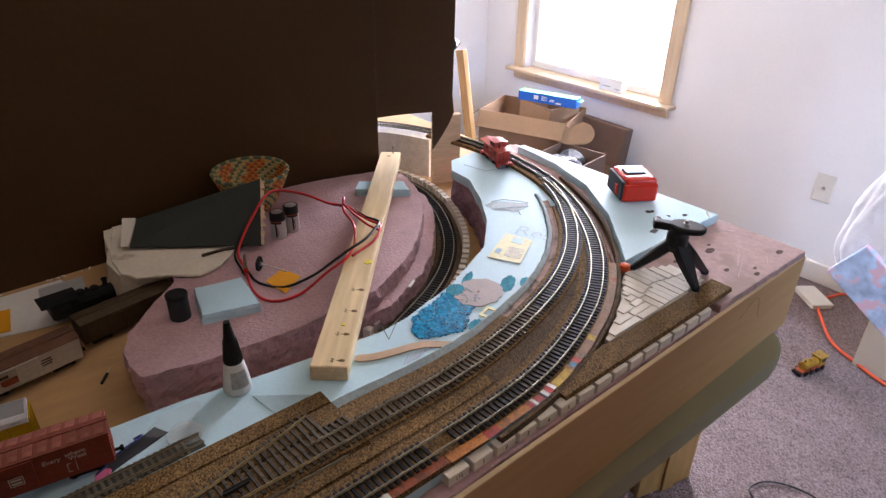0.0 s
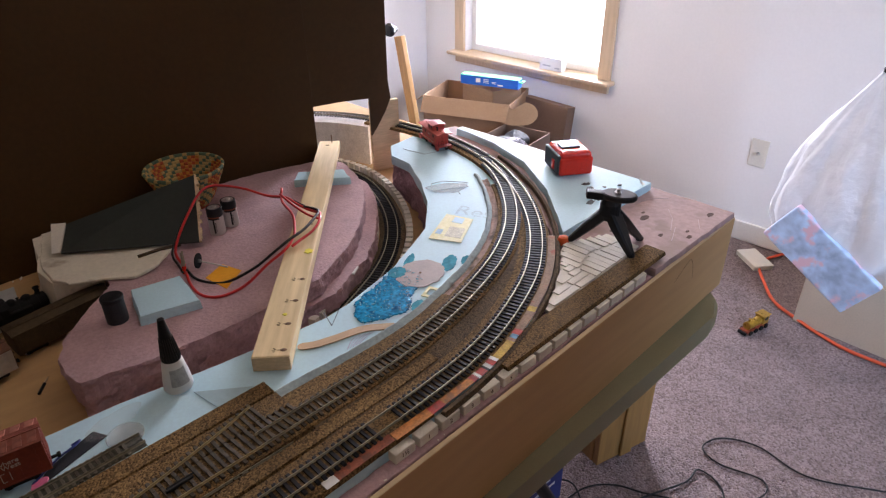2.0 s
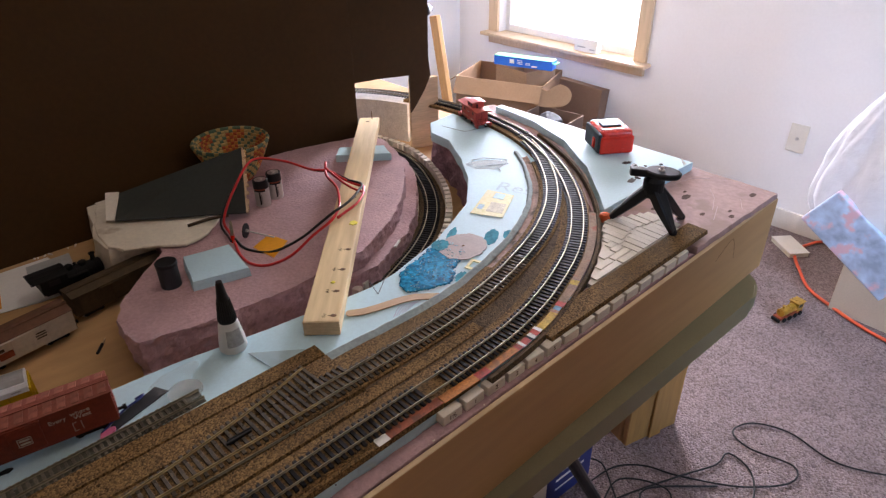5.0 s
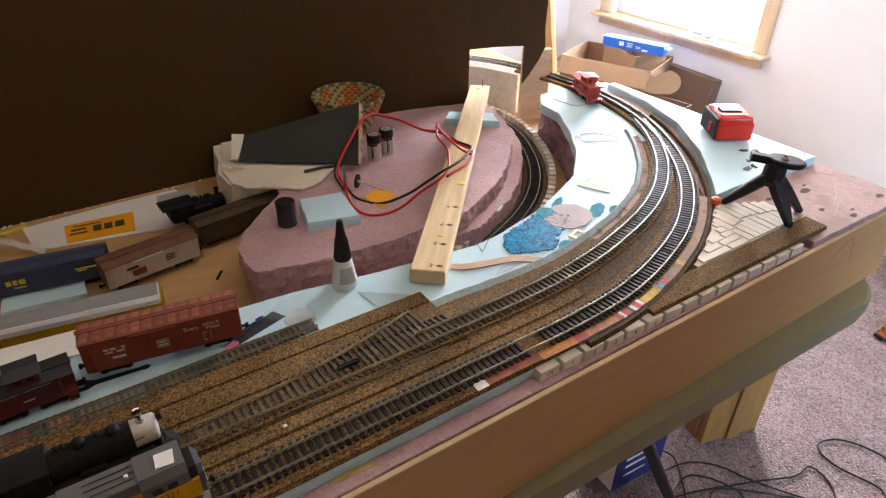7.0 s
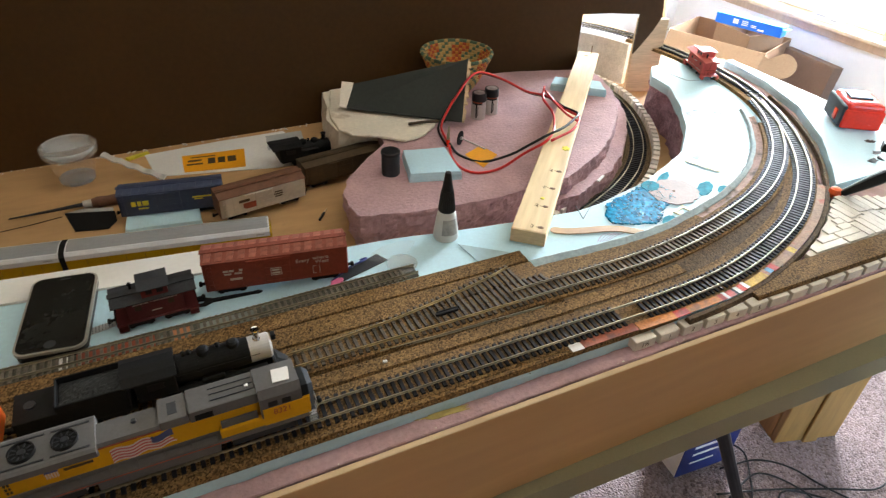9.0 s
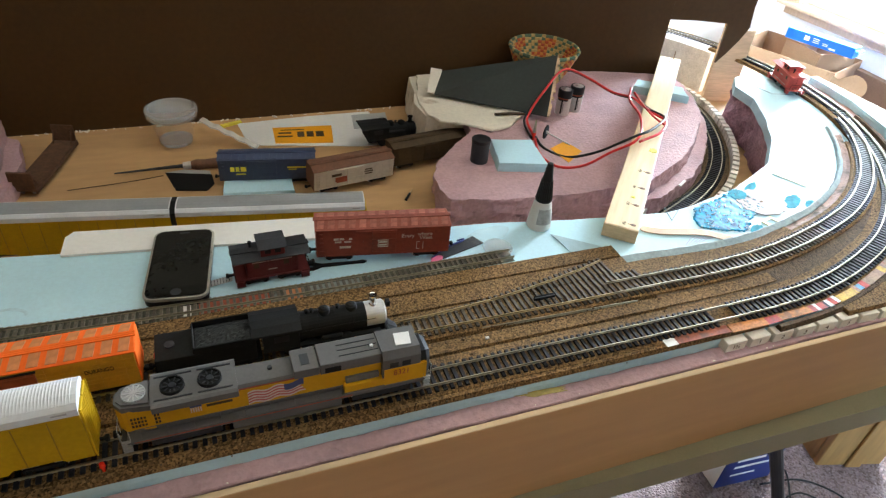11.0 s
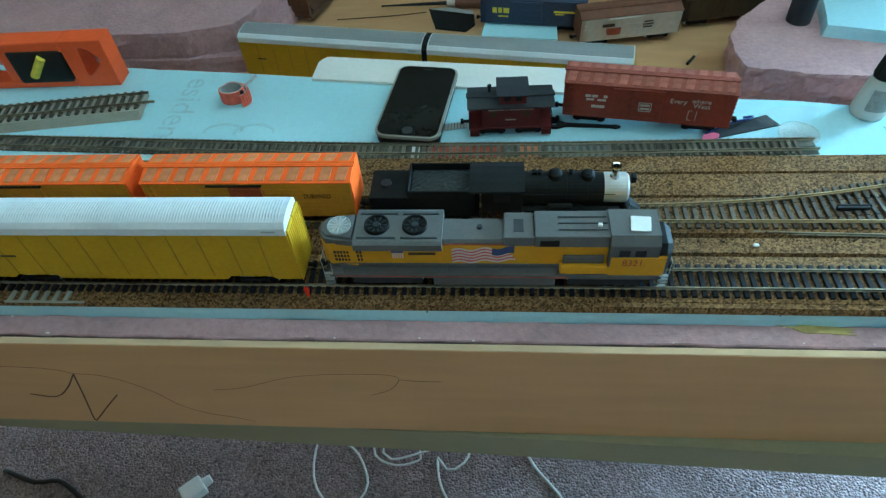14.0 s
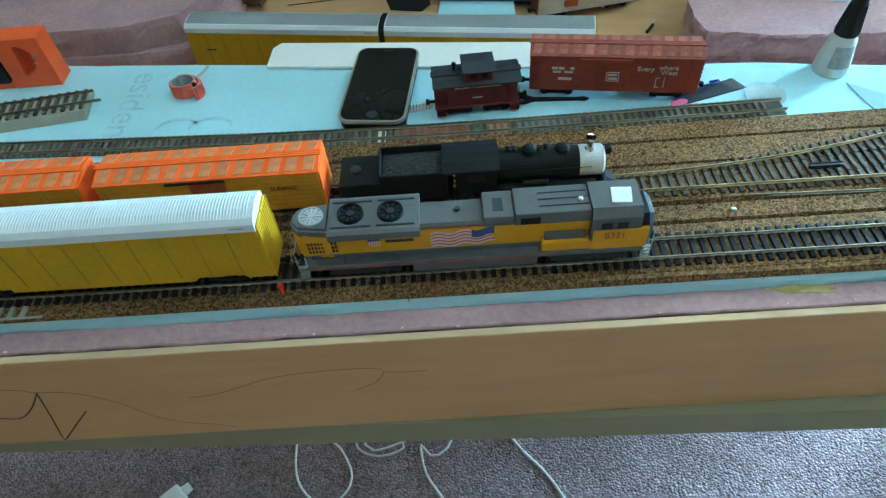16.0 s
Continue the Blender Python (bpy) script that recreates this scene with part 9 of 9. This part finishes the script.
    def cord(name, label, pts, r, material):
        return tagged(part(name, tube(B(), spline(pts, 0.015), r, 8), material, smooth=True), label, "cable", "cables")
    c = cord("extension_cord", "orange extension cord across the carpet", [(2.822, 0.302, 0.008), (2.78, 0.32, 0.012), (2.67, 0.345, 0.008), (2.54, 0.275, 0.008), (2.44, 0.20, 0.008), (2.385, 0.10, 0.008), (2.345, 0.01, 0.008), (2.32, -0.10, 0.008), (2.33, -0.35, 0.008)], 0.0058, M_CORD)
    cord("black_cable", "thin black cable looping over the carpet", [(1.16, 0.25, 0.005), (1.262, 0.232, 0.005), (1.323, 0.181, 0.005), (1.36, 0.10, 0.005), (1.44, -0.02, 0.005), (1.54, -0.10, 0.005), (1.60, -0.085, 0.005), (1.575, 0.02, 0.005), (1.60, 0.078, 0.005), (1.668, 0.054, 0.005), (1.707, -0.032, 0.005), (1.691, -0.155, 0.005), (1.76, -0.29, 0.005), (1.9, -0.5, 0.005)], 0.0024, M_WIREB)
    cord("black_cable", "thin black cable coiled by the table leg", [(1.10, 0.20, 0.005), (1.22, 0.16, 0.005), (1.36, 0.10, 0.006), (1.46, 0.055, 0.005), (1.52, 0.05, 0.005), (1.50, -0.02, 0.005), (1.40, -0.06, 0.005), (1.28, 0.0, 0.005), (1.20, 0.08, 0.006), (1.26, 0.14, 0.005), (1.40, 0.02, 0.005)], 0.0026, M_WIREB)
    cord("black_cable", "dark cable tangle under the table", [(1.22, 0.30, 0.02), (1.25, 0.26, 0.006), (1.20, 0.19, 0.006), (1.15, 0.12, 0.006), (1.22, 0.06, 0.006), (1.30, 0.10, 0.006), (1.24, 0.20, 0.006), (1.12, 0.18, 0.006)], 0.0024, M_WIREB)
    cord("white_cable", "white cable loop on the shaded carpet", [(-0.30, 0.42, 0.004), (-0.322, 0.33, 0.004), (-0.312, 0.25, 0.004), (-0.27, 0.204, 0.004), (-0.225, 0.208, 0.004), (-0.203, 0.25, 0.004), (-0.23, 0.31, 0.004), (-0.28, 0.36, 0.004), (-0.25, 0.45, 0.004)], 0.0024, M_WHITE)
    cord("white_cable", "white cable with several windings under the table", [(-0.20, 0.36, 0.004), (-0.195, 0.31, 0.004), (-0.15, 0.290, 0.004), (-0.10, 0.305, 0.004), (-0.12, 0.34, 0.004), (-0.18, 0.33, 0.008), (-0.16, 0.300, 0.010), (-0.09, 0.32, 0.008), (-0.05, 0.34, 0.004)], 0.0024, M_WHITE)
    cord("white_cable", "white cable running out from a loop", [(0.02, 0.38, 0.004), (-0.01, 0.30, 0.004), (-0.045, 0.285, 0.004), (-0.065, 0.31, 0.004), (-0.055, 0.25, 0.004), (-0.02, 0.195, 0.004), (0.015, 0.14, 0.004), (0.03, 0.05, 0.004)], 0.0025, M_WHITE)
    cord("white_cable", "white flat cable crossing the shaded carpet", [(0.09, 0.38, 0.004), (0.13, 0.30, 0.004), (0.175, 0.245, 0.004), (0.205, 0.195, 0.004), (0.225, 0.13, 0.004), (0.23, 0.0, 0.004)], 0.0028, M_WHITE)
    cord("black_cable", "thick black cable on the carpet by the table foot", [(-0.98, 0.25, 0.006), (-0.90, 0.228, 0.006), (-0.85, 0.232, 0.006), (-0.79, 0.20, 0.006), (-0.73, 0.155, 0.006), (-0.68, 0.08, 0.006)], 0.005, M_WIREB)
    t = thing("white_plug", "white mains plug adapter on the carpet", "plug", pose(-0.552, 0.222, 0.0, 0, 0, 42))
    part("body", box(B(), -0.026, 0.020, -0.018, 0.018, 0, 0.026, 0.004, 2), M_WHITE, t)
    part("collar", cyl(B(), (0.020, 0, 0.013), (0.036, 0, 0.013), 0.011, 0.009, 18), M_WHITE, t)
    part("pin", box(B(), -0.040, -0.026, -0.007, -0.005, 0.009, 0.016), M_STEEL, t)
    # blue carton and wooden stool under the table
    t = thing("blue_carton", "dark blue and white printed carton under the table", "carton", pose(1.125, 0.321, 0, 0, 0, -4))
    part("carton", box(B(), -0.08, 0.08, -0.05, 0.05, 0, 0.14, 0.001, 1), M_NAVYBOX, t)
    part("white_side", box(B(), -0.0806, -0.080, -0.048, 0.048, 0.002, 0.138), M_PAPER, t)
    bars("print_bar", [(-0.05, 0.03, 0.025, 0.034), (-0.05, 0.05, 0.0, 0.008), (-0.05, 0.02, -0.03, -0.024)], M_PAPER, t, pose(0, -0.0502, 0.07, 90, 0, 0), 0.0004)
    t = thing("wooden_crate", "light wood crate standing under the table end", "crate", pose(1.463, 0.313, 0, 0, 0, -16))
    for y in (-0.082, 0.082):
        part("side_board", box(B(), -0.095, 0.080, y - 0.009, y + 0.009, 0.0, 0.32, 0.002, 1), M_CRATE, t)
    for x in (-0.088, 0.070):
        part("end_board", box(B(), x - 0.008, x + 0.008, -0.072, 0.072, 0.0, 0.318, 0.002, 1), M_CRATE, t)
    part("batten", box(B(), -0.02, 0.02, -0.099, -0.0915, 0.0, 0.30, 0.002, 1), M_CRATE, t)


M_FOIL = mat("dark_film", (0.16, 0.15, 0.17), 0.2, var=0.5, scale=30, bump=0.6, dist=0.01)
M_CREAMBOX = mat("pale_carton", (0.60, 0.50, 0.38), 0.75, var=0.06, scale=8)
M_TOY = mat("toy_gold", (0.36, 0.20, 0.025), 0.3, var=0.35, scale=60, metal=0.25)
M_TOYRED = mat("toy_red", (0.26, 0.05, 0.02), 0.45, var=0.3, scale=60)
floor_things()

# bright overcast sky outside the window
_sm = bpy.data.materials.new("sky_glow")
_sm.use_nodes = True
_sn = _sm.node_tree.nodes
_em = _sn.new("ShaderNodeEmission")
_em.inputs["Color"].default_value, _em.inputs["Strength"].default_value = (0.93, 0.97, 1.0, 1), 6.0
_sm.node_tree.links.new(_em.outputs[0], _sn["Material Output"].inputs["Surface"])
tagged(part("backdrop", box(B(), 6.0, 6.02, -4.0, 8.0, -2.0, 6.0), _sm), "bright white sky outside the window", "sky", kind="structure")
